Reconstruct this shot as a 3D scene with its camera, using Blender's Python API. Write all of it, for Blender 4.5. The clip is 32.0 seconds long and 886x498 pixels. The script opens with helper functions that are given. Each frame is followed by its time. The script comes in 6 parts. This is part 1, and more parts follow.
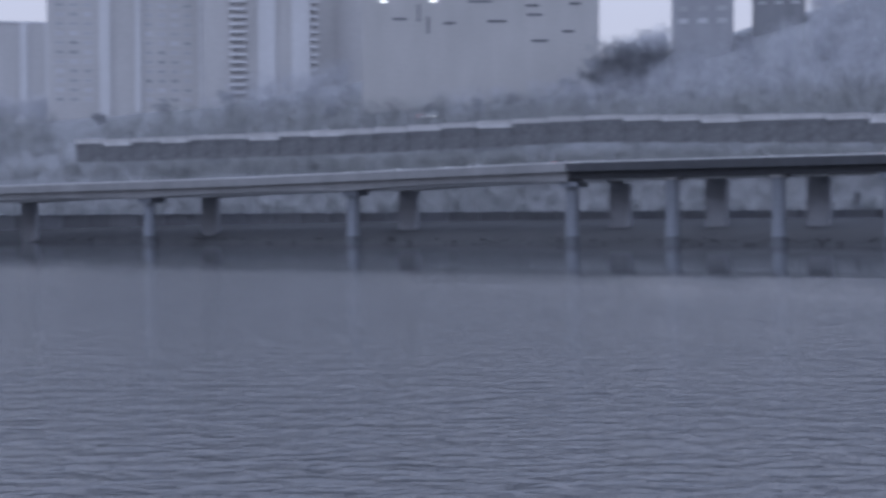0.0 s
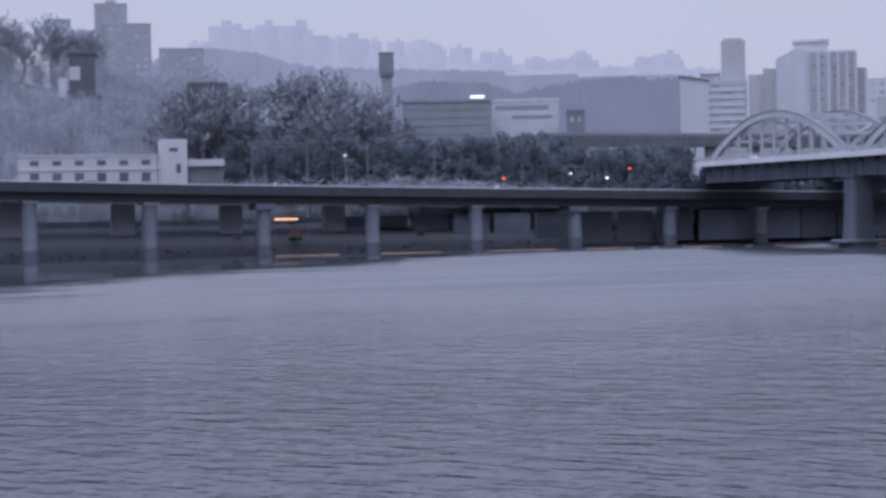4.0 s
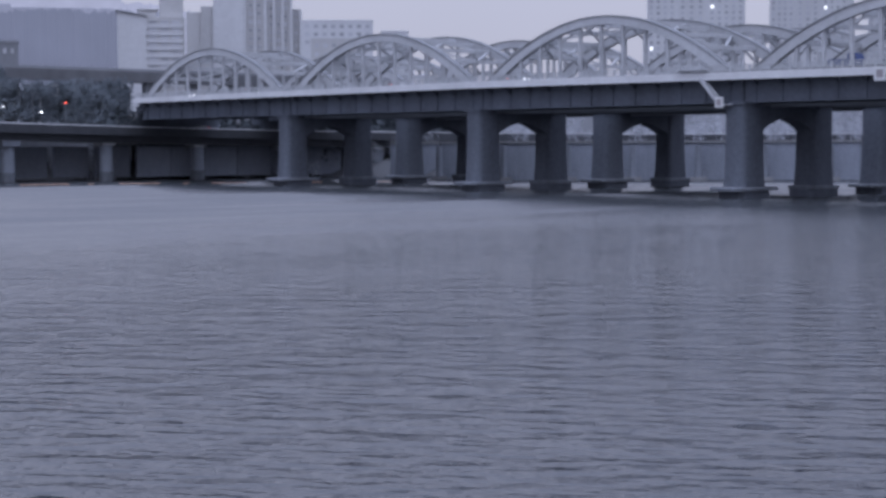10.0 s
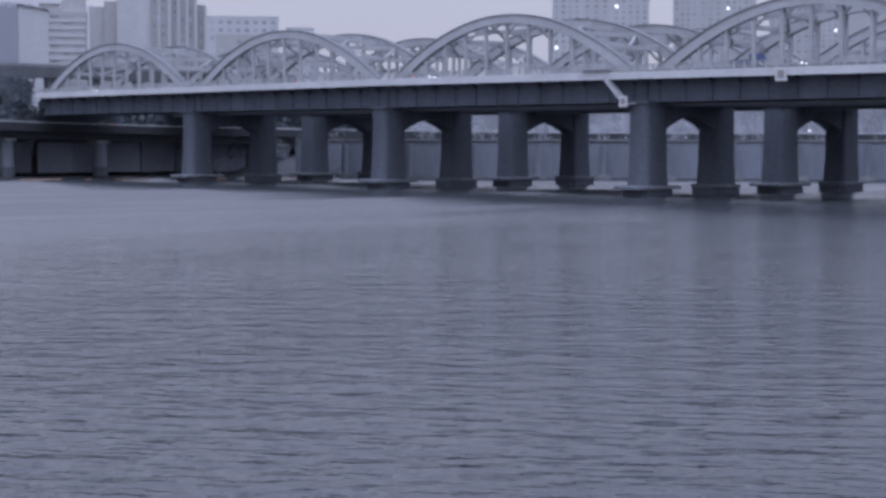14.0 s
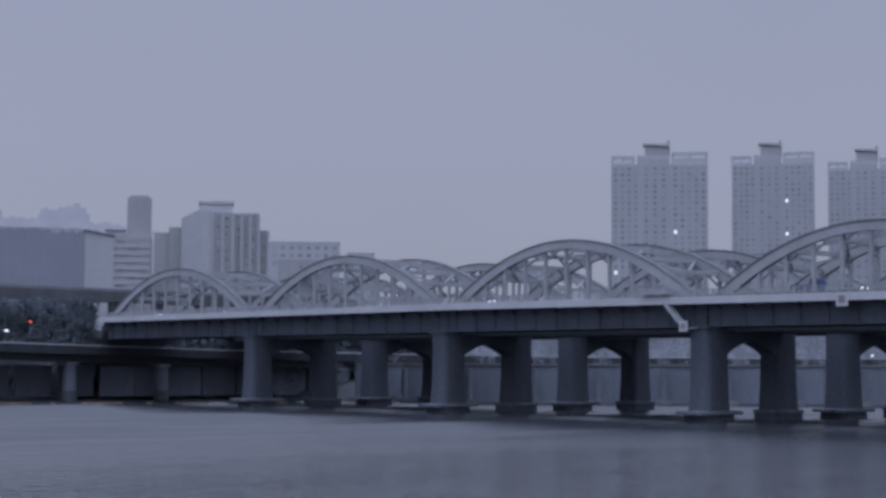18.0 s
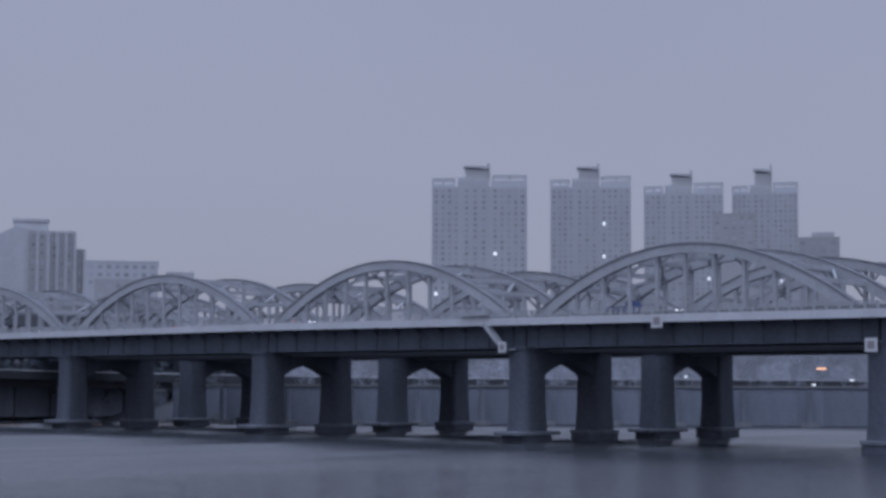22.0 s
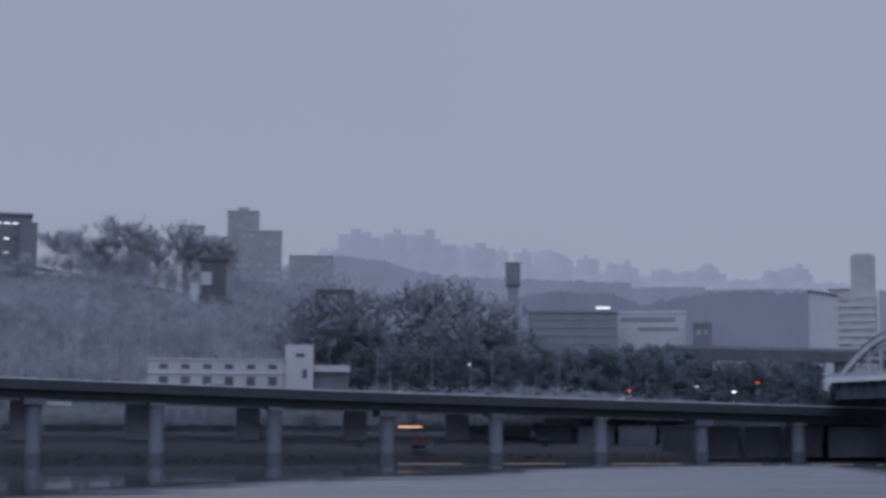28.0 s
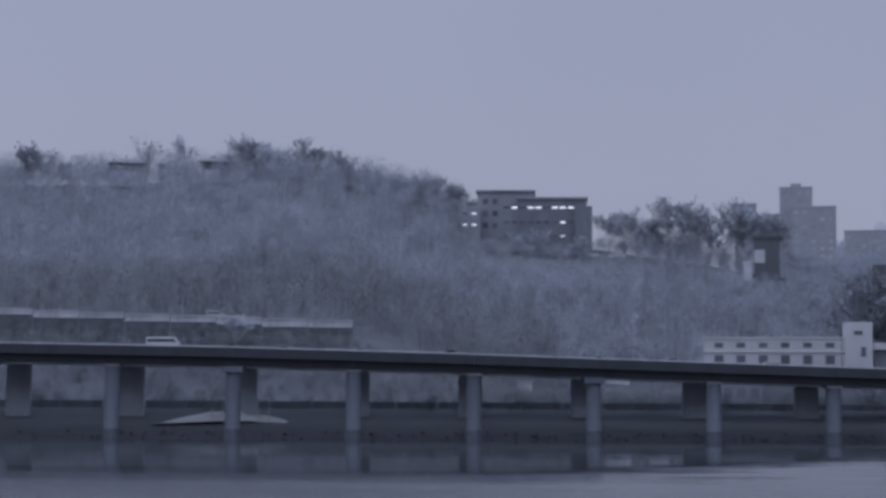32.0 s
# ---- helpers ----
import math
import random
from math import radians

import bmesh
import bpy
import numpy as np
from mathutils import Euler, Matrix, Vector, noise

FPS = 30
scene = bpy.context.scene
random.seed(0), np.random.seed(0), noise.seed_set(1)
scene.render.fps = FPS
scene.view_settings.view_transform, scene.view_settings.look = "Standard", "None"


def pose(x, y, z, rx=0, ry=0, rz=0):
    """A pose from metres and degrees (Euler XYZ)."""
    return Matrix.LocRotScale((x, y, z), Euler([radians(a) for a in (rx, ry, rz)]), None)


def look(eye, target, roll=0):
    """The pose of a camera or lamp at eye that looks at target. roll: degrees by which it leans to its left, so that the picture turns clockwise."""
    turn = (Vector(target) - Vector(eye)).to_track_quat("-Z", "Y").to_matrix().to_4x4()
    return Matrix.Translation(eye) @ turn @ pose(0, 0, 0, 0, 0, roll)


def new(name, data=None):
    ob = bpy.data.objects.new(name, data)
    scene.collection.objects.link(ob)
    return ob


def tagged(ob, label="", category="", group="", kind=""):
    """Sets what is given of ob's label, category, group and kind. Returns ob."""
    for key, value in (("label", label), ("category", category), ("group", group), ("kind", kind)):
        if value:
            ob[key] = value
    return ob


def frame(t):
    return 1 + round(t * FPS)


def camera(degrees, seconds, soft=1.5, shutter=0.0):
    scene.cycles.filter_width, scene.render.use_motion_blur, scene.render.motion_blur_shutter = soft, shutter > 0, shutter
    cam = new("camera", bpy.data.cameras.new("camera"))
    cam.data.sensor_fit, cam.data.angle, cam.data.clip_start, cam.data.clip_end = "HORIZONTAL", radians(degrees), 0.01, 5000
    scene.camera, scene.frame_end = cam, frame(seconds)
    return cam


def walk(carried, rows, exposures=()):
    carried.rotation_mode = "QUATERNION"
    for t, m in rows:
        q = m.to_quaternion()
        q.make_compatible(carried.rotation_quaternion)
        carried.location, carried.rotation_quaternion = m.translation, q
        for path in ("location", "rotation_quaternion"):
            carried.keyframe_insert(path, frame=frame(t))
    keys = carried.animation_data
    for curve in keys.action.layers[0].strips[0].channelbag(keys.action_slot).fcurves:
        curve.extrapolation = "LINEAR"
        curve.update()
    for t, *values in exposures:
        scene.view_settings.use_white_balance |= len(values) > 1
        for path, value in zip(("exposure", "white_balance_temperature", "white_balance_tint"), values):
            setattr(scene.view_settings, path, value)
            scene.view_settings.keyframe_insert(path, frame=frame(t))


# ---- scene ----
# ---- camera and its walk: one stand on the island's bank, turning and tilting ----
cam = camera(28.75, 32.0, soft=3.2, shutter=0.35)
EYE = Vector((0.0, 0.0, 8.54))
TURNS = [  # seconds, bearing, tilt, lean in degrees
    (0.0, -38.77, -1.20, -0.38),(0.5, -30.28, -1.32, -0.61),(1.0, -18.88, -1.35, -0.82),(1.5, -6.14, -1.65, -0.28),
    (2.0, 2.95, -1.64, -0.55),(2.5, 9.68, -1.52, -0.69),(4.5, 18.00, -1.10, -0.86),(5.0, 20.84, -1.26, -0.42),
    (5.5, 23.58, -1.44, -0.35),(6.0, 25.58, -1.66, -0.33),(6.5, 27.84, -1.99, -0.12),(7.0, 30.18, -2.31, -0.11),
    (7.5, 31.50, -2.55, -0.02),(8.0, 32.40, -2.77, 0.01),(8.5, 32.91, -3.02, -0.07),(9.0, 33.55, -3.25, -0.16),
    (9.5, 34.38, -3.34, -0.19),(10.0, 34.92, -3.40, -0.19),(10.5, 35.57, -3.46, -0.22),(11.0, 36.10, -3.46, -0.27),
    (11.5, 36.58, -3.47, -0.27),(12.0, 37.08, -3.54, -0.16),(12.5, 37.51, -3.60, -0.04),(13.0, 37.89, -3.56, 0.04),
    (13.5, 38.18, -3.56, 0.13),(15.5, 36.39, -2.15, 0.12),(16.0, 35.57, -0.81, 0.11),(16.5, 35.17, 1.92, 0.18),
    (17.0, 35.15, 3.36, 0.24),(17.5, 35.47, 3.80, 0.18),(18.0, 36.06, 3.94, 0.25),(18.5, 36.91, 3.99, 0.22),
    (19.0, 37.76, 3.88, 0.39),(19.5, 38.69, 3.85, 0.12),(20.0, 39.52, 3.75, 0.28),(20.5, 40.24, 3.90, 0.27),
    (21.0, 40.86, 4.22, 0.32),(21.5, 41.51, 4.47, 0.27),(22.0, 42.01, 4.65, 0.23),(22.5, 42.51, 4.85, 0.31),
    (23.0, 42.81, 4.91, 0.61),(23.5, 43.16, 4.81, 0.48),(24.0, 43.12, 4.72, 0.42),(24.5, 41.10, 4.69, 0.49),
    (25.0, 35.25, 4.56, 1.00),(25.5, 28.87, 4.65, 0.83),(26.0, 25.05, 4.81, 0.89),(26.5, 22.40, 5.04, 0.66),
    (28.5, 9.72, 6.00, 0.10),(29.0, 7.86, 6.02, 0.05),(29.5, 5.29, 5.94, 0.18),(30.0, 2.21, 5.84, 0.17),
    (30.5, -0.20, 5.66, 0.50),(31.0, -2.13, 5.61, 0.20),(31.5, -4.20, 5.40, 0.00),(32.0, -5.88, 5.08, 0.32),]


def aim(bearing, tilt):
    b, p = radians(bearing), radians(tilt)
    return EYE + Vector((math.sin(b) * math.cos(p), math.cos(b) * math.cos(p), math.sin(p))) * 100


walk(cam, [(t, look(EYE, aim(b, p), lean)) for t, b, p, lean in TURNS],
     exposures=[(0.0, 1.05, 5350, 14), (2.0, 1.05, 5380, 16), (5.0, 0.88, 5420, 17), (13.0, 0.88, 5420, 17), (15.9, 0.74, 5400, 17), (17.0, 0.17, 5270, 15), (18.5, 0.26, 5250, 15), (24.0, 0.24, 5250, 15), (32.0, 0.27, 5250, 15)])

# ---- sky and sun: a dull overcast evening ----
world = bpy.data.worlds.new("sky")
scene.world = world
world.use_nodes = True
wn, wl = world.node_tree.nodes, world.node_tree.links
wn.clear()
sky = wn.new("ShaderNodeTexSky")
sky.sky_type = "NISHITA"
sky.sun_disc = False
sky.sun_elevation, sky.sun_rotation = radians(70), radians(-139)
sky.air_density, sky.dust_density, sky.ozone_density = 1.0, 4.0, 1.0
sky_bg = wn.new("ShaderNodeBackground")
sky_bg.inputs["Strength"].default_value = 0.012
wl.new(sky.outputs["Color"], sky_bg.inputs["Color"])
cloud_bg = wn.new("ShaderNodeBackground")
cloud_bg.inputs["Strength"].default_value = 1.0
# cloud sheet: a soft, nearly even grey-blue with slow drifts
wtc = wn.new("ShaderNodeTexCoord")
wnoise = wn.new("ShaderNodeTexNoise")
wnoise.inputs["Scale"].default_value = 2.2
wnoise.inputs["Detail"].default_value = 3.0
wl.new(wtc.outputs["Generated"], wnoise.inputs["Vector"])
wramp = wn.new("ShaderNodeValToRGB")
wramp.color_ramp.elements[0].position, wramp.color_ramp.elements[0].color = 0.3, (0.260, 0.243, 0.248, 1)
wramp.color_ramp.elements[1].position, wramp.color_ramp.elements[1].color = 0.7, (0.281, 0.262, 0.266, 1)
wl.new(wnoise.outputs["Fac"], wramp.inputs["Fac"])
# an overcast sky is about twice as bright overhead as low down, and bluer
wsep, wmap, wmix = wn.new("ShaderNodeSeparateXYZ"), wn.new("ShaderNodeMapRange"), wn.new("ShaderNodeMix")
wl.new(wtc.outputs["Generated"], wsep.inputs[0])
wmap.inputs["From Min"].default_value, wmap.inputs["From Max"].default_value = 0.24, 0.75
wl.new(wsep.outputs["Z"], wmap.inputs["Value"])
wmix.data_type = "RGBA"
wl.new(wmap.outputs["Result"], wmix.inputs["Factor"])
wl.new(wramp.outputs["Color"], wmix.inputs["A"])
wmix.inputs["B"].default_value = (0.46, 0.475, 0.55, 1)
wl.new(wmix.outputs["Result"], cloud_bg.inputs["Color"])
wadd = wn.new("ShaderNodeAddShader")
wout = wn.new("ShaderNodeOutputWorld")
wl.new(sky_bg.outputs[0], wadd.inputs[0])
wl.new(cloud_bg.outputs[0], wadd.inputs[1])
wl.new(wadd.outputs[0], wout.inputs["Surface"])

sun_data = bpy.data.lights.new("sun", "SUN")
sun_data.energy, sun_data.angle, sun_data.color = 0.5, radians(60), (0.94, 0.97, 1.0)
sun = new("sun", sun_data)
sun.matrix_world = look((-200, -230, 830), (0, 0, 0))


# ---- materials ----
def material(name, color, rough=0.8, vary=0.25, size=4.0, bump=0.15, metal=0.0, fine=0.15, streak=0.0, each=0.0):
    """A weathered surface: large stains of the given size in metres, a fine grain, optional runs of dirt downwards."""
    m = bpy.data.materials.new(name)
    m.use_nodes = True
    n, l = m.node_tree.nodes, m.node_tree.links
    p = n["Principled BSDF"]
    p.inputs["Roughness"].default_value, p.inputs["Metallic"].default_value = rough, metal
    tc = n.new("ShaderNodeTexCoord")
    big, small = n.new("ShaderNodeTexNoise"), n.new("ShaderNodeTexNoise")
    big.inputs["Scale"].default_value, big.inputs["Detail"].default_value = 1.0 / size, 5
    small.inputs["Scale"].default_value, small.inputs["Detail"].default_value = 9.0 / size, 4
    src = tc.outputs["Object"]
    l.new(src, small.inputs["Vector"])
    if streak:
        mp = n.new("ShaderNodeMapping")
        mp.inputs["Scale"].default_value = (1, 1, streak)
        l.new(src, mp.inputs["Vector"])
        src = mp.outputs["Vector"]
    l.new(src, big.inputs["Vector"])
    mixn = n.new("ShaderNodeMix")
    mixn.data_type = "FLOAT"
    mixn.inputs[0].default_value = 0.4
    l.new(big.outputs["Fac"], mixn.inputs[2])
    l.new(small.outputs["Fac"], mixn.inputs[3])
    ramp = n.new("ShaderNodeValToRGB")
    lo = [max(0.0, c * (1 - vary)) for c in color]
    hi = [min(1.0, c * (1 + vary)) for c in color]
    ramp.color_ramp.elements[0].position, ramp.color_ramp.elements[0].color = 0.32, (*lo, 1)
    ramp.color_ramp.elements[1].position, ramp.color_ramp.elements[1].color = 0.68, (*hi, 1)
    l.new(mixn.outputs[0], ramp.inputs["Fac"])
    out = ramp.outputs["Color"]
    if each:
        oi = n.new("ShaderNodeObjectInfo")
        mr = n.new("ShaderNodeMapRange")
        mr.inputs["To Min"].default_value, mr.inputs["To Max"].default_value = 1 - each, 1 + each
        l.new(oi.outputs["Random"], mr.inputs["Value"])
        hs = n.new("ShaderNodeHueSaturation")
        l.new(out, hs.inputs["Color"])
        l.new(mr.outputs["Result"], hs.inputs["Value"])
        out = hs.outputs["Color"]
    l.new(out, p.inputs["Base Color"])
    if bump:
        b = n.new("ShaderNodeBump")
        b.inputs["Strength"].default_value, b.inputs["Distance"].default_value = bump, 0.05
        l.new(small.outputs["Fac"], b.inputs["Height"])
        l.new(b.outputs["Normal"], p.inputs["Normal"])
    return m


def glowing(name, color, strength):
    m = bpy.data.materials.new(name)
    m.use_nodes = True
    p = m.node_tree.nodes["Principled BSDF"]
    p.inputs["Base Color"].default_value = (*color, 1)
    p.inputs["Emission Color"].default_value = (*color, 1)
    p.inputs["Emission Strength"].default_value = strength
    return m


def pane_material(name, color, rough=0.15):
    m = bpy.data.materials.new(name)
    m.use_nodes = True
    n, l = m.node_tree.nodes, m.node_tree.links
    p = n["Principled BSDF"]
    p.inputs["Roughness"].default_value = rough
    p.inputs["Specular IOR Level"].default_value = 0.5
    oi, mr, hs = n.new("ShaderNodeObjectInfo"), n.new("ShaderNodeMapRange"), n.new("ShaderNodeHueSaturation")
    mr.inputs["To Min"].default_value, mr.inputs["To Max"].default_value = 0.75, 1.3
    hs.inputs["Color"].default_value = (*color, 1)
    l.new(oi.outputs["Random"], mr.inputs["Value"])
    l.new(mr.outputs["Result"], hs.inputs["Value"])
    l.new(hs.outputs["Color"], p.inputs["Base Color"])
    return m


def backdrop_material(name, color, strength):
    """Ground, woods and houses a long way off: haze painted as a pale glow in the emission colour."""
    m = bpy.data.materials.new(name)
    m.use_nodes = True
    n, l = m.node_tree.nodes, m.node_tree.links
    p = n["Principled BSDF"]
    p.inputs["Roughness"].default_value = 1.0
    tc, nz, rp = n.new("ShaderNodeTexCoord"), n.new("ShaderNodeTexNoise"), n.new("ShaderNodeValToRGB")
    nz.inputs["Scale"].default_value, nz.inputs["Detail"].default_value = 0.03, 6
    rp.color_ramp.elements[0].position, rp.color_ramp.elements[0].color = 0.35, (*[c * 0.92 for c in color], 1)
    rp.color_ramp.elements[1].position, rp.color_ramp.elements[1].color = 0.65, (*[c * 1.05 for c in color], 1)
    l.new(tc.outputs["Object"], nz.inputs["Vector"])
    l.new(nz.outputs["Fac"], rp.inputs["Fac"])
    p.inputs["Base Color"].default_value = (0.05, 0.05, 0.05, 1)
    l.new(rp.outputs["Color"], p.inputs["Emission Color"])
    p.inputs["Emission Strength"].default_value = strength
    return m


# many colours below are raised or tinted blue to imitate haze
M_steel = material("painted_steel", (0.514, 0.520, 0.538), 0.75, 0.16, 6, 0.08, streak=0.3, each=0.06)
# darker copy of the arch steel, with shade put into its colour
M_steel_shaded = material("shaded_brace_steel", (0.472, 0.480, 0.497), 0.8, 0.18, 5, 0.08, streak=0.3)
M_flange = material("dark_flange_steel", (0.215, 0.22, 0.232), 0.85, 0.25, 4, 0.08, streak=0.3)
M_rail = material("railing_steel", (0.492, 0.500, 0.517), 0.6, 0.15, 2, 0.05)
# shrub colour lifted in place of the haze under the viaduct
M_shrub = material("haze_lifted_shrubs", (0.207, 0.220, 0.225), 0.95, 0.3, 4, 0.0)
M_tower_pale = material("pale_tower_wall", (0.560, 0.560, 0.566), 0.85, 0.08, 12, 0.1, streak=0.2)
# girder steel coloured dark for the shade under the deck
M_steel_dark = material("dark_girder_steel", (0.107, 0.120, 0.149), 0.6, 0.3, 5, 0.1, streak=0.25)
M_fascia = material("fascia_concrete", (0.720, 0.720, 0.732), 0.7, 0.12, 5, 0.1, streak=0.25)
# pier concrete likewise darkened, its shade held in the base colour
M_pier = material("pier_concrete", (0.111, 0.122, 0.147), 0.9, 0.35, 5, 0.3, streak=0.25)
M_footing = material("footing_concrete", (0.178, 0.190, 0.216), 0.9, 0.35, 2.5, 0.35)
M_via_pier = material("viaduct_pier_concrete", (0.205, 0.220, 0.252), 0.9, 0.25, 4, 0.2, streak=0.25, each=0.1)
M_via_wet = material("wet_concrete", (0.121, 0.130, 0.149), 0.6, 0.35, 1.5, 0.3)
# soffits and inner girders coloured pale to lift the shade beneath them
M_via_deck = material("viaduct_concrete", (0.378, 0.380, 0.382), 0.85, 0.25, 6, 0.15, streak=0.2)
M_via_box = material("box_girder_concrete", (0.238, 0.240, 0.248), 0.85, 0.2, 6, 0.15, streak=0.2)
# river face of the viaduct coloured much darker than its underside
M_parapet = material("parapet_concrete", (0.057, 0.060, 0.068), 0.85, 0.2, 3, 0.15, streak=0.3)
# paler copy of the pier concrete, lifted against the shade at the rear
M_rear_pier = material("shade_lifted_pier_concrete", (0.447, 0.460, 0.501), 0.9, 0.25, 5, 0.2, streak=0.25, each=0.1)
# panel colour that stands for the dark under the viaduct's deck
M_deck_shade = material("deck_shade_concrete", (0.251, 0.270, 0.315), 0.9, 0.3, 4, 0.2, streak=0.25, each=0.1)
# pale concrete of the wall added to brighten the viaduct's shade
M_fill_wall = material("fill_wall_concrete", (0.387, 0.400, 0.443), 0.9, 0.3, 5, 0.2, streak=0.25, each=0.12)
M_asphalt = material("asphalt", (0.060, 0.060, 0.062), 0.9, 0.3, 5, 0.2)
M_ground = material("hill_ground", (0.165, 0.170, 0.183), 0.95, 0.3, 18, 0.5)


def add_low_shade(m, low, high, color):
    """Darker colour on the low bank for the shade under the viaduct, giving way to soil and dead leaves as the ground
    rises.
    """
    n, l = m.node_tree.nodes, m.node_tree.links
    p = n["Principled BSDF"]
    soil = p.inputs["Base Color"].links[0].from_socket
    geo, sep, rng_, mx, nz = n.new("ShaderNodeNewGeometry"), n.new("ShaderNodeSeparateXYZ"), n.new("ShaderNodeMapRange"), n.new("ShaderNodeMix"), n.new("ShaderNodeTexNoise")
    nz.inputs["Scale"].default_value, nz.inputs["Detail"].default_value = 0.2, 5
    l.new(geo.outputs["Position"], nz.inputs["Vector"])
    l.new(geo.outputs["Position"], sep.inputs[0])
    ad = n.new("ShaderNodeMath")
    ad.operation = "MULTIPLY_ADD"
    l.new(nz.outputs["Fac"], ad.inputs[0])
    ad.inputs[1].default_value = 4.0
    l.new(sep.outputs["Z"], ad.inputs[2])
    rng_.inputs["From Min"].default_value, rng_.inputs["From Max"].default_value = low + 2, high + 2
    l.new(ad.outputs[0], rng_.inputs["Value"])
    mx.data_type = "RGBA"
    mx.inputs["A"].default_value = (*color, 1)
    l.new(rng_.outputs["Result"], mx.inputs["Factor"])
    l.new(soil, mx.inputs["B"])
    l.new(mx.outputs["Result"], p.inputs["Base Color"])


add_low_shade(M_ground, 17.0, 26.0, (0.115, 0.118, 0.127))
M_bark = material("bark", (0.362, 0.360, 0.359), 0.95, 0.3, 0.8, 0.4, each=0.25)
M_twig = material("bare_twigs", (0.505, 0.520, 0.557), 0.95, 0.3, 3, 0.0, each=0.25)
M_wood = material("massed_bare_twigs", (0.429, 0.440, 0.478), 0.95, 0.10, 14, 0.0)
M_bough = material("grey_twigs", (0.310, 0.320, 0.343), 0.95, 0.25, 3, 0.0, each=0.08)
M_pine = material("pine_needles", (0.181, 0.190, 0.208), 0.9, 0.35, 3, 0.0, each=0.2)
M_evergreen = material("riverside_evergreen_needles", (0.145, 0.165, 0.185), 0.9, 0.3, 3, 0.0, each=0.15)
M_brush = material("brush_and_dry_grass", (0.282, 0.290, 0.294), 0.95, 0.35, 6, 0.0)
M_white_wall = material("white_painted_wall", (0.536, 0.530, 0.530), 0.8, 0.08, 5, 0.1, streak=0.3)
M_pale_wall = material("pale_wall", (0.620, 0.620, 0.632), 0.85, 0.1, 9, 0.1, streak=0.25)
# wall tone close to the far panes, so windows fade as in haze
M_far_wall = material("far_block_wall", (0.375, 0.378, 0.39), 0.9, 0.1, 12, 0.1, streak=0.2)
M_tower_wall = material("tower_wall", (0.57, 0.572, 0.585), 0.85, 0.1, 12, 0.1, streak=0.2)
# darker copy of the tower wall, shade painted into its colour
M_tower_wall_shaded = material("shaded_tower_wall", (0.475, 0.47, 0.47), 0.85, 0.1, 12, 0.1, streak=0.2)
M_grey_wall = material("grey_wall", (0.303, 0.310, 0.333), 0.85, 0.15, 6, 0.1, streak=0.3)
M_dark_wall = material("dark_wall", (0.224, 0.230, 0.247), 0.85, 0.2, 5, 0.1, streak=0.3)
M_black_wall = material("dark_timber_wall", (0.128, 0.130, 0.139), 0.85, 0.2, 3, 0.1, streak=0.3)
M_brick_wall = material("brownish_wall", (0.205, 0.210, 0.228), 0.85, 0.2, 4, 0.15)
M_beige_wall = material("beige_wall", (0.425, 0.420, 0.415), 0.85, 0.1, 8, 0.1, streak=0.3)
M_green_wall = material("green_glass_wall", (0.273, 0.300, 0.313), 0.35, 0.15, 6, 0.0)
M_roof = material("roof_felt", (0.240, 0.240, 0.251), 0.9, 0.25, 4, 0.15)
M_ret_wall = material("retaining_wall", (0.500, 0.500, 0.510), 0.9, 0.35, 3, 0.25, streak=0.25, each=0.08)
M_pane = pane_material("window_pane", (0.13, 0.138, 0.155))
# paler copy of the pane, haze painted into distant windows
M_pane_far = pane_material("haze_pale_window_pane", (0.40, 0.405, 0.43), 0.3)
M_lit = glowing("lit_window", (1.0, 0.97, 0.88), 0.65)
M_headlight = glowing("headlight", (1.0, 0.96, 0.85), 2.2)
M_taillight = glowing("taillight", (1.0, 0.12, 0.06), 1.2)
M_orange_lamp = glowing("orange_lamp", (1.0, 0.48, 0.22), 1.1)
M_orange = material("orange_float", (0.44, 0.28, 0.2), 0.6, 0.2, 1.5, 0.1, each=0.15)
M_metal = material("galvanised_metal", (0.32, 0.33, 0.35), 0.45, 0.15, 1.5, 0.0, metal=0.6)
M_guard = material("painted_guard_rail", (0.60, 0.605, 0.62), 0.6, 0.3, 3, 0.0)
M_post = material("grey_lamp_post", (0.11, 0.112, 0.118), 0.6, 0.1, 1.5, 0.0)
M_sign = material("white_sign", (0.72, 0.72, 0.72), 0.5, 0.06, 1, 0.0)
M_sign_dark = material("sign_figure", (0.36, 0.33, 0.34), 0.5, 0.1, 1, 0.0)
M_tyre = material("tyre_rubber", (0.03, 0.03, 0.03), 0.9, 0.2, 0.3, 0.0)
M_car_glass = pane_material("car_glass", (0.04, 0.045, 0.05), 0.08)
M_car_white = material("white_car_paint", (0.5, 0.5, 0.505), 0.3, 0.04, 2, 0.0)
M_car_dark = material("dark_car_paint", (0.06, 0.065, 0.075), 0.3, 0.1, 2, 0.0)
M_car_silver = material("silver_car_paint", (0.42, 0.43, 0.44), 0.3, 0.06, 2, 0.0)
M_car_blue = material("blue_truck_paint", (0.07, 0.10, 0.25), 0.4, 0.1, 2, 0.0)
M_sand = material("pale_sand", (0.502, 0.500, 0.497), 0.95, 0.15, 2.5, 0.4)
M_riprap = material("riprap_stone", (0.136, 0.140, 0.150), 0.95, 0.4, 2.0, 0.5)
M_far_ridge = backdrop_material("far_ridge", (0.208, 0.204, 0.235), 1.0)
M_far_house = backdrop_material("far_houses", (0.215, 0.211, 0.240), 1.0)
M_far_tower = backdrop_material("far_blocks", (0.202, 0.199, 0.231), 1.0)


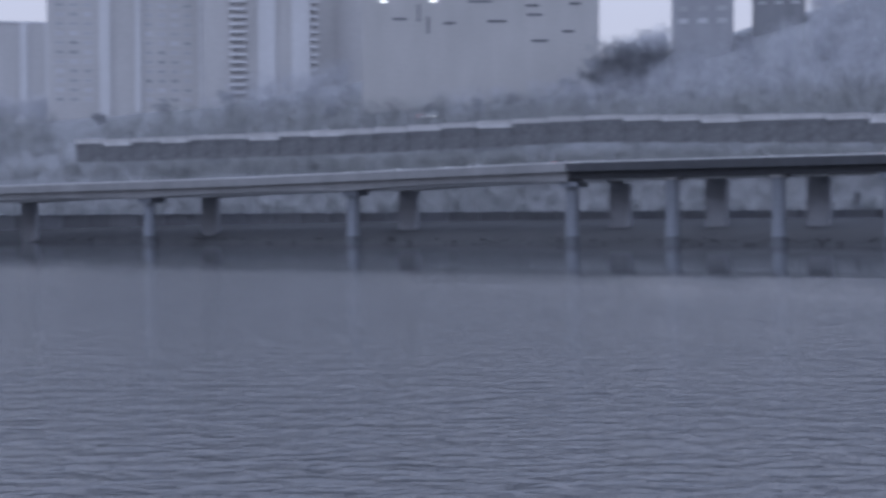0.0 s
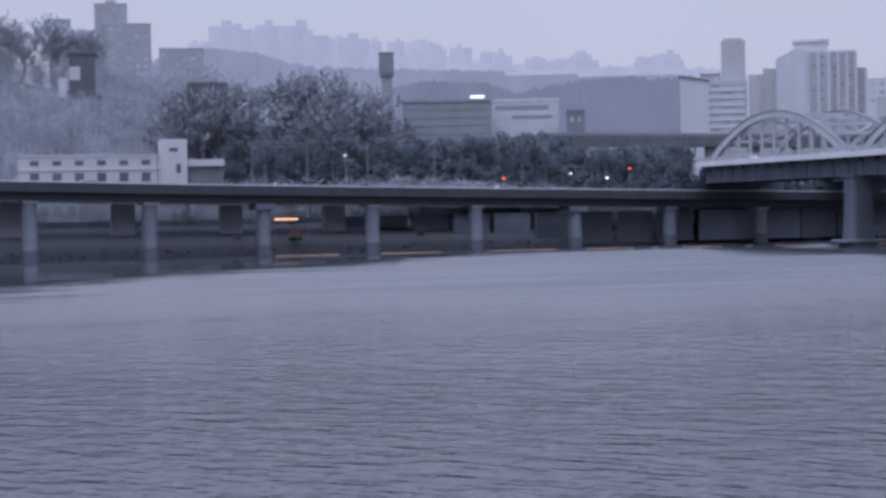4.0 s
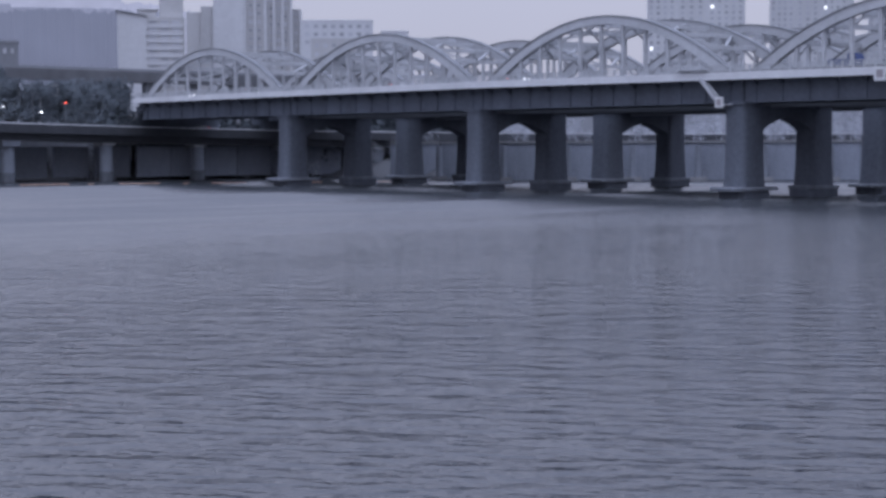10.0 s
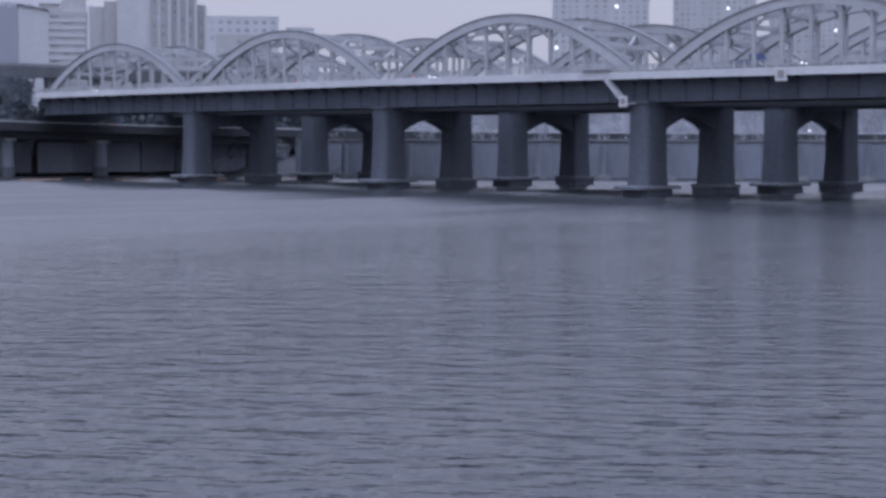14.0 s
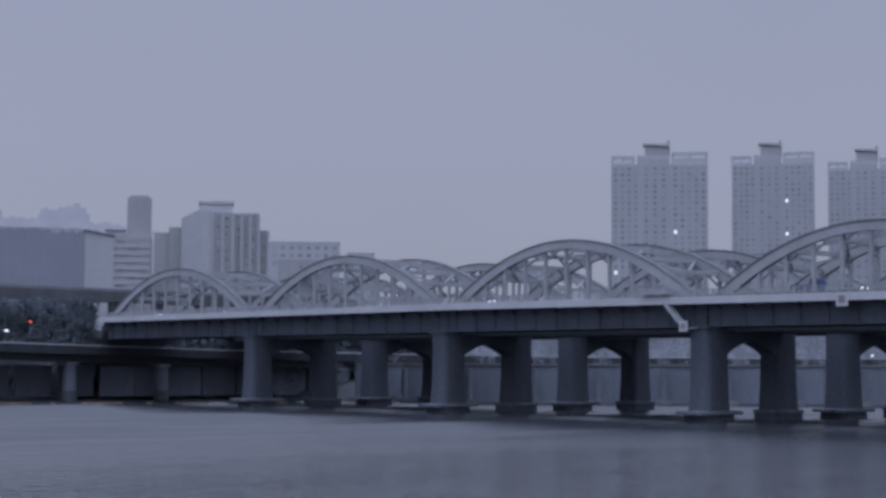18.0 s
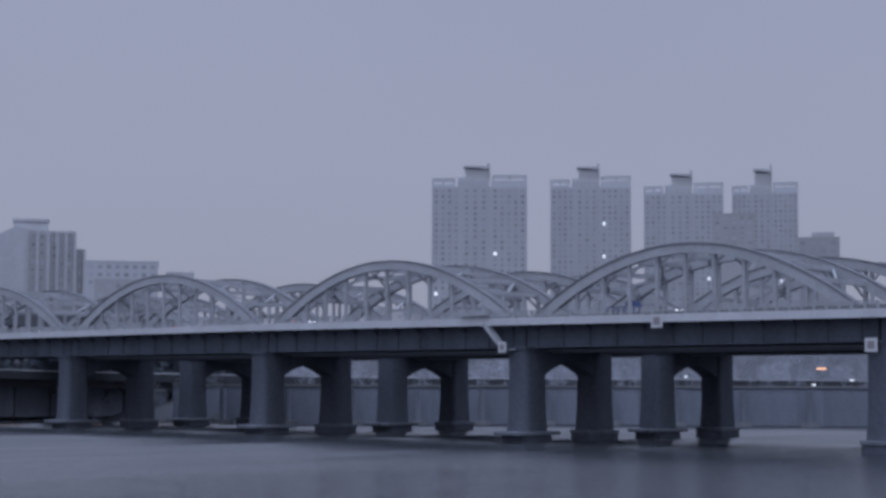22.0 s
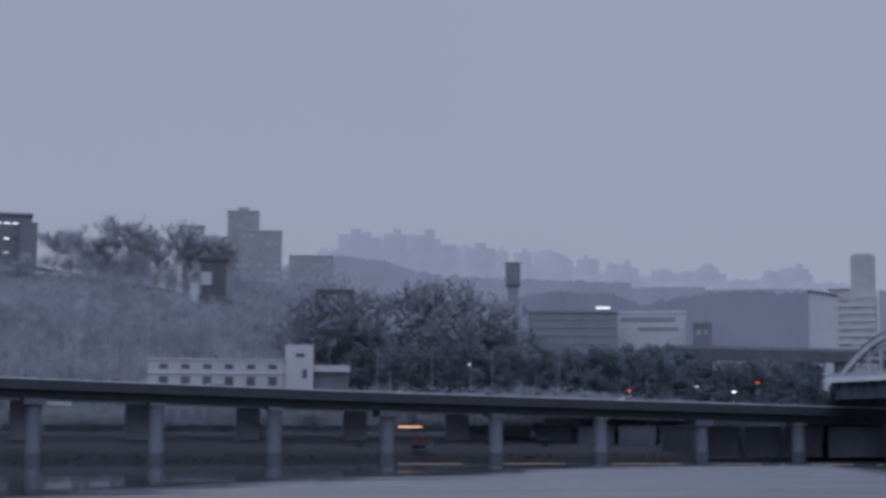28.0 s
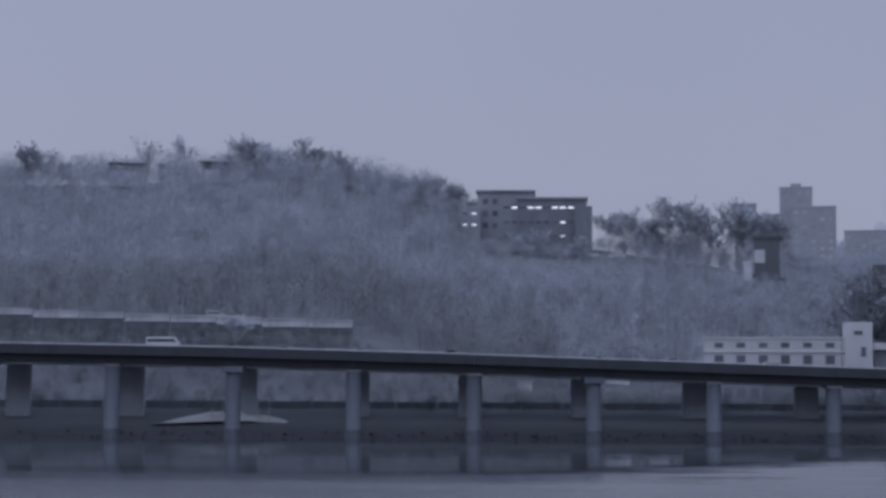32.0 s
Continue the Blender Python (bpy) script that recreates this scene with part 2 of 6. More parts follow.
def water_material():
    """Choppy grey water, its ripple normals tilted to the camera to brighten it, and a smooth sheltered belt off the
    wooded bank.
    """
    m = bpy.data.materials.new("river_water")
    m.use_nodes = True
    n, l = m.node_tree.nodes, m.node_tree.links
    p = n["Principled BSDF"]
    p.inputs["Base Color"].default_value = (0.055, 0.059, 0.065, 1)
    p.inputs["IOR"].default_value = 1.42
    tc, sep = n.new("ShaderNodeTexCoord"), n.new("ShaderNodeSeparateXYZ")
    l.new(tc.outputs["Object"], sep.inputs[0])

    def math_node(op, a, b):
        q = n.new("ShaderNodeMath")
        q.operation = op
        for i, v in enumerate((a, b)):
            if isinstance(v, (int, float)):
                q.inputs[i].default_value = v
            else:
                l.new(v, q.inputs[i])
        return q.outputs[0]

    def ranged(value, lo, hi, out_lo, out_hi):
        q = n.new("ShaderNodeMapRange")
        q.interpolation_type = "SMOOTHSTEP"
        for key, v in zip(("From Min", "From Max", "To Min", "To Max"), (lo, hi, out_lo, out_hi)):
            q.inputs[key].default_value = v
        l.new(value, q.inputs["Value"])
        return q.outputs[0]

    def waves(scale, detail, stretch, turn, rough=0.5):
        """Noise drawn out along crests that run at an angle of turn degrees to the x axis."""
        spin, mp, nz = n.new("ShaderNodeMapping"), n.new("ShaderNodeMapping"), n.new("ShaderNodeTexNoise")
        spin.inputs["Rotation"].default_value = (0, 0, radians(-turn))
        mp.inputs["Scale"].default_value = (stretch, 1, 1)
        nz.inputs["Scale"].default_value, nz.inputs["Detail"].default_value = scale, detail
        nz.inputs["Roughness"].default_value = rough
        l.new(tc.outputs["Object"], spin.inputs["Vector"])
        l.new(spin.outputs["Vector"], mp.inputs["Vector"])
        l.new(mp.outputs["Vector"], nz.inputs["Vector"])
        return nz.outputs["Fac"]

    def blend(f, a, b):
        return math_node("ADD", math_node("MULTIPLY", a, math_node("SUBTRACT", 1.0, f)), math_node("MULTIPLY", b, f))

    # crests turned to lie right in the camera's view: one set on either side of the reach
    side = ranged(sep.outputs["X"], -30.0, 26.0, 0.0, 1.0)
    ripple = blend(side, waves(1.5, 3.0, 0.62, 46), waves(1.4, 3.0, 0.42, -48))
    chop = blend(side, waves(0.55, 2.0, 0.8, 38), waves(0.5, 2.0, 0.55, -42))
    fine = waves(3.4, 1.5, 0.6, 5)
    gust, patch = waves(0.02, 3, 0.5, 5), waves(0.06, 4, 0.25, 4)
    height = math_node("ADD", math_node("ADD", math_node("MULTIPLY", ripple, 0.42), math_node("MULTIPLY", chop, 0.62)), math_node("MULTIPLY", fine, 0.05))
    # the sheltered belt lies beyond a line that runs out to the bank by the bridge
    edge = math_node("MAXIMUM", math_node("ADD", math_node("MULTIPLY", sep.outputs["X"], 1.4), 212.0), 193.0)
    edge = math_node("ADD", edge, math_node("MULTIPLY", math_node("SUBTRACT", gust, 0.5), 46.0))
    edge = math_node("ADD", edge, math_node("MULTIPLY", math_node("SUBTRACT", patch, 0.5), 60.0))
    rough_sea = ranged(math_node("SUBTRACT", sep.outputs["Y"], edge), -44.0, 34.0, 1.0, 0.14)
    strength = math_node("MULTIPLY", rough_sea, ranged(gust, 0.35, 0.65, 0.75, 1.1))
    # ripple strength graded across x to suit the camera's view, gentler down the middle
    lane = ranged(math_node("ABSOLUTE", math_node("SUBTRACT", sep.outputs["X"], 26.0), 0.0), 8.0, 45.0, 0.95, 1.15)
    lane = math_node("MULTIPLY", lane, ranged(sep.outputs["X"], -32.0, 14.0, 1.45, 1.0))
    l.new(ranged(rough_sea, 0.1, 1.0, 0.05, 0.08), p.inputs["Roughness"])
    b = n.new("ShaderNodeBump")
    b.inputs["Distance"].default_value = 0.44
    l.new(math_node("MULTIPLY", math_node("MULTIPLY", strength, lane), ranged(sep.outputs["Y"], 70.0, 220.0, 1.0, 0.3)), b.inputs["Strength"])
    l.new(height, b.inputs["Height"])
    # normals tilted towards the camera, so the water mirrors higher, brighter sky
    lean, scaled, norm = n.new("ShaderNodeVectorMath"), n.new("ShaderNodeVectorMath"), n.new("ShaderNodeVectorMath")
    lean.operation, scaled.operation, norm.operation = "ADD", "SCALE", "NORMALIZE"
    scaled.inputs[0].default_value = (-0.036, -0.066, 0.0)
    # extra tilt before the bridge keeps its dark reflection off the water
    bridge_tilt = ranged(sep.outputs["X"], 20.0, 110.0, 1.0, 1.4)
    tilt_amount = math_node("MULTIPLY", math_node("MULTIPLY", rough_sea, bridge_tilt), ranged(patch, 0.3, 0.7, 0.75, 1.3))
    l.new(math_node("MULTIPLY", tilt_amount, ranged(sep.outputs["Y"], 60.0, 210.0, 0.35, 1.75)), scaled.inputs["Scale"])
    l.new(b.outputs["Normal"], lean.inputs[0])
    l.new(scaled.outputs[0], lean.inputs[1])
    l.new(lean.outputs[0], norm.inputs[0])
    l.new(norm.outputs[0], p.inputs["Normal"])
    return m


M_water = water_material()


# ---- mesh helpers ----
def polar(bearing, dist):
    """The place on a bearing in the camera's view (degrees from +y, clockwise) and a distance in metres."""
    return Vector((dist * math.sin(radians(bearing)), dist * math.cos(radians(bearing)), 0))


def mesh_of(verts, faces, mat, smooth=False, name="mesh"):
    me = bpy.data.meshes.new(name)
    me.from_pydata([tuple(v) for v in verts], [], [tuple(f) for f in faces])
    me.materials.append(mat)
    if smooth:
        me.polygons.foreach_set("use_smooth", [True] * len(me.polygons))
    me.update()
    return me


class Build:
    """Collects boxes, prisms and tubes into one mesh."""

    def __init__(self):
        self.v, self.f = [], []

    def add(self, verts, faces):
        o = len(self.v)
        self.v.extend(Vector(v) for v in verts)
        self.f.extend([i + o for i in f] for f in faces)
        return self

    def box(self, cx, cy, z0, sx, sy, sz, taper=1.0, m=None):
        """A box with its foot's centre at (cx, cy, z0); the top may be smaller or larger."""
        vs = []
        for z, k in ((z0, 1.0), (z0 + sz, taper)):
            for a, b in ((-1, -1), (1, -1), (1, 1), (-1, 1)):
                vs.append(Vector((cx + a * sx / 2 * k, cy + b * sy / 2 * k, z)))
        if m is not None:
            vs = [m @ v for v in vs]
        return self.add(vs, [(3, 2, 1, 0), (4, 5, 6, 7), (0, 1, 5, 4), (1, 2, 6, 5), (2, 3, 7, 6), (3, 0, 4, 7)])

    def beam(self, a, b, w, h, up=Vector((0, 0, 1))):
        a, b = Vector(a), Vector(b)
        d = (b - a).normalized()
        s = d.cross(up)
        if s.length < 1e-4:
            s = d.cross(Vector((0, 1, 0)))
        s.normalize()
        t = s.cross(d)
        vs = [p + s * i * w / 2 + t * j * h / 2 for p in (a, b) for i, j in ((-1, -1), (1, -1), (1, 1), (-1, 1))]
        return self.add(vs, [(3, 2, 1, 0), (4, 5, 6, 7), (0, 1, 5, 4), (1, 2, 6, 5), (2, 3, 7, 6), (3, 0, 4, 7)])

    def tube(self, a, b, r0, r1, n=6, caps=True):
        a, b = Vector(a), Vector(b)
        d = (b - a).normalized()
        s = d.orthogonal().normalized()
        t = d.cross(s)
        vs = [p + (s * math.cos(2 * math.pi * i / n) + t * math.sin(2 * math.pi * i / n)) * r for p, r in ((a, r0), (b, r1)) for i in range(n)]
        fs = [(i, (i + 1) % n, n + (i + 1) % n, n + i) for i in range(n)]
        if caps:
            fs += [tuple(range(n))[::-1], tuple(range(n, 2 * n))]
        return self.add(vs, fs)

    def prism(self, outline, y0, y1):
        """An outline in x and z, pushed from y0 to y1."""
        n = len(outline)
        vs = [(x, y0, z) for x, z in outline] + [(x, y1, z) for x, z in outline]
        return self.add(vs, [tuple(range(n)), tuple(range(2 * n - 1, n - 1, -1))] + [(i, n + i, n + (i + 1) % n, (i + 1) % n) for i in range(n)])

    def sweep(self, sections):
        """Joins closed cross-sections of equal length into a skin with ends."""
        n = len(sections[0])
        vs = [p for s in sections for p in s]
        fs = [(k * n + i, k * n + (i + 1) % n, (k + 1) * n + (i + 1) % n, (k + 1) * n + i) for k in range(len(sections) - 1) for i in range(n)]
        fs += [tuple(range(n))[::-1], tuple(range(len(vs) - n, len(vs)))]
        return self.add(vs, fs)

    def mesh(self, mat, smooth=False, bevel=0.0, name="mesh"):
        me = mesh_of(self.v, self.f, mat, smooth, name)
        bm = bmesh.new()
        bm.from_mesh(me)
        bmesh.ops.recalc_face_normals(bm, faces=bm.faces)
        if bevel:
            bmesh.ops.bevel(bm, geom=bm.edges[:], offset=bevel, segments=2, affect="EDGES", clamp_overlap=True)
        bm.to_mesh(me)
        bm.free()
        return me


def part(name, made, mat, parent, label="", m=None, smooth=False, bevel=0.0):
    """Links a Build or a finished mesh as one mesh object under its thing."""
    me = made if isinstance(made, bpy.types.Mesh) else made.mesh(mat, smooth, bevel, name)
    ob = new(name, me)
    ob.parent = parent
    if m is not None:
        ob.matrix_basis = m
    if label:
        ob["label"] = label
    return ob


def thing(name, label, category, m=None, group="", kind=""):
    ob = new(name)
    ob.empty_display_size = 0.5
    if m is not None:
        ob.matrix_basis = m
    return tagged(ob, label, category, group, kind)


def lone(name, made, mat, label, category, m=None, group="", kind="", smooth=False, bevel=0.0):
    me = made if isinstance(made, bpy.types.Mesh) else made.mesh(mat, smooth, bevel, name)
    ob = new(name, me)
    if m is not None:
        ob.matrix_basis = m
    return tagged(ob, label, category, group, kind)


def box_mesh(sx, sy, sz, mat, name="box", bevel=0.0):
    return Build().box(0, 0, 0, sx, sy, sz).mesh(mat, False, bevel, name)


def lerp_table(table, x):
    return float(np.interp(x, [a for a, _ in table], [b for _, b in table]))


# ---- ground: one sheet from the island's bank under the river to the hills ----
V_DIR, V_NRM = Vector((0.994, 0.1097, 0)), Vector((-0.1097, 0.994, 0))


def shore_at(bearing):
    """Distance of the far waterline on a bearing."""
    b = radians(bearing)
    c = 0.994 * math.cos(b) - 0.1097 * math.sin(b)
    line = (384.5 + 15) / c if c > 0.2 else 2000.0
    if bearing > 29:
        line = line + (428 - line) * min(1.0, (bearing - 29) / 7)
    return min(line, 1400)


RIDGE_EL = [(-80, 2.6), (-52, 3.0), (-46, 3.6), (-41, 4.4), (-34, 4.6), (-31, 5.2), (-28, 6.0), (-24, 7.0), (-20, 6.9), (-17, 7.0),
            (-14, 7.25), (-12.5, 7.5), (-10.5, 7.5), (-8.6, 7.05), (-6, 6.6), (-4.8, 5.75), (-1, 5.2), (2, 4.75), (5.4, 4.25), (7, 4.0), (8.6, 3.75),
            (10, 3.5), (13, 2.9), (14.4, 2.3), (18, 2.1), (24.5, 2.0), (28, 1.8), (32, 1.6), (40, 1.7), (80, 1.7)]
RIDGE_D = [(-80, 700), (-40, 640), (-31, 640), (-20, 620), (-5, 575), (0, 560), (8, 545), (12, 560), (15, 600), (30, 620), (80, 620)]


def smooth01(x):
    x = min(1.0, max(0.0, x))
    return x * x * (3 - 2 * x)


def ground_z(bearing, d):
    front = smooth01((86 - abs(bearing)) / 6)
    near = 6.9 - 9.4 * smooth01((d - 3) / 17)
    if d < 40 or front <= 0:
        return near * front + 6.9 * (1 - front)
    ds = shore_at(bearing)
    t = d - ds
    if t < 3:
        z = -2.5 + 5.8 * smooth01((t + 9) / 12)
    else:
        dr = max(lerp_table(RIDGE_D, bearing), ds + 130)
        zr = 8.54 + dr * math.tan(radians(lerp_table(RIDGE_EL, bearing)))
        hill = smooth01((-2 - bearing) / 8)
        low = 3.3 + 4.5 * smooth01(t / 30)
        low += hill * (14.0 * smooth01((t - 28) / 32) + 7.5 * smooth01((t - 72) / 3))
        u = min(1.0, max(0.0, (t - 76) / (dr - ds - 76)))
        z = low + (zr - low) * (0.55 * u + 0.45 * smooth01(u))
        if d > dr:
            z = zr + (22 - zr) * smooth01((d - dr - 40) / 500)
        p = polar(bearing, d)
        z += 2.2 * noise.noise((p.x * 0.012, p.y * 0.012, 0)) * smooth01((t - 85) / 60) + 0.5 * noise.noise((p.x * 0.05, p.y * 0.05, 3)) * smooth01((t - 5) / 30)
    return z * front + 6.9 * (1 - front)


bearings = [-180, -150, -120, -100, -92, -86] + [-82 + 0.75 * i for i in range(220)] + [86, 92, 100, 120, 150]
dists = [0.5, 3, 6, 10, 15, 20, 60, 200] + [270 + 6 * i for i in range(85)] + [800, 850, 920, 1000, 1150, 1400, 1800, 2400, 3200, 4400]
gv, gf = [], []
for b in bearings:
    for d in dists:
        p = polar(b, d)
        gv.append((p.x, p.y, ground_z(b, d)))
nd = len(dists)
for i in range(len(bearings)):
    j = (i + 1) % len(bearings)
    for k in range(nd - 1):
        gf.append((i * nd + k, i * nd + k + 1, j * nd + k + 1, j * nd + k))
gf.append([i * nd for i in range(len(bearings))])
ground = tagged(new("ground", mesh_of(gv, gf, M_ground, True, "ground")), "brown winter ground rising from the river bank to wooded hills", "ground", kind="structure")
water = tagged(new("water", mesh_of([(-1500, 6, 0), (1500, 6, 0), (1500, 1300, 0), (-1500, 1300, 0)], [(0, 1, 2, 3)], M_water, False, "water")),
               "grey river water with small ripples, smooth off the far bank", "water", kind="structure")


# ---- the arch bridge: twin decks, four planes of tied arches, piers with arched openings ----
U_DIR, N_DIR = Vector((0.0790, -0.9969, 0)), Vector((0.9969, 0.0790, 0))
ST4 = Vector((199.03, 200.22, 0))
SPAN = 64.0
HALF, BAY = 29.0, 5.25   # half the rib between its feet; spacing of the hangers
BR = Matrix(((U_DIR.x, N_DIR.x, 0, ST4.x), (U_DIR.y, N_DIR.y, 0, ST4.y), (0, 0, 1, 0), (0, 0, 0, 1)))  # along, across, up
PLANES = (0.0, 16.5, 37.0, 53.5)
DECK_Z, TOP_Z = 19.4, 30.98
STATIONS = (-3, -2, -1, 0, 1, 2)   # the first is the abutment

bridge = thing("arch_bridge", "long pale grey steel tied-arch road bridge on stone-grey piers", "bridge", BR, kind="")
x_lo, x_hi = -3 * SPAN, 2.35 * SPAN


def fall(x):
    """The deck's edge falls gently towards the river's middle."""
    return -0.0062 * (x + 64) if x > -64 else 0.0008 * (x + 64)


def arch_z(s):
    """Middle line of the rib at s = -1..1 of the half span."""
    return DECK_Z + 0.9 + (TOP_Z - 0.48 - DECK_Z - 0.9) * (1 - s * s)


def rib_mesh():
    """Box rib with a thin top flange, 58 m between its feet."""
    secs, half, n = [], HALF, 36
    for i in range(n + 1):
        s = -1 + 2 * i / n
        x, z = s * half, arch_z(s)
        dz = (arch_z(min(1, s + 0.01)) - arch_z(max(-1, s - 0.01))) / (0.02 * half if abs(s) < 0.99 else 0.01 * half)
        nx, nz = -dz / math.hypot(1, dz), 1 / math.hypot(1, dz)
        dep = 0.70 + 0.12 * abs(s)
        secs.append([Vector((x + nx * a * dep, b * 0.55, z + nz * a * dep)) for a, b in ((-1, -1), (-1, 1), (1, 1), (1, -1))])
    return Build().sweep(secs).mesh(M_steel, False, 0.0, "arch_rib")


def flange_mesh():
    secs, half, n = [], HALF + 0.1, 36
    for i in range(n + 1):
        s = -1 + 2 * i / n
        x, z = s * half, arch_z(s)
        dz = (arch_z(min(1, s + 0.01)) - arch_z(max(-1, s - 0.01))) / (0.02 * half if abs(s) < 0.99 else 0.01 * half)
        nx, nz = -dz / math.hypot(1, dz), 1 / math.hypot(1, dz)
        dep = 0.70 + 0.12 * abs(s)
        secs.append([Vector((x + nx * (dep + a), b * 0.72, z + nz * (dep + a))) for a, b in ((0.004, -1), (0.004, 1), (0.16, 1), (0.16, -1))])
    return Build().sweep(secs).mesh(M_flange, False, 0.0, "top_flange")


RIB, FLANGE = rib_mesh(), flange_mesh()
HANGERS = [Build().box(0, 0, DECK_Z + 1.0, 0.55, 0.5, arch_z(abs(k) * BAY / HALF) - 0.6 - DECK_Z - 0.9).mesh(M_steel, False, 0.0, "hanger") for k in range(6)]
for st in STATIONS[:-1] + (2,):
    mid = (st + 0.5) * SPAN - 0.7
    if mid > x_hi:
        continue
    for w in PLANES:
        rib = part("arch_rib", RIB, None, bridge, m=pose(mid, w, fall(mid)))
        part("top_flange", FLANGE, None, rib)
        for k in range(-5, 6):
            part("hanger", HANGERS[abs(k)], None, rib, m=pose(k * BAY, 0, 0))
    for w0, w1 in ((PLANES[0], PLANES[1]), (PLANES[2], PLANES[3])):
        # wind bracing between the ribs of one deck: struts with crossed diagonals, and knee braces
        for k in range(-4, 5):
            x, z = mid + k * BAY, arch_z(k * BAY / HALF) + fall(mid)
            b = Build().beam((x, w0 + 0.5, z), (x, w1 - 0.5, z), 0.55, 0.75)
            b.beam((x, w0 + 0.5, z - 2.0), (x, w0 + 3.2, z - 0.3), 0.3, 0.35).beam((x, w1 - 0.5, z - 2.0), (x, w1 - 3.2, z - 0.3), 0.3, 0.35)
            part("wind_strut", b, M_steel_shaded, bridge)
            if k < 4:
                x2, z2 = mid + (k + 1) * BAY, arch_z((k + 1) * BAY / HALF) + fall(mid)
                wm = (w0 + w1) / 2
                b = Build()
                if k % 2:
                    b.beam((x, w0 + 0.5, z), (x2, wm, z2), 0.35, 0.4).beam((x, w1 - 0.5, z), (x2, wm, z2), 0.35, 0.4)
                else:
                    b.beam((x, wm, z), (x2, w0 + 0.5, z2), 0.35, 0.4).beam((x, wm, z), (x2, w1 - 0.5, z2), 0.35, 0.4)
                part("wind_brace", b, M_steel_shaded, bridge)

# decks, fascias, girders
def edge_bar(x0, x1, w, z, wide, high):
    """A bar along the deck's edge, its foot at z over the falling edge line."""
    return Build().beam((x0, w, z + high / 2 + fall(x0)), (x1, w, z + high / 2 + fall(x1)), wide, high)



for w0, w1 in ((-2.6, 19.2), (34.4, 56.2)):
    part("road_deck", Build().box((x_lo + x_hi) / 2, (w0 + w1) / 2, DECK_Z + 0.25, x_hi - x_lo, w1 - w0 - 0.6, 0.75), M_asphalt, bridge)
    for w in (w0, w1):
        n = 0
        x = x_lo
        while x < x_hi - 1:
            L = min(32.0, x_hi - x)
            part("fascia", edge_bar(x + 0.03, x + L - 0.03, w, DECK_Z, 0.5, 1.25), M_fascia, bridge)
            x += 32.0
    for w in (w0 + 2.6, w1 - 2.1):
        for st in range(-3, 3):
            L = min(SPAN, x_hi - st * SPAN)
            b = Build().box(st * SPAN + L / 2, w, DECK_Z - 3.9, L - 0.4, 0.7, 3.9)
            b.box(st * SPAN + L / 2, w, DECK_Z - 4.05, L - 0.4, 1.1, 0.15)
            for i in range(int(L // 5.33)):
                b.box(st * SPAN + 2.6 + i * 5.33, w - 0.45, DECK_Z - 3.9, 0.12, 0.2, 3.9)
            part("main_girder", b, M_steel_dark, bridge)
    for i in range(int((x_hi - x_lo) // 5.33)):
        x = x_lo + 2.7 + i * 5.33
        b = Build().box(x, (w0 + w1) / 2, DECK_Z - 1.6, 0.5, w1 - w0 - 5.5, 1.55)
        if w0 < 0:
            b.add([(x - 0.12, w0 + 0.3, DECK_Z - 0.05), (x - 0.12, w0 + 2.3, DECK_Z - 0.05), (x - 0.12, w0 + 2.3, DECK_Z - 1.5),
                   (x + 0.12, w0 + 0.3, DECK_Z - 0.05), (x + 0.12, w0 + 2.3, DECK_Z - 0.05), (x + 0.12, w0 + 2.3, DECK_Z - 1.5)],
                  [(0, 1, 2), (5, 4, 3), (0, 3, 4, 1), (1, 4, 5, 2), (2, 5, 3, 0)])
        part("cross_beam", b, M_steel_dark, bridge)
    # railings: posts, three rails and close bars
    for w in (w0 + 0.05, w1 - 0.05):
        near = w < 0
        for st in range(-6, 5):
            xa = st * SPAN / 2
            L = min(SPAN / 2, x_hi - xa)
            if L < 2:
                continue
            rl = part("railing", edge_bar(xa, xa + L, w, DECK_Z + 2.25, 0.14, 0.12), M_rail, bridge)
            part("lower_rail", edge_bar(xa, xa + L, w, DECK_Z + 1.4, 0.08, 0.08), M_rail, rl)
            part("middle_rail", edge_bar(xa, xa + L, w, DECK_Z + 1.82, 0.06, 0.06), M_rail, rl)
            b = Build()
            for i in range(int(L / 2.0)):
                b.box(xa + 1 + i * 2.0, w, DECK_Z + 1.22 + fall(xa + 1 + i * 2.0), 0.16, 0.16, 1.05)
            if near:
                for i in range(int(L / 0.5)):
                    b.box(xa + 0.25 + i * 0.5, w, DECK_Z + 1.42 + fall(xa + 0.25 + i * 0.5), 0.19, 0.05, 0.85)
            tagged(part("balustrade", b, M_rail, rl), kind="stuff")


def pier_shaft(w, wide=5.2, thick=4.2):
    """A tapered shaft with rounded cutwater ends."""
    secs = []
    for z, k in ((1.8, 1.12), (6.0, 1.03), (11.5, 1.0), (15.35, 1.0)):
        a, c = wide / 2 * k, thick / 2 * k
        r = min(a, c) * 0.38
        ring = []
        for cx, cy, a0 in ((a - r, c - r, 0), (-a + r, c - r, 90), (-a + r, -c + r, 180), (a - r, -c + r, 270)):
            for da in (0, 30, 60, 90):
                a1 = radians(a0 + da)
                ring.append(Vector((cy + r * math.sin(a1), w + cx + r * math.cos(a1), z)))
        secs.append(ring)
    return Build().sweep(secs)


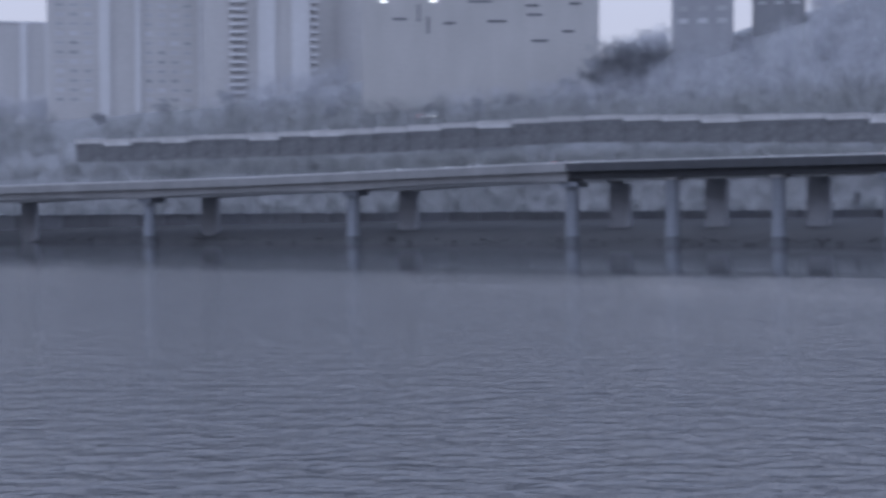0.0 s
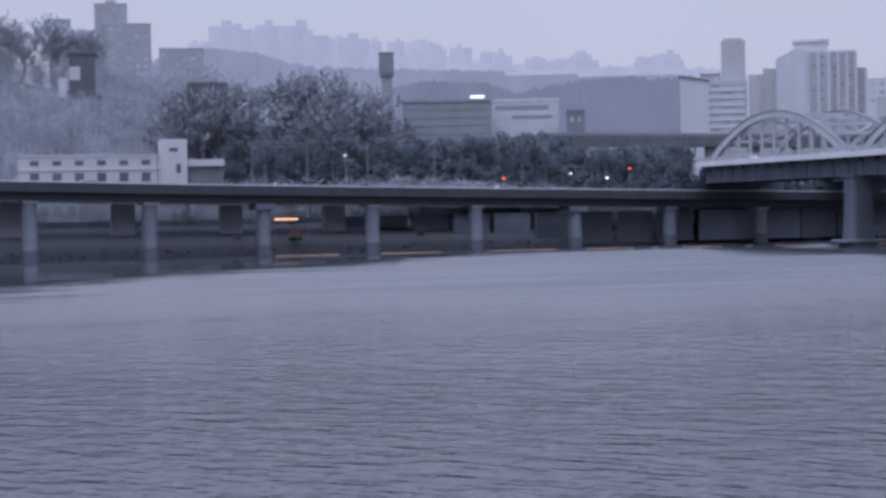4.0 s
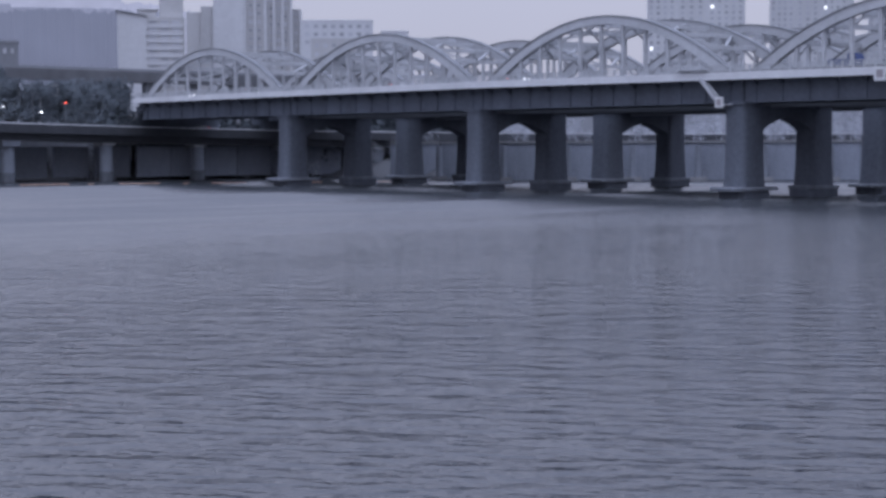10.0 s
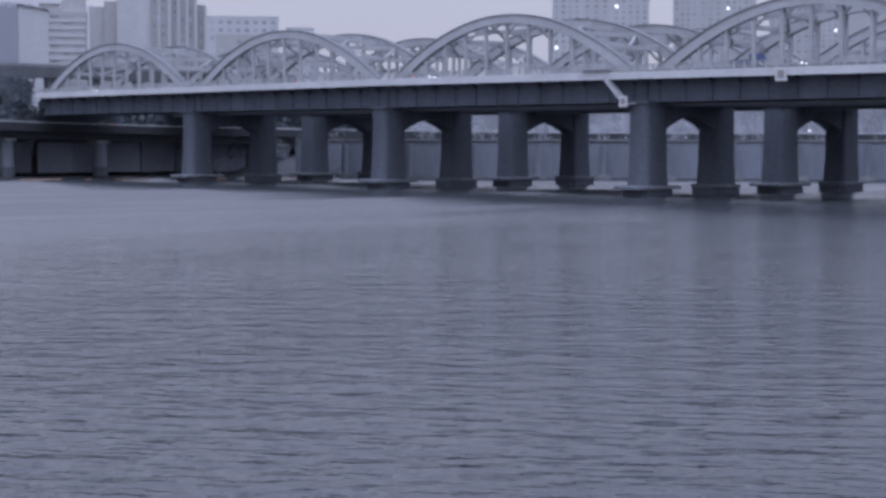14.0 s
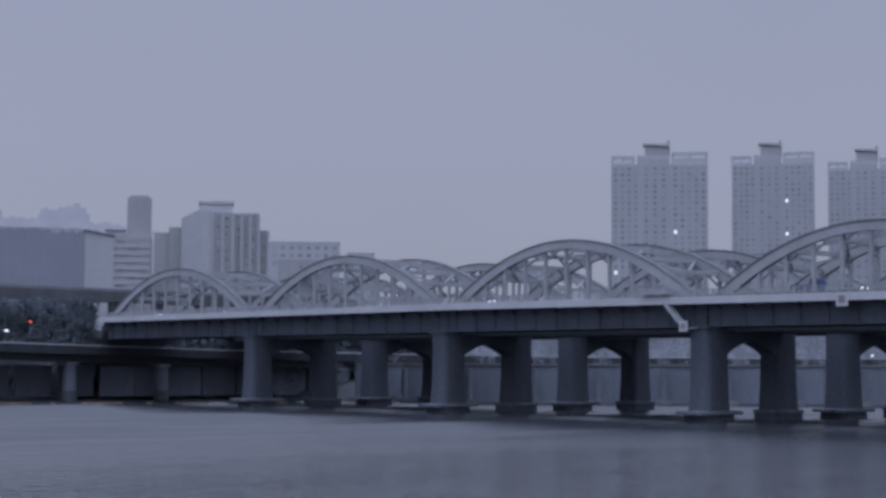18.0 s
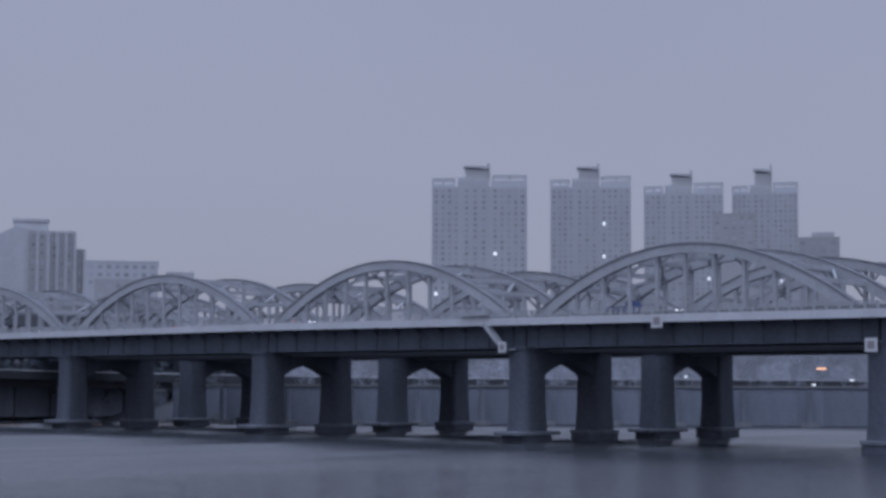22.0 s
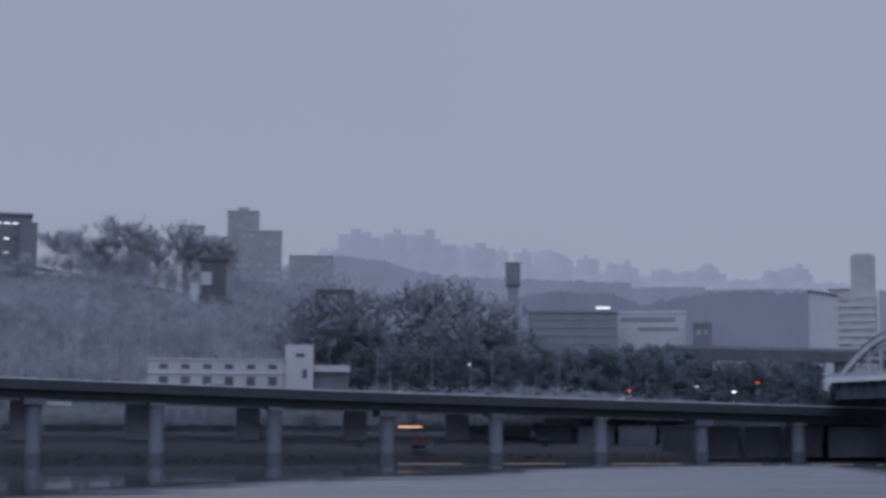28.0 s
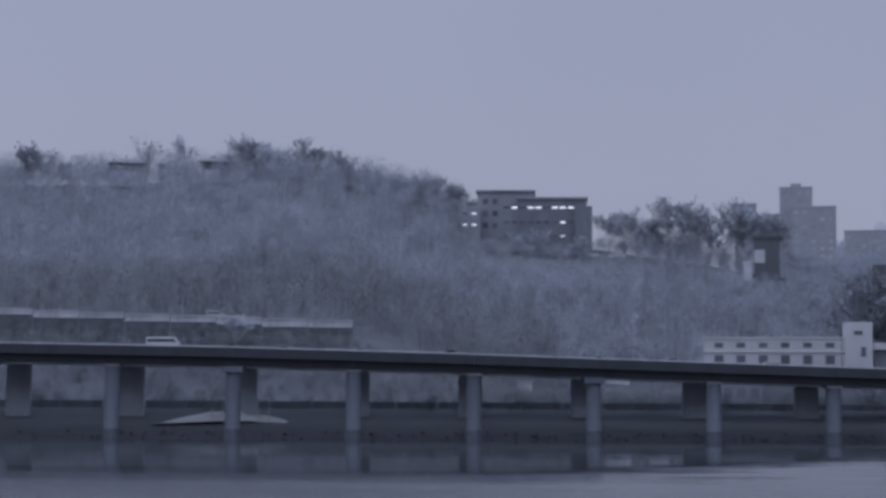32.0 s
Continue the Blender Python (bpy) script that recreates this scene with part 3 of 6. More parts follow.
def portal_wall(wa, wb, thick=3.4):
    """The wall over the opening between two shafts, with a pointed-arch soffit."""
    n = 12
    pts = [(wa, 15.3), (wb, 15.3), (wb, 10.8)]
    ga, gb = wa + 2.45, wb - 2.45
    pts.append((gb, 10.8))
    for i in range(n + 1):
        s = 1 - 2 * i / n
        pts.append(((ga + gb) / 2 + s * (gb - ga) / 2, 10.9 + 2.2 * (1 - abs(s) ** 1.7)))
    pts += [(ga, 10.8), (wa, 10.8)]
    b = Build()
    m = len(pts)
    vs = [(-thick / 2, w, z) for w, z in pts] + [(thick / 2, w, z) for w, z in pts]
    return b.add(vs, [tuple(range(m)), tuple(range(2 * m - 1, m - 1, -1))] + [(i, m + i, m + (i + 1) % m, (i + 1) % m) for i in range(m)])


def footing_block(w, along, across, z0, z1):
    """A low block with cut corners round a shaft's foot."""
    k = 0.28
    secs = []
    for z, g in ((z0, 1.0), (z1 - 0.15, 1.0), (z1, 0.96)):
        a, c = along / 2 * g, across / 2 * g
        q = min(a, c) * k
        secs.append([Vector((x, w + y, z)) for x, y in ((a, -c + q), (a, c - q), (a - q, c), (-a + q, c), (-a, c - q), (-a, -c + q), (-a + q, -c), (a - q, -c))])
    return Build().sweep(secs)


PIERS = ((0.4, 18.0), (35.3, 53.8))
SHIFT = {-2: (-0.3, -3.6), -1: (-0.9, -2.6), 0: (-0.5, 0.0), 1: (0.9, 0.9), 2: (0.9, 0.9)}   # shifts along the bridge that line each pier up in the camera's view
for st in (-2, -1, 0, 1, 2):
    for (wa, wb), off in zip(PIERS, SHIFT[st]):
        holder = part("bridge_pier", portal_wall(wa, wb), M_pier, bridge, "weathered concrete pier coloured dark for shade, with an arched opening", m=pose(st * SPAN + off, 0, 0))
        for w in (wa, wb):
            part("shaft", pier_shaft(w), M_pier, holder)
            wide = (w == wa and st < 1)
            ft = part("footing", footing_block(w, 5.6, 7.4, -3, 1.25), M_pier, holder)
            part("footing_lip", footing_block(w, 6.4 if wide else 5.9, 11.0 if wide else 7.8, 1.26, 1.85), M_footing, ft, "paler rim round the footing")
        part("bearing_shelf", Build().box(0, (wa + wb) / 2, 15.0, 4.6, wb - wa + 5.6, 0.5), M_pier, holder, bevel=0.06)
# the abutments beyond the riverside road and the approach, turned to hide behind the bridge from the camera
for w0, w1 in ((-2.6, 19.2), (34.4, 56.2)):
    part("approach_deck", Build().box(-20, (w1 - w0) / 2, DECK_Z - 1.9, 40, w1 - w0 - 2, 2.6), M_steel_dark, bridge, m=pose(-3 * SPAN, w0, 0, 0, 0, -30))
    part("abutment", Build().box(-44, (w1 - w0) / 2, 0, 8, w1 - w0, DECK_Z), M_pier, bridge, m=pose(-3 * SPAN, w0, 0, 0, 0, -30))


# ---- the riverside viaduct ----
PARAPET_Z = [(-520, 15.2), (-460, 16.8), (-345, 18.3), (-245, 20.6), (-143, 21.1), (-88, 20.4), (-40, 19.3), (58, 16.4), (128, 14.8), (187, 13.5), (225, 12.8), (320, 11.6), (420, 11.2)]


def via_xy(x, w=0.0):
    """A point of the viaduct's pier line at x, moved w metres away from the river."""
    s = (x + 6) / 0.994
    y = 386.2 + s * 0.1097 - 0.0828 * s * s / 1000 * 0.994
    if x > 215:
        y -= (x - 215) ** 2 * 0.0042
    d = Vector((1, 0.1097 / 0.994 - 2 * 0.0828 * s / 1000 - (0.0084 * (x - 215) if x > 215 else 0), 0)).normalized()
    return Vector((x, y, 0)) + Vector((-d.y, d.x, 0)) * w


def via_top(x):
    return lerp_table(PARAPET_Z, x)


viaduct = thing("viaduct", "long grey concrete road viaduct on round piers standing in the river", "viaduct")


def ribbon(xs, w0, w1, z0, z1):
    """A strip along the viaduct between two offsets, z measured from the parapet's top."""
    secs = []
    for x in xs:
        a, b, t = via_xy(x, w0), via_xy(x, w1), via_top(x)
        lo0, hi0 = (z0(x), z1(x)) if callable(z0) else (z0, z1)
        secs.append([Vector((a.x, a.y, t + lo0)), Vector((b.x, b.y, t + lo0)), Vector((b.x, b.y, t + hi0)), Vector((a.x, a.y, t + hi0))])
    return Build().sweep(secs)


PX = [-6 + (j - 3) * 26.6 * 0.994 for j in range(-6, 12)]
JOINT = PX[0]
LONG = [JOINT, -308.0, -376.0, -446.0, -516.0]
right_xs = [PX[-1] + 26.4 * i for i in range(1, 9)]
edges = sorted(LONG[1:]) + PX + right_xs
for a, b in zip(edges[:-1], edges[1:]):
    xs = [a + (b - a) * i / 6 for i in range(7)]
    xs[0] += 0.04
    # deck split in two so that light falls through onto the bank
    sp = part("deck_span", ribbon(xs, -3.4, 14.0, -2.0, -0.5), M_via_deck, viaduct)
    part("rear_deck", ribbon(xs, 20.5, 33, -2.0, -0.5), M_via_deck, sp)
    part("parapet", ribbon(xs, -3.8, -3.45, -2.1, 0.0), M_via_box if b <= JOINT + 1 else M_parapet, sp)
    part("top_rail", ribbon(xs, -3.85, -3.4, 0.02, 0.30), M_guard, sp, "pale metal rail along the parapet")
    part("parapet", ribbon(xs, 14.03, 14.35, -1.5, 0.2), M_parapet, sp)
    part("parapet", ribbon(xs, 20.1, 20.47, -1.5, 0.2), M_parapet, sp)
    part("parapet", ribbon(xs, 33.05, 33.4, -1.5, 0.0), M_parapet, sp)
    if b <= JOINT + 1:
        mid, half = (a + b) / 2, (b - a) / 2
        deep = lambda x: -3.9 - 0.7 * (abs(x - mid) / half) ** 2
        part("box_girder", ribbon(xs, -2.9, 6.0, deep, lambda x: -2.01), M_via_box, sp)
        part("box_girder", ribbon(xs, 20.0, 31.0, deep, lambda x: -2.01), M_via_box, sp)
    else:
        # front girder takes the dark face colour, inner ones the shade-lifting pale one
        for w in (-1.6, 1.0, 4.0, 7.5, 11.0, 21.5, 25.0, 28.0, 31.0):
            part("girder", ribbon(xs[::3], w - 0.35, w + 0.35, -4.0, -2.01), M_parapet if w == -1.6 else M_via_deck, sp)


def round_pier(h, r, base=2.5):
    return Build().tube((0, 0, base), (0, 0, h), r * 1.02, r * 0.96, 18)


for x in sorted(LONG[1:]) + PX + right_xs:
    p, top = via_xy(x), via_top(x)
    long_span = x <= JOINT + 1
    capped = long_span or round((x - PX[0]) / 26.44) % 3 == 0
    soffit = top - (4.6 if long_span else 4.0)
    d = via_xy(x + 1) - via_xy(x - 1)
    m = pose(p.x, p.y, 0, 0, 0, math.degrees(math.atan2(d.y, d.x)))
    pier = part("viaduct_pier", round_pier(soffit - (1.3 if capped else 0.5), 1.7), M_via_pier, viaduct, m=m, smooth=False)
    part("wet_base", Build().tube((0, 0, -3), (0, 0, 2.5), 1.9, 1.86, 18), M_via_wet, pier, "dark wet band at the waterline")
    if capped:
        part("pier_cap", Build().box(0, 1.0, soffit - 1.4, 4.6, 6.5, 1.4), M_via_pier, pier, bevel=0.1)
    else:
        part("pier_cap", Build().box(0, 1.0, soffit - 0.6, 3.4, 5.6, 0.6), M_via_deck, pier, bevel=0.05)
    q = via_xy(x, 29) - p
    lx = Matrix.Rotation(-math.atan2(d.y, d.x), 4, "Z") @ q
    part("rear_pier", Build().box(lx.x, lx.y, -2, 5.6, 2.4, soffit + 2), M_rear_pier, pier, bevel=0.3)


# ---- buildings ----
def zz(el, dist):
    """Height fitted to the view: what stands at dist and the camera sees at an elevation of el degrees."""
    return 8.54 + dist * math.tan(radians(el))


def bx(b, b0, dist):
    return dist * math.tan(radians(b - b0))


WINDOW_CACHE = {}


def window_mesh(w, h, frame_mat, pane_mat):
    """A frame standing 6 cm proud round a sunken pane with one mullion; its foot's middle is the origin, front towards -y."""
    key = (round(w, 2), round(h, 2), frame_mat.name, pane_mat.name)
    if key not in WINDOW_CACHE:
        fw = min(0.14, w * 0.1)
        a, c = w / 2, w / 2 - fw
        ring = lambda u, z0, z1, y: [(-u, y, z0), (u, y, z0), (u, y, z1), (-u, y, z1)]
        vs = ring(a, 0, h, 0.06) + ring(a, 0, h, -0.07) + ring(c, fw, h - fw, -0.07) + ring(c, fw, h - fw, 0.02)
        fs = [(k * 4 + i, k * 4 + (i + 1) % 4, k * 4 + 4 + (i + 1) % 4, k * 4 + 4 + i) for k in range(3) for i in range(4)] + [(12, 13, 14, 15)]
        me = mesh_of(vs, fs, frame_mat, False, "window")
        me.materials.append(pane_mat)
        me.polygons[12].material_index = 1
        WINDOW_CACHE[key] = me
    return WINDOW_CACHE[key]


def windows_on(parent, x0, x1, y, z0, z1, cols, rows, fill_w=0.55, fill_h=0.5, frame_mat=None, pane_mat=None, side=0, skip=(), lit=()):
    """A grid of windows on a face that looks towards -y (side 0), -x (side 1) or +x (side 2)."""
    cw, rh = (x1 - x0) / cols, (z1 - z0) / rows
    me = window_mesh(cw * fill_w, rh * fill_h, frame_mat or M_pale_wall, pane_mat or M_pane)
    bright = window_mesh(cw * fill_w, rh * fill_h, frame_mat or M_pale_wall, M_lit) if lit else None
    for c in range(cols):
        for r in range(rows):
            if (c, r) in skip:
                continue
            u, z = x0 + (c + 0.5) * cw, z0 + (r + 0.5 - fill_h / 2) * rh
            m = pose(u, y - 0.03, z) if side == 0 else pose(y - 0.03, u, z, 0, 0, -90) if side == 1 else pose(y + 0.03, u, z, 0, 0, 90)
            part("window", bright if (c, r) in lit else me, None, parent, "lit window" if (c, r) in lit else "", m=m)


def site(bearing, dist, z=0.0, skew=0.0):
    p = polar(bearing, dist)
    return pose(p.x, p.y, z, 0, 0, -bearing + skew)


def high_tower(b0, b1, dist, el_eave, el_top, label, seed, mat):
    """A flat-block tower: two wings, a taller lift core with a tilted cap, open roof frames, floor by floor window strips."""
    rng = random.Random(seed)
    mid = (b0 + b1) / 2
    x0, x1 = bx(b0, mid, dist), bx(b1, mid, dist)
    W = x1 - x0
    ze, zt = zz(el_eave, dist), zz(el_top, dist)
    t = thing("apartment_tower", label, "apartment tower", site(mid, dist), "riverside apartment towers")
    wl = part("wing", Build().box(x0 + W * 0.15, 6, 0, W * 0.30, 14, ze - 3), mat, t, bevel=0.25)
    core = part("core", Build().box(x0 + W * 0.45, 8, 0, W * 0.31, 17, ze + 1), mat, t, bevel=0.25)
    wr = part("wing", Build().box(x0 + W * 0.80, 6, 0, W * 0.40, 14, ze - 3), mat, t, bevel=0.25)
    part("recess", Build().box(x0 + W * 0.31, 1.2, 0, W * 0.02, 3, ze - 4), M_dark_wall, t)
    part("recess", Build().box(x0 + W * 0.605, 1.2, 0, W * 0.02, 3, ze - 4), M_dark_wall, t)
    part("lift_house", Build().box(x0 + W * 0.47, 8, ze + 1, W * 0.24, 11, (zt - ze) * 0.62), M_tower_wall_shaded, t, bevel=0.2)
    part("tilted_cap", Build().prism([(x0 + W * 0.33, ze + 1 + (zt - ze) * 0.75), (x0 + W * 0.60, ze + 1 + (zt - ze) * 0.62), (x0 + W * 0.60, ze + 1 + (zt - ze) * 0.80), (x0 + W * 0.33, ze + 1 + (zt - ze) * 0.82)], 1.5, 15), M_tower_pale, t)
    part("mast_wall", Build().box(x0 + W * 0.595, 8, ze + 1, W * 0.03, 9, (zt - ze) * 1.0), M_tower_wall_shaded, t)
    part("step", Build().box(x0 + W * 0.33, 8, ze - 3, W * 0.12, 10, 5.2), mat, t)
    # open frames of the roof gardens
    for xa, xb, hh in ((0.0, 0.24, 3.4), (0.63, 1.0, 5.2)):
        fr = Build()
        fr.box(x0 + W * (xa + xb) / 2, 1.0, ze - 3 + hh, W * (xb - xa), 1.4, 0.9).box(x0 + W * (xa + xb) / 2, 11, ze - 3 + hh, W * (xb - xa), 1.4, 0.9)
        for k in (xa + 0.01, (xa + xb) / 2, xb - 0.01):
            fr.box(x0 + W * k, 1.0, ze - 3, 1.1, 1.1, hh).box(x0 + W * k, 11, ze - 3, 1.1, 1.1, hh)
        part("roof_frame", fr, mat, t)
        part("parapet", Build().box(x0 + W * (xa + xb) / 2, 6, ze - 3, W * (xb - xa) - 1.5, 11, 1.2 if xa == 0 else 3.0), mat, t)
    floors = int((ze - 3) / 3.0) - 8
    zlo = ze - 4 - floors * 3.0
    for k in (0.015, 0.075, 0.145, 0.215, 0.28, 0.64, 0.71, 0.785, 0.86, 0.93, 0.985):
        part("pilaster", Build().box(x0 + W * k, -1.15, 0, 0.9, 0.7, ze - 3.6 if k < 0.6 else ze - 3.2), M_tower_pale, wl if k < 0.6 else wr)
    for k in (0.33, 0.41, 0.49, 0.575):
        part("pilaster", Build().box(x0 + W * k, -0.75, 0, 0.8, 0.6, ze + 0.4), M_tower_pale, core)
    lit = {(rng.randrange(3), rng.randrange(floors)) for _ in range(2)}
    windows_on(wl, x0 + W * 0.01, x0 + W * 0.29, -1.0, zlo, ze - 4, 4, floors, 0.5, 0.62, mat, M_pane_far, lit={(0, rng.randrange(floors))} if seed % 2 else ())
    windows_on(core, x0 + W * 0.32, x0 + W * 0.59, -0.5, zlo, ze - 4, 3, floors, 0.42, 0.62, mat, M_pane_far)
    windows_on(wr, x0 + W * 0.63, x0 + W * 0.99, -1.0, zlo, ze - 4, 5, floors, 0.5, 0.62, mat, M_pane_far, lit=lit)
    return t


high_tower(41.64, 44.80, 900, 6.92, 7.46, "tall pale grey apartment tower with roof frames and a tilted cap", 3, M_tower_wall)
high_tower(45.58, 48.24, 950, 6.88, 7.43, "tall grey apartment tower with one bright window high up", 4, M_tower_wall)
high_tower(48.67, 51.27, 1020, 6.64, 7.17, "grey apartment tower beside its shorter neighbours", 5, M_tower_wall)
high_tower(51.55, 53.67, 1050, 6.62, 7.32, "farther narrow grey apartment tower with a tall mast wall", 6, M_tower_wall)


def plain_block(name, label, category, b0, b1, dist, el_top, depth, mat, cols=0, rows=0, el_lo=None, group="", skew=0.0, pane=None, fills=(0.55, 0.5), lit=(), base=None, roof=None):
    """A block with a parapet roof and one grid of windows towards the river."""
    mid = (b0 + b1) / 2
    x0, x1 = bx(b0, mid, dist), bx(b1, mid, dist)
    top = zz(el_top, dist)
    g = base if base is not None else ground_z(mid, dist) - 3
    t = thing(name, label, category, site(mid, dist, 0, skew), group)
    body = part("wall", Build().box((x0 + x1) / 2, depth / 2, g, x1 - x0, depth, top - g - 0.9), mat, t, bevel=0.08)
    part("roof", Build().box((x0 + x1) / 2, depth / 2, top - 0.9, x1 - x0 + 0.3, depth + 0.3, 0.9).box((x0 + x1) / 2, depth / 2, top, (x1 - x0) * 0.96, depth * 0.96, 0.05), roof or mat, t)
    if cols:
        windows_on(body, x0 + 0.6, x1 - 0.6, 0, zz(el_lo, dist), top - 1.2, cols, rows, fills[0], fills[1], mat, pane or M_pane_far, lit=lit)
    return t, x0, x1, top, body


plain_block("apartment_tower", "broad low apartment block among the towers", "apartment block", 50.9, 52.3, 930, 5.80, 16, M_tower_wall_shaded, 5, 8, 4.4)
t5 = plain_block("apartment_tower", "short stepped grey apartment block", "apartment block", 53.62, 54.98, 1100, 4.98, 16, M_tower_wall_shaded, 4, 5, 3.6)
part("roof_house", Build().box(3, 8, t5[3], 14, 8, 3.2), M_tower_wall_shaded, t5[0])

# slab block by the bridgehead: blank pale gable, balconied face, lift tower
D = 560
sl = thing("slab_apartment_block", "pale slab apartment block with a blank gable and a lift tower", "apartment block", site(25.4, D))
gx = [bx(b, 25.4, D) for b in (24.33, 25.27, 26.5)]
g0 = ground_z(25.4, D) - 4
gable = part("gable_wall", Build().add(
    [(gx[0], 0, g0), (gx[1], 0, g0), (gx[1], 0, zz(4.22, D)), (gx[0] + 1.5, 0, zz(4.40, D)), (gx[0], 0, zz(4.40, D)),
     (gx[0], 16, g0), (gx[1], 16, g0), (gx[1], 16, zz(4.22, D)), (gx[0] + 1.5, 16, zz(4.40, D)), (gx[0], 16, zz(4.40, D))],
    [(0, 1, 2, 3, 4), (9, 8, 7, 6, 5), (0, 5, 6, 1), (1, 6, 7, 2), (2, 7, 8, 3), (3, 8, 9, 4), (4, 9, 5, 0)]), M_tower_wall, sl)
face = part("wall", Build().box((gx[1] + gx[2]) / 2, 8.6, g0, gx[2] - gx[1] - 0.02, 16, zz(4.22, D) - g0), M_tower_wall_shaded, sl)
for r in range(9):
    z = zz(4.15, D) - 1.6 - r * 2.35
    bal = part("balcony", Build().box((gx[1] + gx[2]) / 2 - 0.4, 0.46, z - 1.05, (gx[2] - gx[1]) - 0.8, 0.3, 1.1), M_tower_wall, sl)
    for c in range(3):
        part("window", window_mesh(2.7, 1.15, M_tower_wall, M_pane_far), None, bal, m=pose(gx[1] + 2.0 + c * 3.6, 0.55, z + 0.15))
part("lift_tower", Build().box((bx(25.68, 25.4, D) + bx(26.46, 25.4, D)) / 2, 9, zz(3.9, D), bx(26.46, 25.4, D) - bx(25.68, 25.4, D), 9, zz(5.55, D) - zz(3.9, D)).box(
    (bx(25.68, 25.4, D) + bx(26.46, 25.4, D)) / 2, 9, zz(5.55, D), 6.0, 7, 0.9), M_tower_wall_shaded, sl)
part("roof_house", Build().box(bx(25.3, 25.4, D), 7, zz(4.2, D), 5.5, 7, 2.6).box(bx(25.3, 25.4, D), 7, zz(4.2, D) + 2.6, 6.6, 8, 0.4), M_tower_wall_shaded, sl)
part("roof_edge", Build().prism([(gx[0] - 0.5, zz(4.41, D)), (gx[1], zz(4.24, D)), (gx[1], zz(4.24, D) + 0.35), (gx[0] - 0.5, zz(4.41, D) + 0.35)], -0.6, 16.6), M_dark_wall, sl)

# stepped apartment complex behind it
D = 600
st = thing("stepped_apartment_block", "pale stepped apartment block with deep vertical bays", "apartment block", site(28.6, D))
g0 = ground_z(28.6, D) - 4


def bay(b0, b1, el, y, mat, parent=st, name="wing", depth=14):
    a, b = bx(b0, 28.6, D), bx(b1, 28.6, D)
    return part(name, Build().box((a + b) / 2, y + depth / 2, g0, b - a - 0.03, depth, zz(el, D) - g0), mat, parent, bevel=0.1), a, b


bay(26.52, 27.0, 4.45, 8, M_tower_wall_shaded)
bay(27.0, 27.42, 4.62, 6, M_tower_wall_shaded)
pa = part("gable_wall", Build().prism([(bx(27.42, 28.6, D), g0), (bx(28.42, 28.6, D), g0), (bx(28.42, 28.6, D), zz(5.18, D)), (bx(28.0, 28.6, D), zz(5.18, D)), (bx(27.42, 28.6, D), zz(4.88, D))], 2, 16), M_tower_wall, st)
w1, a1, b1 = bay(28.44, 29.1, 5.10, 3, M_tower_wall_shaded)
w2, a2, b2 = bay(29.12, 29.96, 5.02, 4, M_tower_wall_shaded)
w3, a3, b3 = bay(29.98, 30.28, 4.55, 6, M_tower_wall_shaded)
bay(28.0, 29.1, 5.42, 7, M_tower_wall, name="roof_house", depth=9)
part("roof_cap", Build().box((bx(28.0, 28.6, D) + bx(29.1, 28.6, D)) / 2, 11.5, zz(5.42, D), bx(29.1, 28.6, D) - bx(28.0, 28.6, D) + 0.8, 10, 0.9), M_tower_wall, st)
part("roof_cap", Build().box((a2 + b2) / 2, 11, zz(5.02, D), (b2 - a2) + 0.5, 14.5, 0.9), M_tower_wall, st)
for i, (wa, a, b) in enumerate(((w1, a1, b1), (w2, a2, b2), (w3, a3, b3))):
    yy = (3, 4, 6)[i]
    n = (2, 3, 1)[i]
    for k in range(n + 1):
        part("pilaster", Build().box(a + (b - a) * k / n, yy - 0.5, g0, 0.9, 1.0, zz((5.08, 5.0, 4.5)[i], D) - g0), M_tower_wall, wa)
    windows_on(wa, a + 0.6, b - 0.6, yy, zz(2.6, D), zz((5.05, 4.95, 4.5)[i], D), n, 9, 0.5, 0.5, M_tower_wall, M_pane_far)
plain_block("apartment_block", "long low pale block far behind the bridge", "apartment block", 30.3, 32.64, 880, 4.15, 14, M_tower_wall, 8, 3, 3.3)
plain_block("apartment_block", "lower grey block behind the arches", "apartment block", 30.6, 32.4, 800, 3.55, 14, M_tower_wall_shaded, 6, 3, 2.6)
plain_block("apartment_block", "small hazy block behind the arches", "apartment block", 32.9, 33.8, 900, 3.80, 14, M_tower_wall)

# white two-storey riverside building with a stair tower
D = 446
wb = thing("white_riverside_building", "white flat-roofed riverside building with dark windows and a stair tower", "building", site(5.2, D))
xa, xb, xc, xd, xe = (bx(b, 5.2, D) for b in (2.69, 7.2, 8.08, 8.12, 9.28))
g0 = 6.5
hall = part("wall", Build().box((xa + xb) / 2, 6, zz(1.1, D), xb - xa, 12, zz(2.19, D) - zz(1.1, D) - 0.5), M_white_wall, wb, bevel=0.06)
# lower storey coloured dark below the viaduct's line in the camera's view
part("dark_lower_storey", Build().box((xa + xc) / 2, 6.2, g0, xc - xa - 0.4, 11.8, zz(1.1, D) - g0 - 0.01), M_dark_wall, wb)
part("roof_edge", Build().box((xa + xb) / 2, 6, zz(2.19, D) - 0.5, xb - xa + 0.5, 12.5, 0.5), M_white_wall, wb)
windows_on(hall, xa + 1.2, xb - 0.8, 0, zz(1.72, D), zz(2.12, D), 6, 1, 0.40, 0.42, M_dark_wall, M_pane)
windows_on(hall, xa + 1.2, xb - 0.8, 0, zz(1.22, D), zz(1.68, D), 6, 1, 0.42, 0.66, M_dark_wall, M_pane)
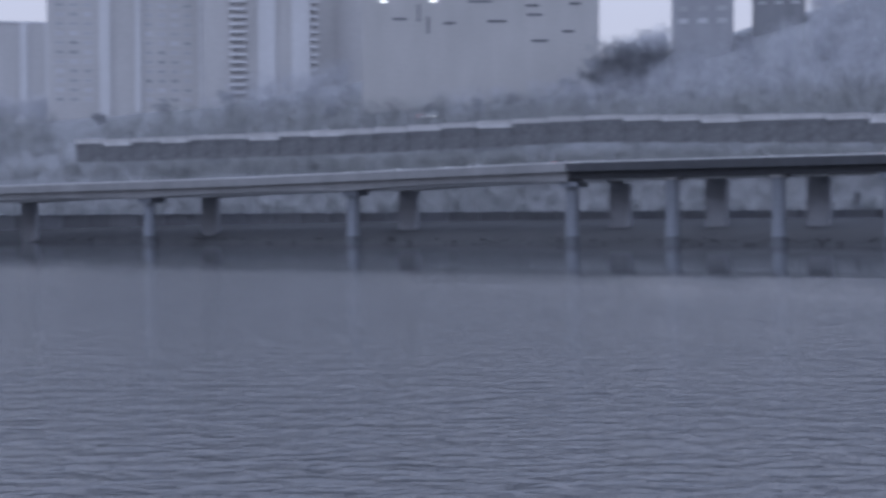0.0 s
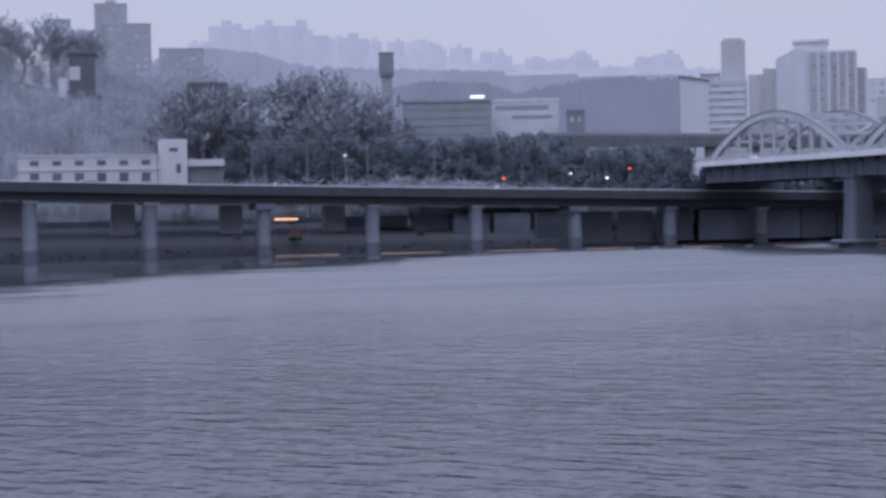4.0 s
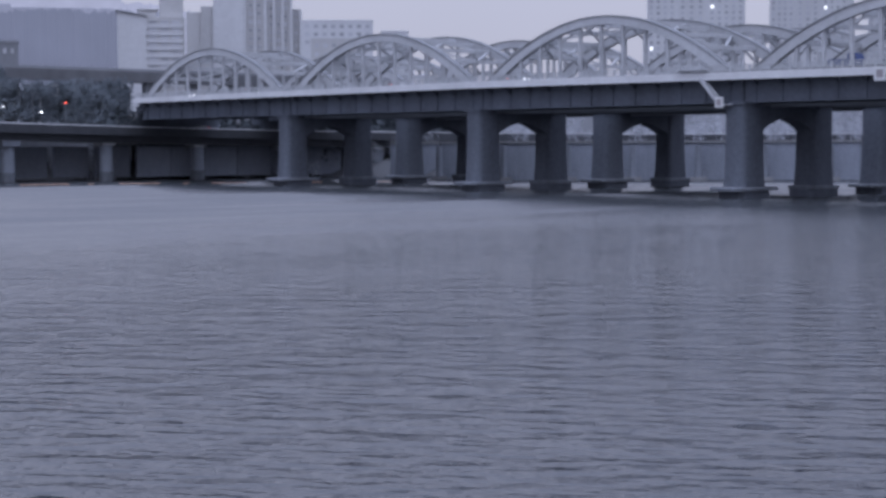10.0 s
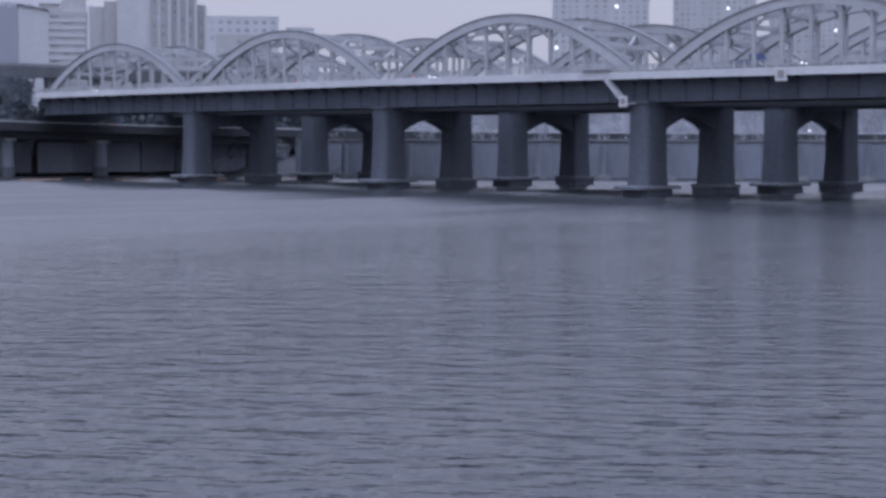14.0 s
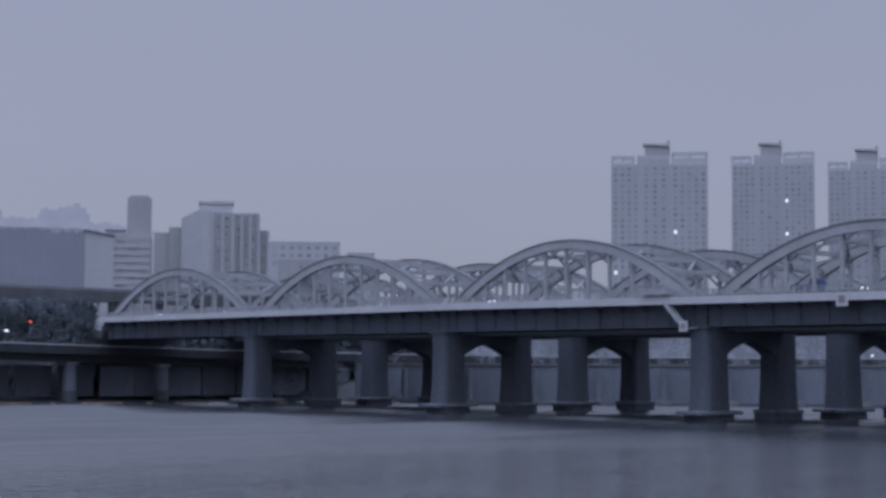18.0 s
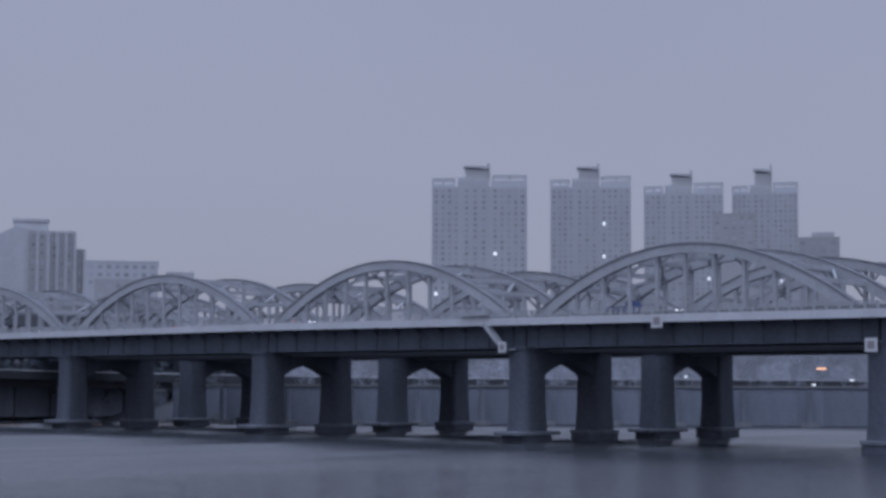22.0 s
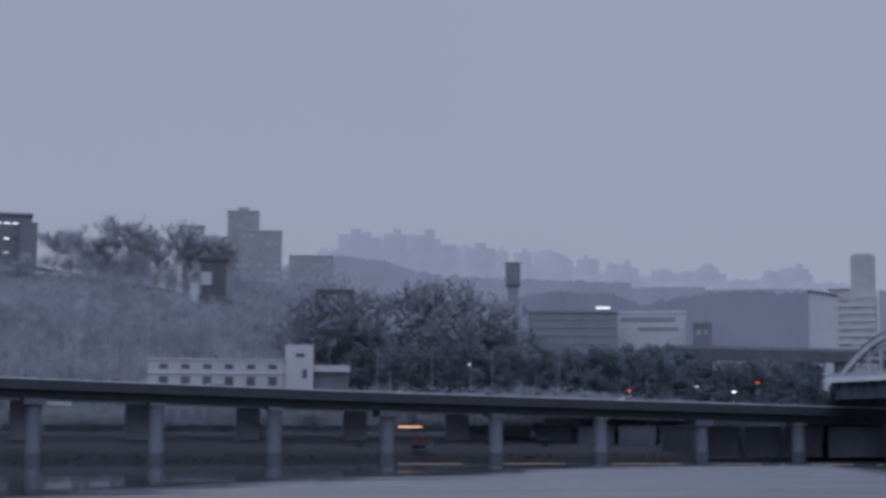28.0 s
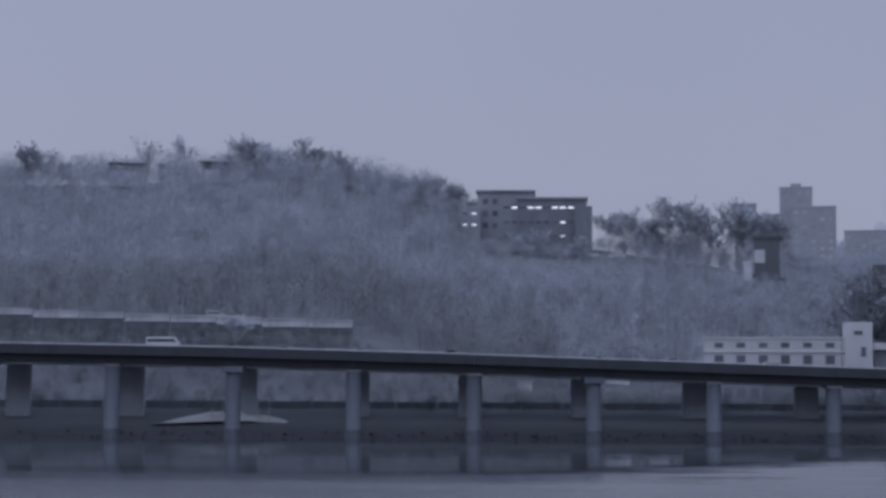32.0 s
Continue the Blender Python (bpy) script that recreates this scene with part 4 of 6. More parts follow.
for i in range(1, 6):
    part("wall_strip", Build().box(xa + 1.2 + i * (xb - xa - 2.0) / 6, -0.12, zz(1.1, D), 0.35, 0.25, zz(2.1, D) - zz(1.1, D)), M_white_wall, wb)
part("wall_ledge", Build().box((xa + xb) / 2, -0.15, zz(1.69, D), xb - xa, 0.3, 0.22), M_pale_wall, wb)
stair = part("stair_tower", Build().box((xb + xc) / 2, 5, zz(1.1, D), xc - xb, 12, zz(2.66, D) - zz(1.1, D)), M_white_wall, wb, bevel=0.06)
part("window", window_mesh(2.2, 1.0, M_dark_wall, M_pane), None, stair, m=pose((xb + xc) / 2, -1.03, zz(2.25, D)))
part("window", window_mesh(1.2, 2.4, M_dark_wall, M_pane), None, stair, m=pose((xb + xc) / 2 + 1.2, -1.03, zz(1.55, D)))
an = part("annex", Build().box((xd + xe) / 2, 7, g0, xe - xd - 0.1, 9, zz(1.78, D) - g0), M_dark_wall, wb)
part("annex_roof", Build().box((xd + xe) / 2, 6.4, zz(1.78, D), xe - xd + 0.3, 11, zz(2.0, D) - zz(1.78, D)), M_white_wall, an)
low = thing("low_shed", "low pale shed under the viaduct", "shed", site(3.7, 436))
part("wall", Build().box(0, 3, 4, 13.5, 6, zz(0.78, 436) - 4), M_grey_wall, low)
part("roof", Build().box(0, 3, zz(0.78, 436), 14.2, 6.8, 0.3), M_roof, low)
for i in range(4):
    part("opening", Build().box(-5 + i * 3.3, -0.02, zz(0.2, 436), 2.0, 0.1, 2.6), M_dark_wall, low)

# school on the hill with lit corridors
D = 562
sc = thing("hillside_school", "grey school building on the hill with lit windows", "school", site(-2.9, D))
s0, s1, s2, s3 = (bx(b, -2.9, D) for b in (-4.74, -2.86, -1.42, -1.08))
g0 = ground_z(-2.9, D) - 6
up = part("wall", Build().box((s0 + s1) / 2, 9, g0, s1 - s0, 12, zz(7.0, D) - g0), M_grey_wall, sc, bevel=0.1)
part("roof_edge", Build().box((s0 + s1) / 2, 9, zz(7.0, D), s1 - s0 + 1.0, 13, 0.7), M_dark_wall, sc)
mid_w = part("wall", Build().box((s1 + s2) / 2 - 1, 5, g0, s2 - s1 + 8, 12, zz(6.72, D) - g0), M_brick_wall, sc, bevel=0.1)
part("roof_edge", Build().box((s1 + s2) / 2 - 1, 5, zz(6.72, D), s2 - s1 + 8.8, 13, 0.7), M_grey_wall, sc)
end = part("end_wing", Build().box((s2 + s3) / 2 + 0.3, 4, g0, s3 - s2 + 2.2, 14, zz(6.48, D) - g0), M_dark_wall, sc, bevel=0.1)
bandy = -1.05
windows_on(mid_w, bx(-3.9, -2.9, D), bx(-1.5, -2.9, D), bandy, zz(6.28, D), zz(6.62, D), 9, 1, 0.82, 0.26, M_dark_wall, M_pane, lit={(1, 0), (3, 0), (4, 0), (6, 0), (7, 0), (8, 0)})
windows_on(mid_w, bx(-3.9, -2.9, D), bx(-1.5, -2.9, D), bandy, zz(5.8, D), zz(6.12, D), 9, 1, 0.7, 0.28, M_dark_wall, M_pane, lit={(7, 0)})
windows_on(mid_w, bx(-3.9, -2.9, D), bx(-1.5, -2.9, D), bandy, zz(5.36, D), zz(5.66, D), 9, 1, 0.7, 0.2, M_dark_wall, M_pane, lit={(7, 0)})
windows_on(up, s0 + 1, bx(-4.0, -2.9, D), 3.0, zz(5.7, D), zz(6.9, D), 2, 3, 0.6, 0.5, M_dark_wall, M_pane)
lw = thing("low_school_wing", "low wing with lit windows beside the school", "school", site(-5.0, 560))
lwall = part("wall", Build().box(0, 4, ground_z(-5, 560) - 4, 7, 8, zz(6.5, 560) - ground_z(-5, 560) + 4), M_grey_wall, lw)
windows_on(lwall, -3, 3, 0, zz(5.7, 560), zz(6.45, 560), 2, 2, 0.6, 0.2, M_dark_wall, M_pane, lit={(0, 0), (1, 0), (1, 1)})
# white-coloured strips stand in for thin lines of light below the school
for b0, b1, el in ((-3.65, -3.25, 5.28), (-2.6, -2.2, 5.24), (-1.0, -0.7, 5.16), (-0.4, 0.18, 5.14)):
    g = Build().box(0, 0, ground_z((b0 + b1) / 2, 556) - 1, bx(b1, b0, 556), 0.3, 1.7)
    lone("pale_light_strip", g, M_pale_wall, "short white strip standing in for lights on the hilltop", "wall", site((b0 + b1) / 2, 556))

# dark house with a white gable, and small white sheds on the crest
D = 545
dh = thing("dark_house", "dark flat-roofed house with a white panel", "house", site(4.78, D))
h0, h1 = bx(4.36, 4.78, D), bx(5.19, 4.78, D)
g0 = ground_z(4.78, D) - 3
part("wall", Build().box((h0 + h1) / 2, 4, g0, h1 - h0, 8, zz(5.42, D) - g0), M_black_wall, dh)
part("roof", Build().box((h0 + h1) / 2, 4, zz(5.42, D), h1 - h0 + 0.8, 8.8, 0.9), M_black_wall, dh)
part("white_panel", Build().box(h0 + 1.7, -0.06, zz(4.6, D), 3.2, 0.12, zz(5.05, D) - zz(4.62, D)), M_white_wall, dh)
plain_block("shed", "small white shed on the crest", "shed", 4.02, 4.28, 545, 4.66, 5, M_pale_wall)

# open pavilions on the crest of the hill
for b, w, el in ((-16.3, 11.0, 7.86), (-13.4, 9.0, 7.98)):
    d = lerp_table(RIDGE_D, b) - 6
    top, g = zz(el, d), ground_z(b, d) - 0.5
    pv = thing("pavilion", "small open pavilion with a dark hipped roof on the crest", "pavilion", site(b, d), "pavilions on the crest")
    part("roof", Build().add([(-w / 2 - 1, -3.6, top - 1.6), (w / 2 + 1, -3.6, top - 1.6), (w / 2 + 1, 3.6, top - 1.6), (-w / 2 - 1, 3.6, top - 1.6), (-w / 4, 0, top), (w / 4, 0, top)],
                             [(0, 1, 5, 4), (1, 2, 5), (2, 3, 4, 5), (3, 0, 4), (3, 2, 1, 0)]), M_roof, pv)
    for x in (-w / 2, -w / 6, w / 6, w / 2):
        for y in (-2.6, 2.6):
            part("post", Build().tube((x, y, g), (x, y, top - 1.6), 0.16, 0.16, 8), M_dark_wall, pv)
    part("floor_slab", Build().box(0, 0, g, w + 1.2, 6.4, max(0.6, top - 4.6 - g)), M_pale_wall, pv)
    part("back_wall", Build().box(0, 2.9, top - 4.0, w, 0.2, 2.3), M_white_wall, pv)

# hazy blocks behind the crest
plain_block("apartment_block", "hazy stepped apartment block behind the hill", "apartment block", 5.55, 7.0, 1000, 6.42, 18, M_far_wall, 5, 9, 4.2)
hz = plain_block("apartment_block", "taller hazy core of the apartment block", "apartment block", 5.2, 6.25, 1004, 7.06, 18, M_far_wall, 4, 10, 4.4)
part("roof_house", Build().box(0, 8, hz[3], 6, 7, 2.4), M_far_wall, hz[0])
plain_block("apartment_block", "hazy block behind the crest trees", "apartment block", 3.75, 4.45, 900, 6.55, 14, M_far_wall, 2, 4, 5.4)
plain_block("apartment_block", "long hazy block behind the crest trees", "apartment block", 4.45, 5.2, 900, 6.2, 14, M_far_wall, 3, 3, 5.2)
plain_block("apartment_block", "wide hazy block below the crest", "apartment block", 7.25, 8.7, 900, 5.62, 14, M_far_wall, 6, 4, 4.4)

# left: high apartment blocks and a beige college building above the road
def ribbed_tower(b0, b1, dist, el_top, label, ribs, mat_a, mat_b):
    mid = (b0 + b1) / 2
    x0, x1 = bx(b0, mid, dist), bx(b1, mid, dist)
    g = ground_z(mid, dist) - 6
    top = zz(el_top, dist)
    t = thing("apartment_tower", label, "apartment tower", site(mid, dist), "apartment towers on the hill")
    body = part("wall", Build().box((x0 + x1) / 2, 9, g, x1 - x0, 16, top - g), mat_a, t)
    part("roof_edge", Build().box((x0 + x1) / 2, 9, top, x1 - x0 + 0.6, 16.6, 1.2), mat_b, t)
    for k, w in ribs:
        part("pilaster", Build().box(x0 + (x1 - x0) * k, 0.4, g, w, 1.6, top - g), mat_b, t)
    return t, body, x0, x1, top


apt, body, x0, x1, top = ribbed_tower(-51.6, -46.55, 700, 9.2, "tall grey apartment block with pale ribs", ((0.36, 4.2), (0.57, 2.2), (0.98, 3.0)), M_tower_wall_shaded, M_tower_wall)
windows_on(body, x0 + 2, x0 + (x1 - x0) * 0.3, 1, zz(3.6, 700), top - 2, 3, 18, 0.6, 0.45, M_tower_wall, M_pane_far)
windows_on(body, x0 + (x1 - x0) * 0.60, x0 + (x1 - x0) * 0.93, 1, zz(3.6, 700), top - 2, 4, 18, 0.6, 0.45, M_tower_wall, M_pane_far)
apt, body, x0, x1, top = ribbed_tower(-46.6, -42.85, 690, 9.6, "tall pale apartment block with stacked balconies", ((0.55, 7.0), (0.85, 7.5)), M_tower_wall_shaded, M_tower_wall)
for r in range(22):
    part("balcony", Build().box(x0 + (x1 - x0) * 0.30, -0.2, zz(3.7, 690) + r * 3.0, 6.5, 2.2, 1.1), M_tower_wall, apt)
    part("balcony", Build().box(x0 + (x1 - x0) * 0.97, -0.2, zz(3.7, 690) + r * 3.0, 2.6, 2.2, 1.1), M_tower_wall, apt)
ribbed_tower(-43.1, -41.2, 720, 8.8, "narrow shaded apartment block", ((0.5, 1.0),), M_tower_wall_shaded, M_tower_wall_shaded)
ribbed_tower(-56.5, -51.3, 900, 6.15, "farther pale apartment block", ((0.2, 4), (0.55, 6), (0.8, 4), (0.95, 3)), M_tower_wall_shaded, M_tower_wall)
bg, x0, x1, top, body = plain_block("college_building", "large beige college building above the road", "building", -41.4, -33.58, 600, 8.2, 20, M_beige_wall)
for c, r, w in ((0.16, 6.35, 5.0), (0.28, 5.9, 0.8), (0.24, 6.3, 0.8), (0.37, 6.2, 4.0), (0.57, 6.25, 6.5), (0.72, 6.75, 4.5), (0.75, 5.6, 5.5), (0.73, 6.45, 5.5), (0.87, 5.9, 4), (0.5, 6.9, 8), (0.9, 6.8, 4)):
    part("window", window_mesh(w, 0.9 if w > 1 else 6.0, M_dark_wall, M_pane), None, body, m=pose(x0 + (x1 - x0) * c, -0.03, zz(r, 600)))
for c in (0.08, 0.29):
    part("lit_sign", Build().box(x0 + (x1 - x0) * c * 1.0 + 1, -0.15, zz(6.93, 600), 2.4, 0.2, 0.7), M_lit, bg)
plain_block("house", "grey house among the trees on the slope", "house", -31.2, -29.2, 600, 7.3, 10, M_grey_wall, 3, 3, 6.0)
plain_block("house", "small dark house on the slope", "house", -28.6, -26.9, 610, 6.95, 9, M_dark_wall, 3, 1, 6.6)

for b0, b1, d, el in ((12.2, 12.9, 515, 3.7), (13.3, 13.9, 512, 3.35), (13.95, 14.5, 520, 3.9), (9.2, 10.3, 540, 4.4)):
    plain_block("house", "small pale house half hidden by bare trees", "house", b0, b1, d, el, 7, M_tower_wall_shaded, 3, 2, el - 0.6)

plain_block("flat_roofed_house", "dark flat-roofed building among the bare trees", "house", 8.15, 9.4, 505, 4.5, 10, M_black_wall, 4, 2, 3.7, pane=M_pane)

# middle: glass hall, low hall, chimney, elevated railway
D = 520
gl = thing("glass_hall", "greenish glass-fronted hall with a lit sign", "building", site(16.7, D))
x0, x1 = bx(15.2, 16.7, D), bx(18.1, 16.7, D)
g0 = ground_z(16.7, D) - 3
gw = part("wall", Build().box((x0 + x1) / 2, 8, g0, x1 - x0, 16, zz(3.75, D) - g0), M_green_wall, gl)
part("roof", Build().box((x0 + x1) / 2, 8, zz(3.75, D), x1 - x0 + 0.8, 16.8, 0.8), M_grey_wall, gl)
for i in range(10):
    part("mullion", Build().box(x0 + (x1 - x0) * i / 9, -0.08, g0, 0.25, 0.16, zz(3.75, D) - g0), M_green_wall, gw)
for r in range(4):
    part("transom", Build().box((x0 + x1) / 2, -0.08, zz(2.7 + r * 0.27, D), x1 - x0, 0.16, 0.3), M_green_wall, gw)
part("lit_sign", Build().box(bx(17.66, 16.7, D), -0.4, zz(3.86, D), 4.2, 0.3, 0.75), M_lit, gl, "bright white rooftop sign")
lh, x0, x1, top, body = plain_block("low_hall", "low pale hall with a dark window band", "building", 18.15, 20.35, 540, 3.80, 14, M_tower_wall)
part("window_band", Build().box((x0 + x1) / 2 - 1, -0.05, zz(3.45, 540), (x1 - x0) * 0.8, 0.12, 1.4), M_pane_far, body)
part("window_band", Build().box((x0 + x1) / 2 + 2, -0.05, zz(3.15, 540), (x1 - x0) * 0.6, 0.12, 1.1), M_pane_far, body)
plain_block("pump_house", "small dark house among the trees", "house", 20.6, 21.2, 530, 3.42, 8, M_dark_wall, 2, 1, 2.9)
D = 545
ch = thing("chimney_tower", "tall hazy concrete chimney tower with a dark head", "tower", site(14.68, D))
part("shaft", Build().box(0, 0, ground_z(14.68, D) - 2, 3.3, 3.3, zz(5.0, D) - ground_z(14.68, D) + 2), M_grey_wall, ch, bevel=0.15)
part("head", Build().box(0, 0, zz(4.62, D), 4.6, 4.6, zz(5.36, D) - zz(4.62, D)).box(0, 0, zz(5.36, D), 4.9, 4.9, 0.3), M_dark_wall, ch, bevel=0.08)
part("vent", Build().box(0.5, -2.35, zz(4.72, D), 2.8, 0.3, 4.2), M_dark_wall, ch)

rw = thing("elevated_railway", "dark elevated railway girder bridge beyond the viaduct", "railway bridge")
pa, pb = polar(19.6, 500), polar(33.5, 520)
for i in range(10):
    a, b = pa.lerp(pb, i / 10), pa.lerp(pb, (i + 1) / 10)
    za, zb = zz(2.58 - 0.035 * i, 505), zz(2.58 - 0.035 * (i + 1), 505)
    up = Vector((0, 0, 1))
    part("girder", Build().beam(a + up * (za - 1.7), b + up * (zb - 1.7), 6, 3.0), M_black_wall, rw)
    part("handrail", Build().beam(a + up * (za + 0.3), b + up * (zb + 0.3), 0.2, 0.9), M_dark_wall, rw)
    part("pier", Build().box(a.x, a.y, 4, 2.4, 3.0, za - 7), M_dark_wall, rw)


# ---- backdrop: ridges with roofs, their haze painted as glow, a long way behind ----
def ridge(name, label, b0, b1, dist, profile, mat, rough_amp, seed, category="hill"):
    n = int((b1 - b0) / 0.025)
    vs, fs = [], []
    for i in range(n + 1):
        b = b0 + (b1 - b0) * i / n
        el = lerp_table(profile, b) + rough_amp * (noise.noise((b * 3.1, seed, 0)) * 0.6 + noise.noise((b * 9.0, seed, 4)) * 0.4 + noise.noise((b * 26.0, seed, 8)) * 0.45 + noise.noise((b * 60.0, seed, 3)) * 0.3)
        p, q = polar(b, dist), polar(b, dist + 60)
        vs += [(p.x, p.y, -5), (p.x, p.y, zz(el, dist)), (q.x, q.y, zz(el, dist) - 2)]
    for i in range(n):
        a = i * 3
        fs += [(a, a + 3, a + 4, a + 1), (a + 1, a + 4, a + 5, a + 2)]
    return tagged(new(name, mesh_of(vs, fs, mat, True, name)), label, category, kind="structure")


M_hill_mid = backdrop_material("wooded_hill_mist_glow", (0.122, 0.123, 0.150), 1.0)
M_hill_near = backdrop_material("near_wooded_hill_mist_glow", (0.080, 0.083, 0.106), 1.0)
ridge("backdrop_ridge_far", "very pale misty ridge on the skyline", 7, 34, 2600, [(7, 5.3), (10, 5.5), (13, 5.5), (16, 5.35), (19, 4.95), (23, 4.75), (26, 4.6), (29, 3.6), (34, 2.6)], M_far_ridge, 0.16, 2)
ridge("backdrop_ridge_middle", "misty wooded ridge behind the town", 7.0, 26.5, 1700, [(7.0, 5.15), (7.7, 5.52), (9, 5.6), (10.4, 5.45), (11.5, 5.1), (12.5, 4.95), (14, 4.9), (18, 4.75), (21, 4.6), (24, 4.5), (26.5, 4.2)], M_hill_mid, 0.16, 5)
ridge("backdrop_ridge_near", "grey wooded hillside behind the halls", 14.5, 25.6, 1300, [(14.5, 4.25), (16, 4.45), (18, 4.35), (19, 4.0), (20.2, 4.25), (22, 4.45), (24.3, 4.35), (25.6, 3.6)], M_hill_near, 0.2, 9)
rng = random.Random(11)
for i in range(46):
    b = 8.2 + rng.random() * 17.5
    el = lerp_table([(7, 5.5), (10, 5.75), (13, 5.75), (16, 5.6), (19, 5.2), (23, 5.0), (26, 4.9)], b) + rng.uniform(-0.12, 0.16)
    w, d = rng.uniform(14, 36), 2450 + rng.random() * 100
    p = polar(b, d)
    t = Build().box(0, 0, zz(el, d) - 40, w, 14, 40).box(rng.uniform(-0.2, 0.2) * w, 0, zz(el, d), w * rng.uniform(0.2, 0.45), 8, rng.uniform(2, 7))
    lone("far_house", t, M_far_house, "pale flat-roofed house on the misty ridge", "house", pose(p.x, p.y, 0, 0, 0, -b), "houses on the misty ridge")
for b, w, el, k in ((10.6, 46, 6.15, 0.0), (11.6, 40, 6.3, 0.3), (12.3, 40, 5.98, -0.2), (9.35, 40, 6.3, 0.1), (9.9, 34, 6.2, -0.1), (10.75, 30, 6.3, 0.1), (13.6, 40, 5.85, 0.0)):
    p = polar(b, 2300)
    t = Build().box(0, 0, zz(el, 2300) - 60, w, 16, 60).box(k * w, 0, zz(el, 2300), w * 0.35, 9, 8)
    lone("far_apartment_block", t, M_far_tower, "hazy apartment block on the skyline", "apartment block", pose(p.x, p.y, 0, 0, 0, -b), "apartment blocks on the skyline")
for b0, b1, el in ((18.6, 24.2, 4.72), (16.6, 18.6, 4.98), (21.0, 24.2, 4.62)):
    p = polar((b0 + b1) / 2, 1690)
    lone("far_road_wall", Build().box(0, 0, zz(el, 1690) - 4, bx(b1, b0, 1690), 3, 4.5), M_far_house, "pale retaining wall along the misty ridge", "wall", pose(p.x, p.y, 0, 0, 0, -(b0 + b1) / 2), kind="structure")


# ---- trees ----
def grow(rng, h, levels=4, spread=0.55, limbs=4, trunk_r=None, start=0.3):
    """A bare tree: lists of tapered limbs and of twig tips."""
    segs, tips = [], []
    r0 = trunk_r or h * 0.022

    def limb(a, d, length, r, level):
        steps = 4 if level == 0 else 2
        p = a.copy()
        for i in range(steps):
            q = p + d * (length / steps)
            r1 = r * (0.78 if level else 0.8)
            segs.append((p.copy(), q.copy(), r, r1))
            if level < levels:
                for _ in range(limbs if (i == steps - 1) else max(1, limbs - 2) if level else (0 if i == 0 else 2)):
                    side = Vector((rng.uniform(-1, 1), rng.uniform(-1, 1), rng.uniform(-0.15, 0.9)))
                    nd = (d * (1 - spread) + side.normalized() * spread * 1.25).normalized()
                    limb(q, nd, length * rng.uniform(0.55, 0.8), r1 * 0.6, level + 1)
            d = (d + Vector((rng.uniform(-1, 1), rng.uniform(-1, 1), rng.uniform(-0.2, 0.5))) * 0.16).normalized()
            p, r = q, r1
        tips.append((p, d, level))

    limb(Vector((0, 0, -0.5)), Vector((0, 0, 1)), h * 0.42, r0, 0)
    return segs, tips


def scale_to(v, h):
    top = max(p.z for p in v)
    for p in v:
        p *= h / top


def bare_tree_meshes(seed, h, levels=3, limbs=4, spread=0.55, twigs=7, twig_len=0.9, fine=1.0, mat_t=None, mat_c=None):
    """Trunk with limbs, and a crown of fine twig slivers."""
    rng = random.Random(seed)
    segs, tips = grow(rng, h, levels, spread, limbs)
    tb, cb = Build(), Build()
    for a, b, r0, r1 in segs:
        tb.tube(a, b, max(r0, 0.035), max(r1, 0.03), 5 if r0 > 0.12 else 3, False)
    sprays = tips + [(b, (b - a).normalized(), 2) for a, b, r0, r1 in segs if r0 < 0.075]
    for p, d, lv in sprays:
        for _ in range(twigs):
            e = (d * 0.5 + Vector((rng.uniform(-1, 1), rng.uniform(-1, 1), rng.uniform(-0.3, 1.0)))).normalized() * twig_len * rng.uniform(0.5, 1.3)
            s = e.orthogonal().normalized() * rng.uniform(0.014, 0.034) * fine
            q = p + e * 0.5 + Vector((rng.uniform(-0.2, 0.2), rng.uniform(-0.2, 0.2), 0))
            cb.add([p - s, p + s, q + s * 1.4, p + e, q - s], [(0, 1, 2, 3), (0, 3, 4)])
    top = max(v.z for v in cb.v)
    for v in tb.v:
        v *= h / top
    for v in cb.v:
        v *= h / top
    return tb.mesh(mat_t or M_bark, False, 0.0, "trunk"), mesh_of(cb.v, cb.f, mat_c or M_twig, False, "crown")


def pine_meshes(seed, h, needles=None):
    """A pine: trunk, drooping limbs and many small needle tufts with gaps."""
    rng = random.Random(seed)
    tb, cb = Build(), Build()
    tb.tube((0, 0, -0.5), (0, 0, h * 0.95), h * 0.022, h * 0.006, 7)
    for i in range(26):
        k = 0.25 + 0.72 * i / 25
        a = rng.random() * 6.283
        L = h * 0.24 * (1.15 - k) * rng.uniform(0.7, 1.25) + 0.4
        p = Vector((0, 0, h * k))
        e = p + Vector((math.cos(a) * L, math.sin(a) * L, rng.uniform(-0.1, 0.25) * L))
        tb.tube(p, e, 0.07, 0.03, 3, False)
        for _ in range(52):
            c = p.lerp(e, rng.uniform(0.35, 1.05)) + Vector((rng.uniform(-1, 1), rng.uniform(-1, 1), rng.uniform(-1.1, 1.2))) * 0.6
            s = rng.uniform(0.12, 0.26)
            ax = Vector((rng.uniform(-1, 1), rng.uniform(-1, 1), rng.uniform(-0.4, 0.4))).normalized()
            bx_ = ax.orthogonal().normalized()
            cx_ = ax.cross(bx_)
            cb.add([c - ax * s, c + bx_ * s * 0.6, c + ax * s, c - bx_ * s * 0.6, c + cx_ * s * 0.55, c - cx_ * s * 0.45],
                   [(0, 1, 4), (1, 2, 4), (2, 3, 4), (3, 0, 4), (1, 0, 5), (2, 1, 5), (3, 2, 5), (0, 3, 5)])
    return tb.mesh(M_bark, False, 0.0, "trunk"), mesh_of(cb.v, cb.f, needles or M_pine, False, "crown")


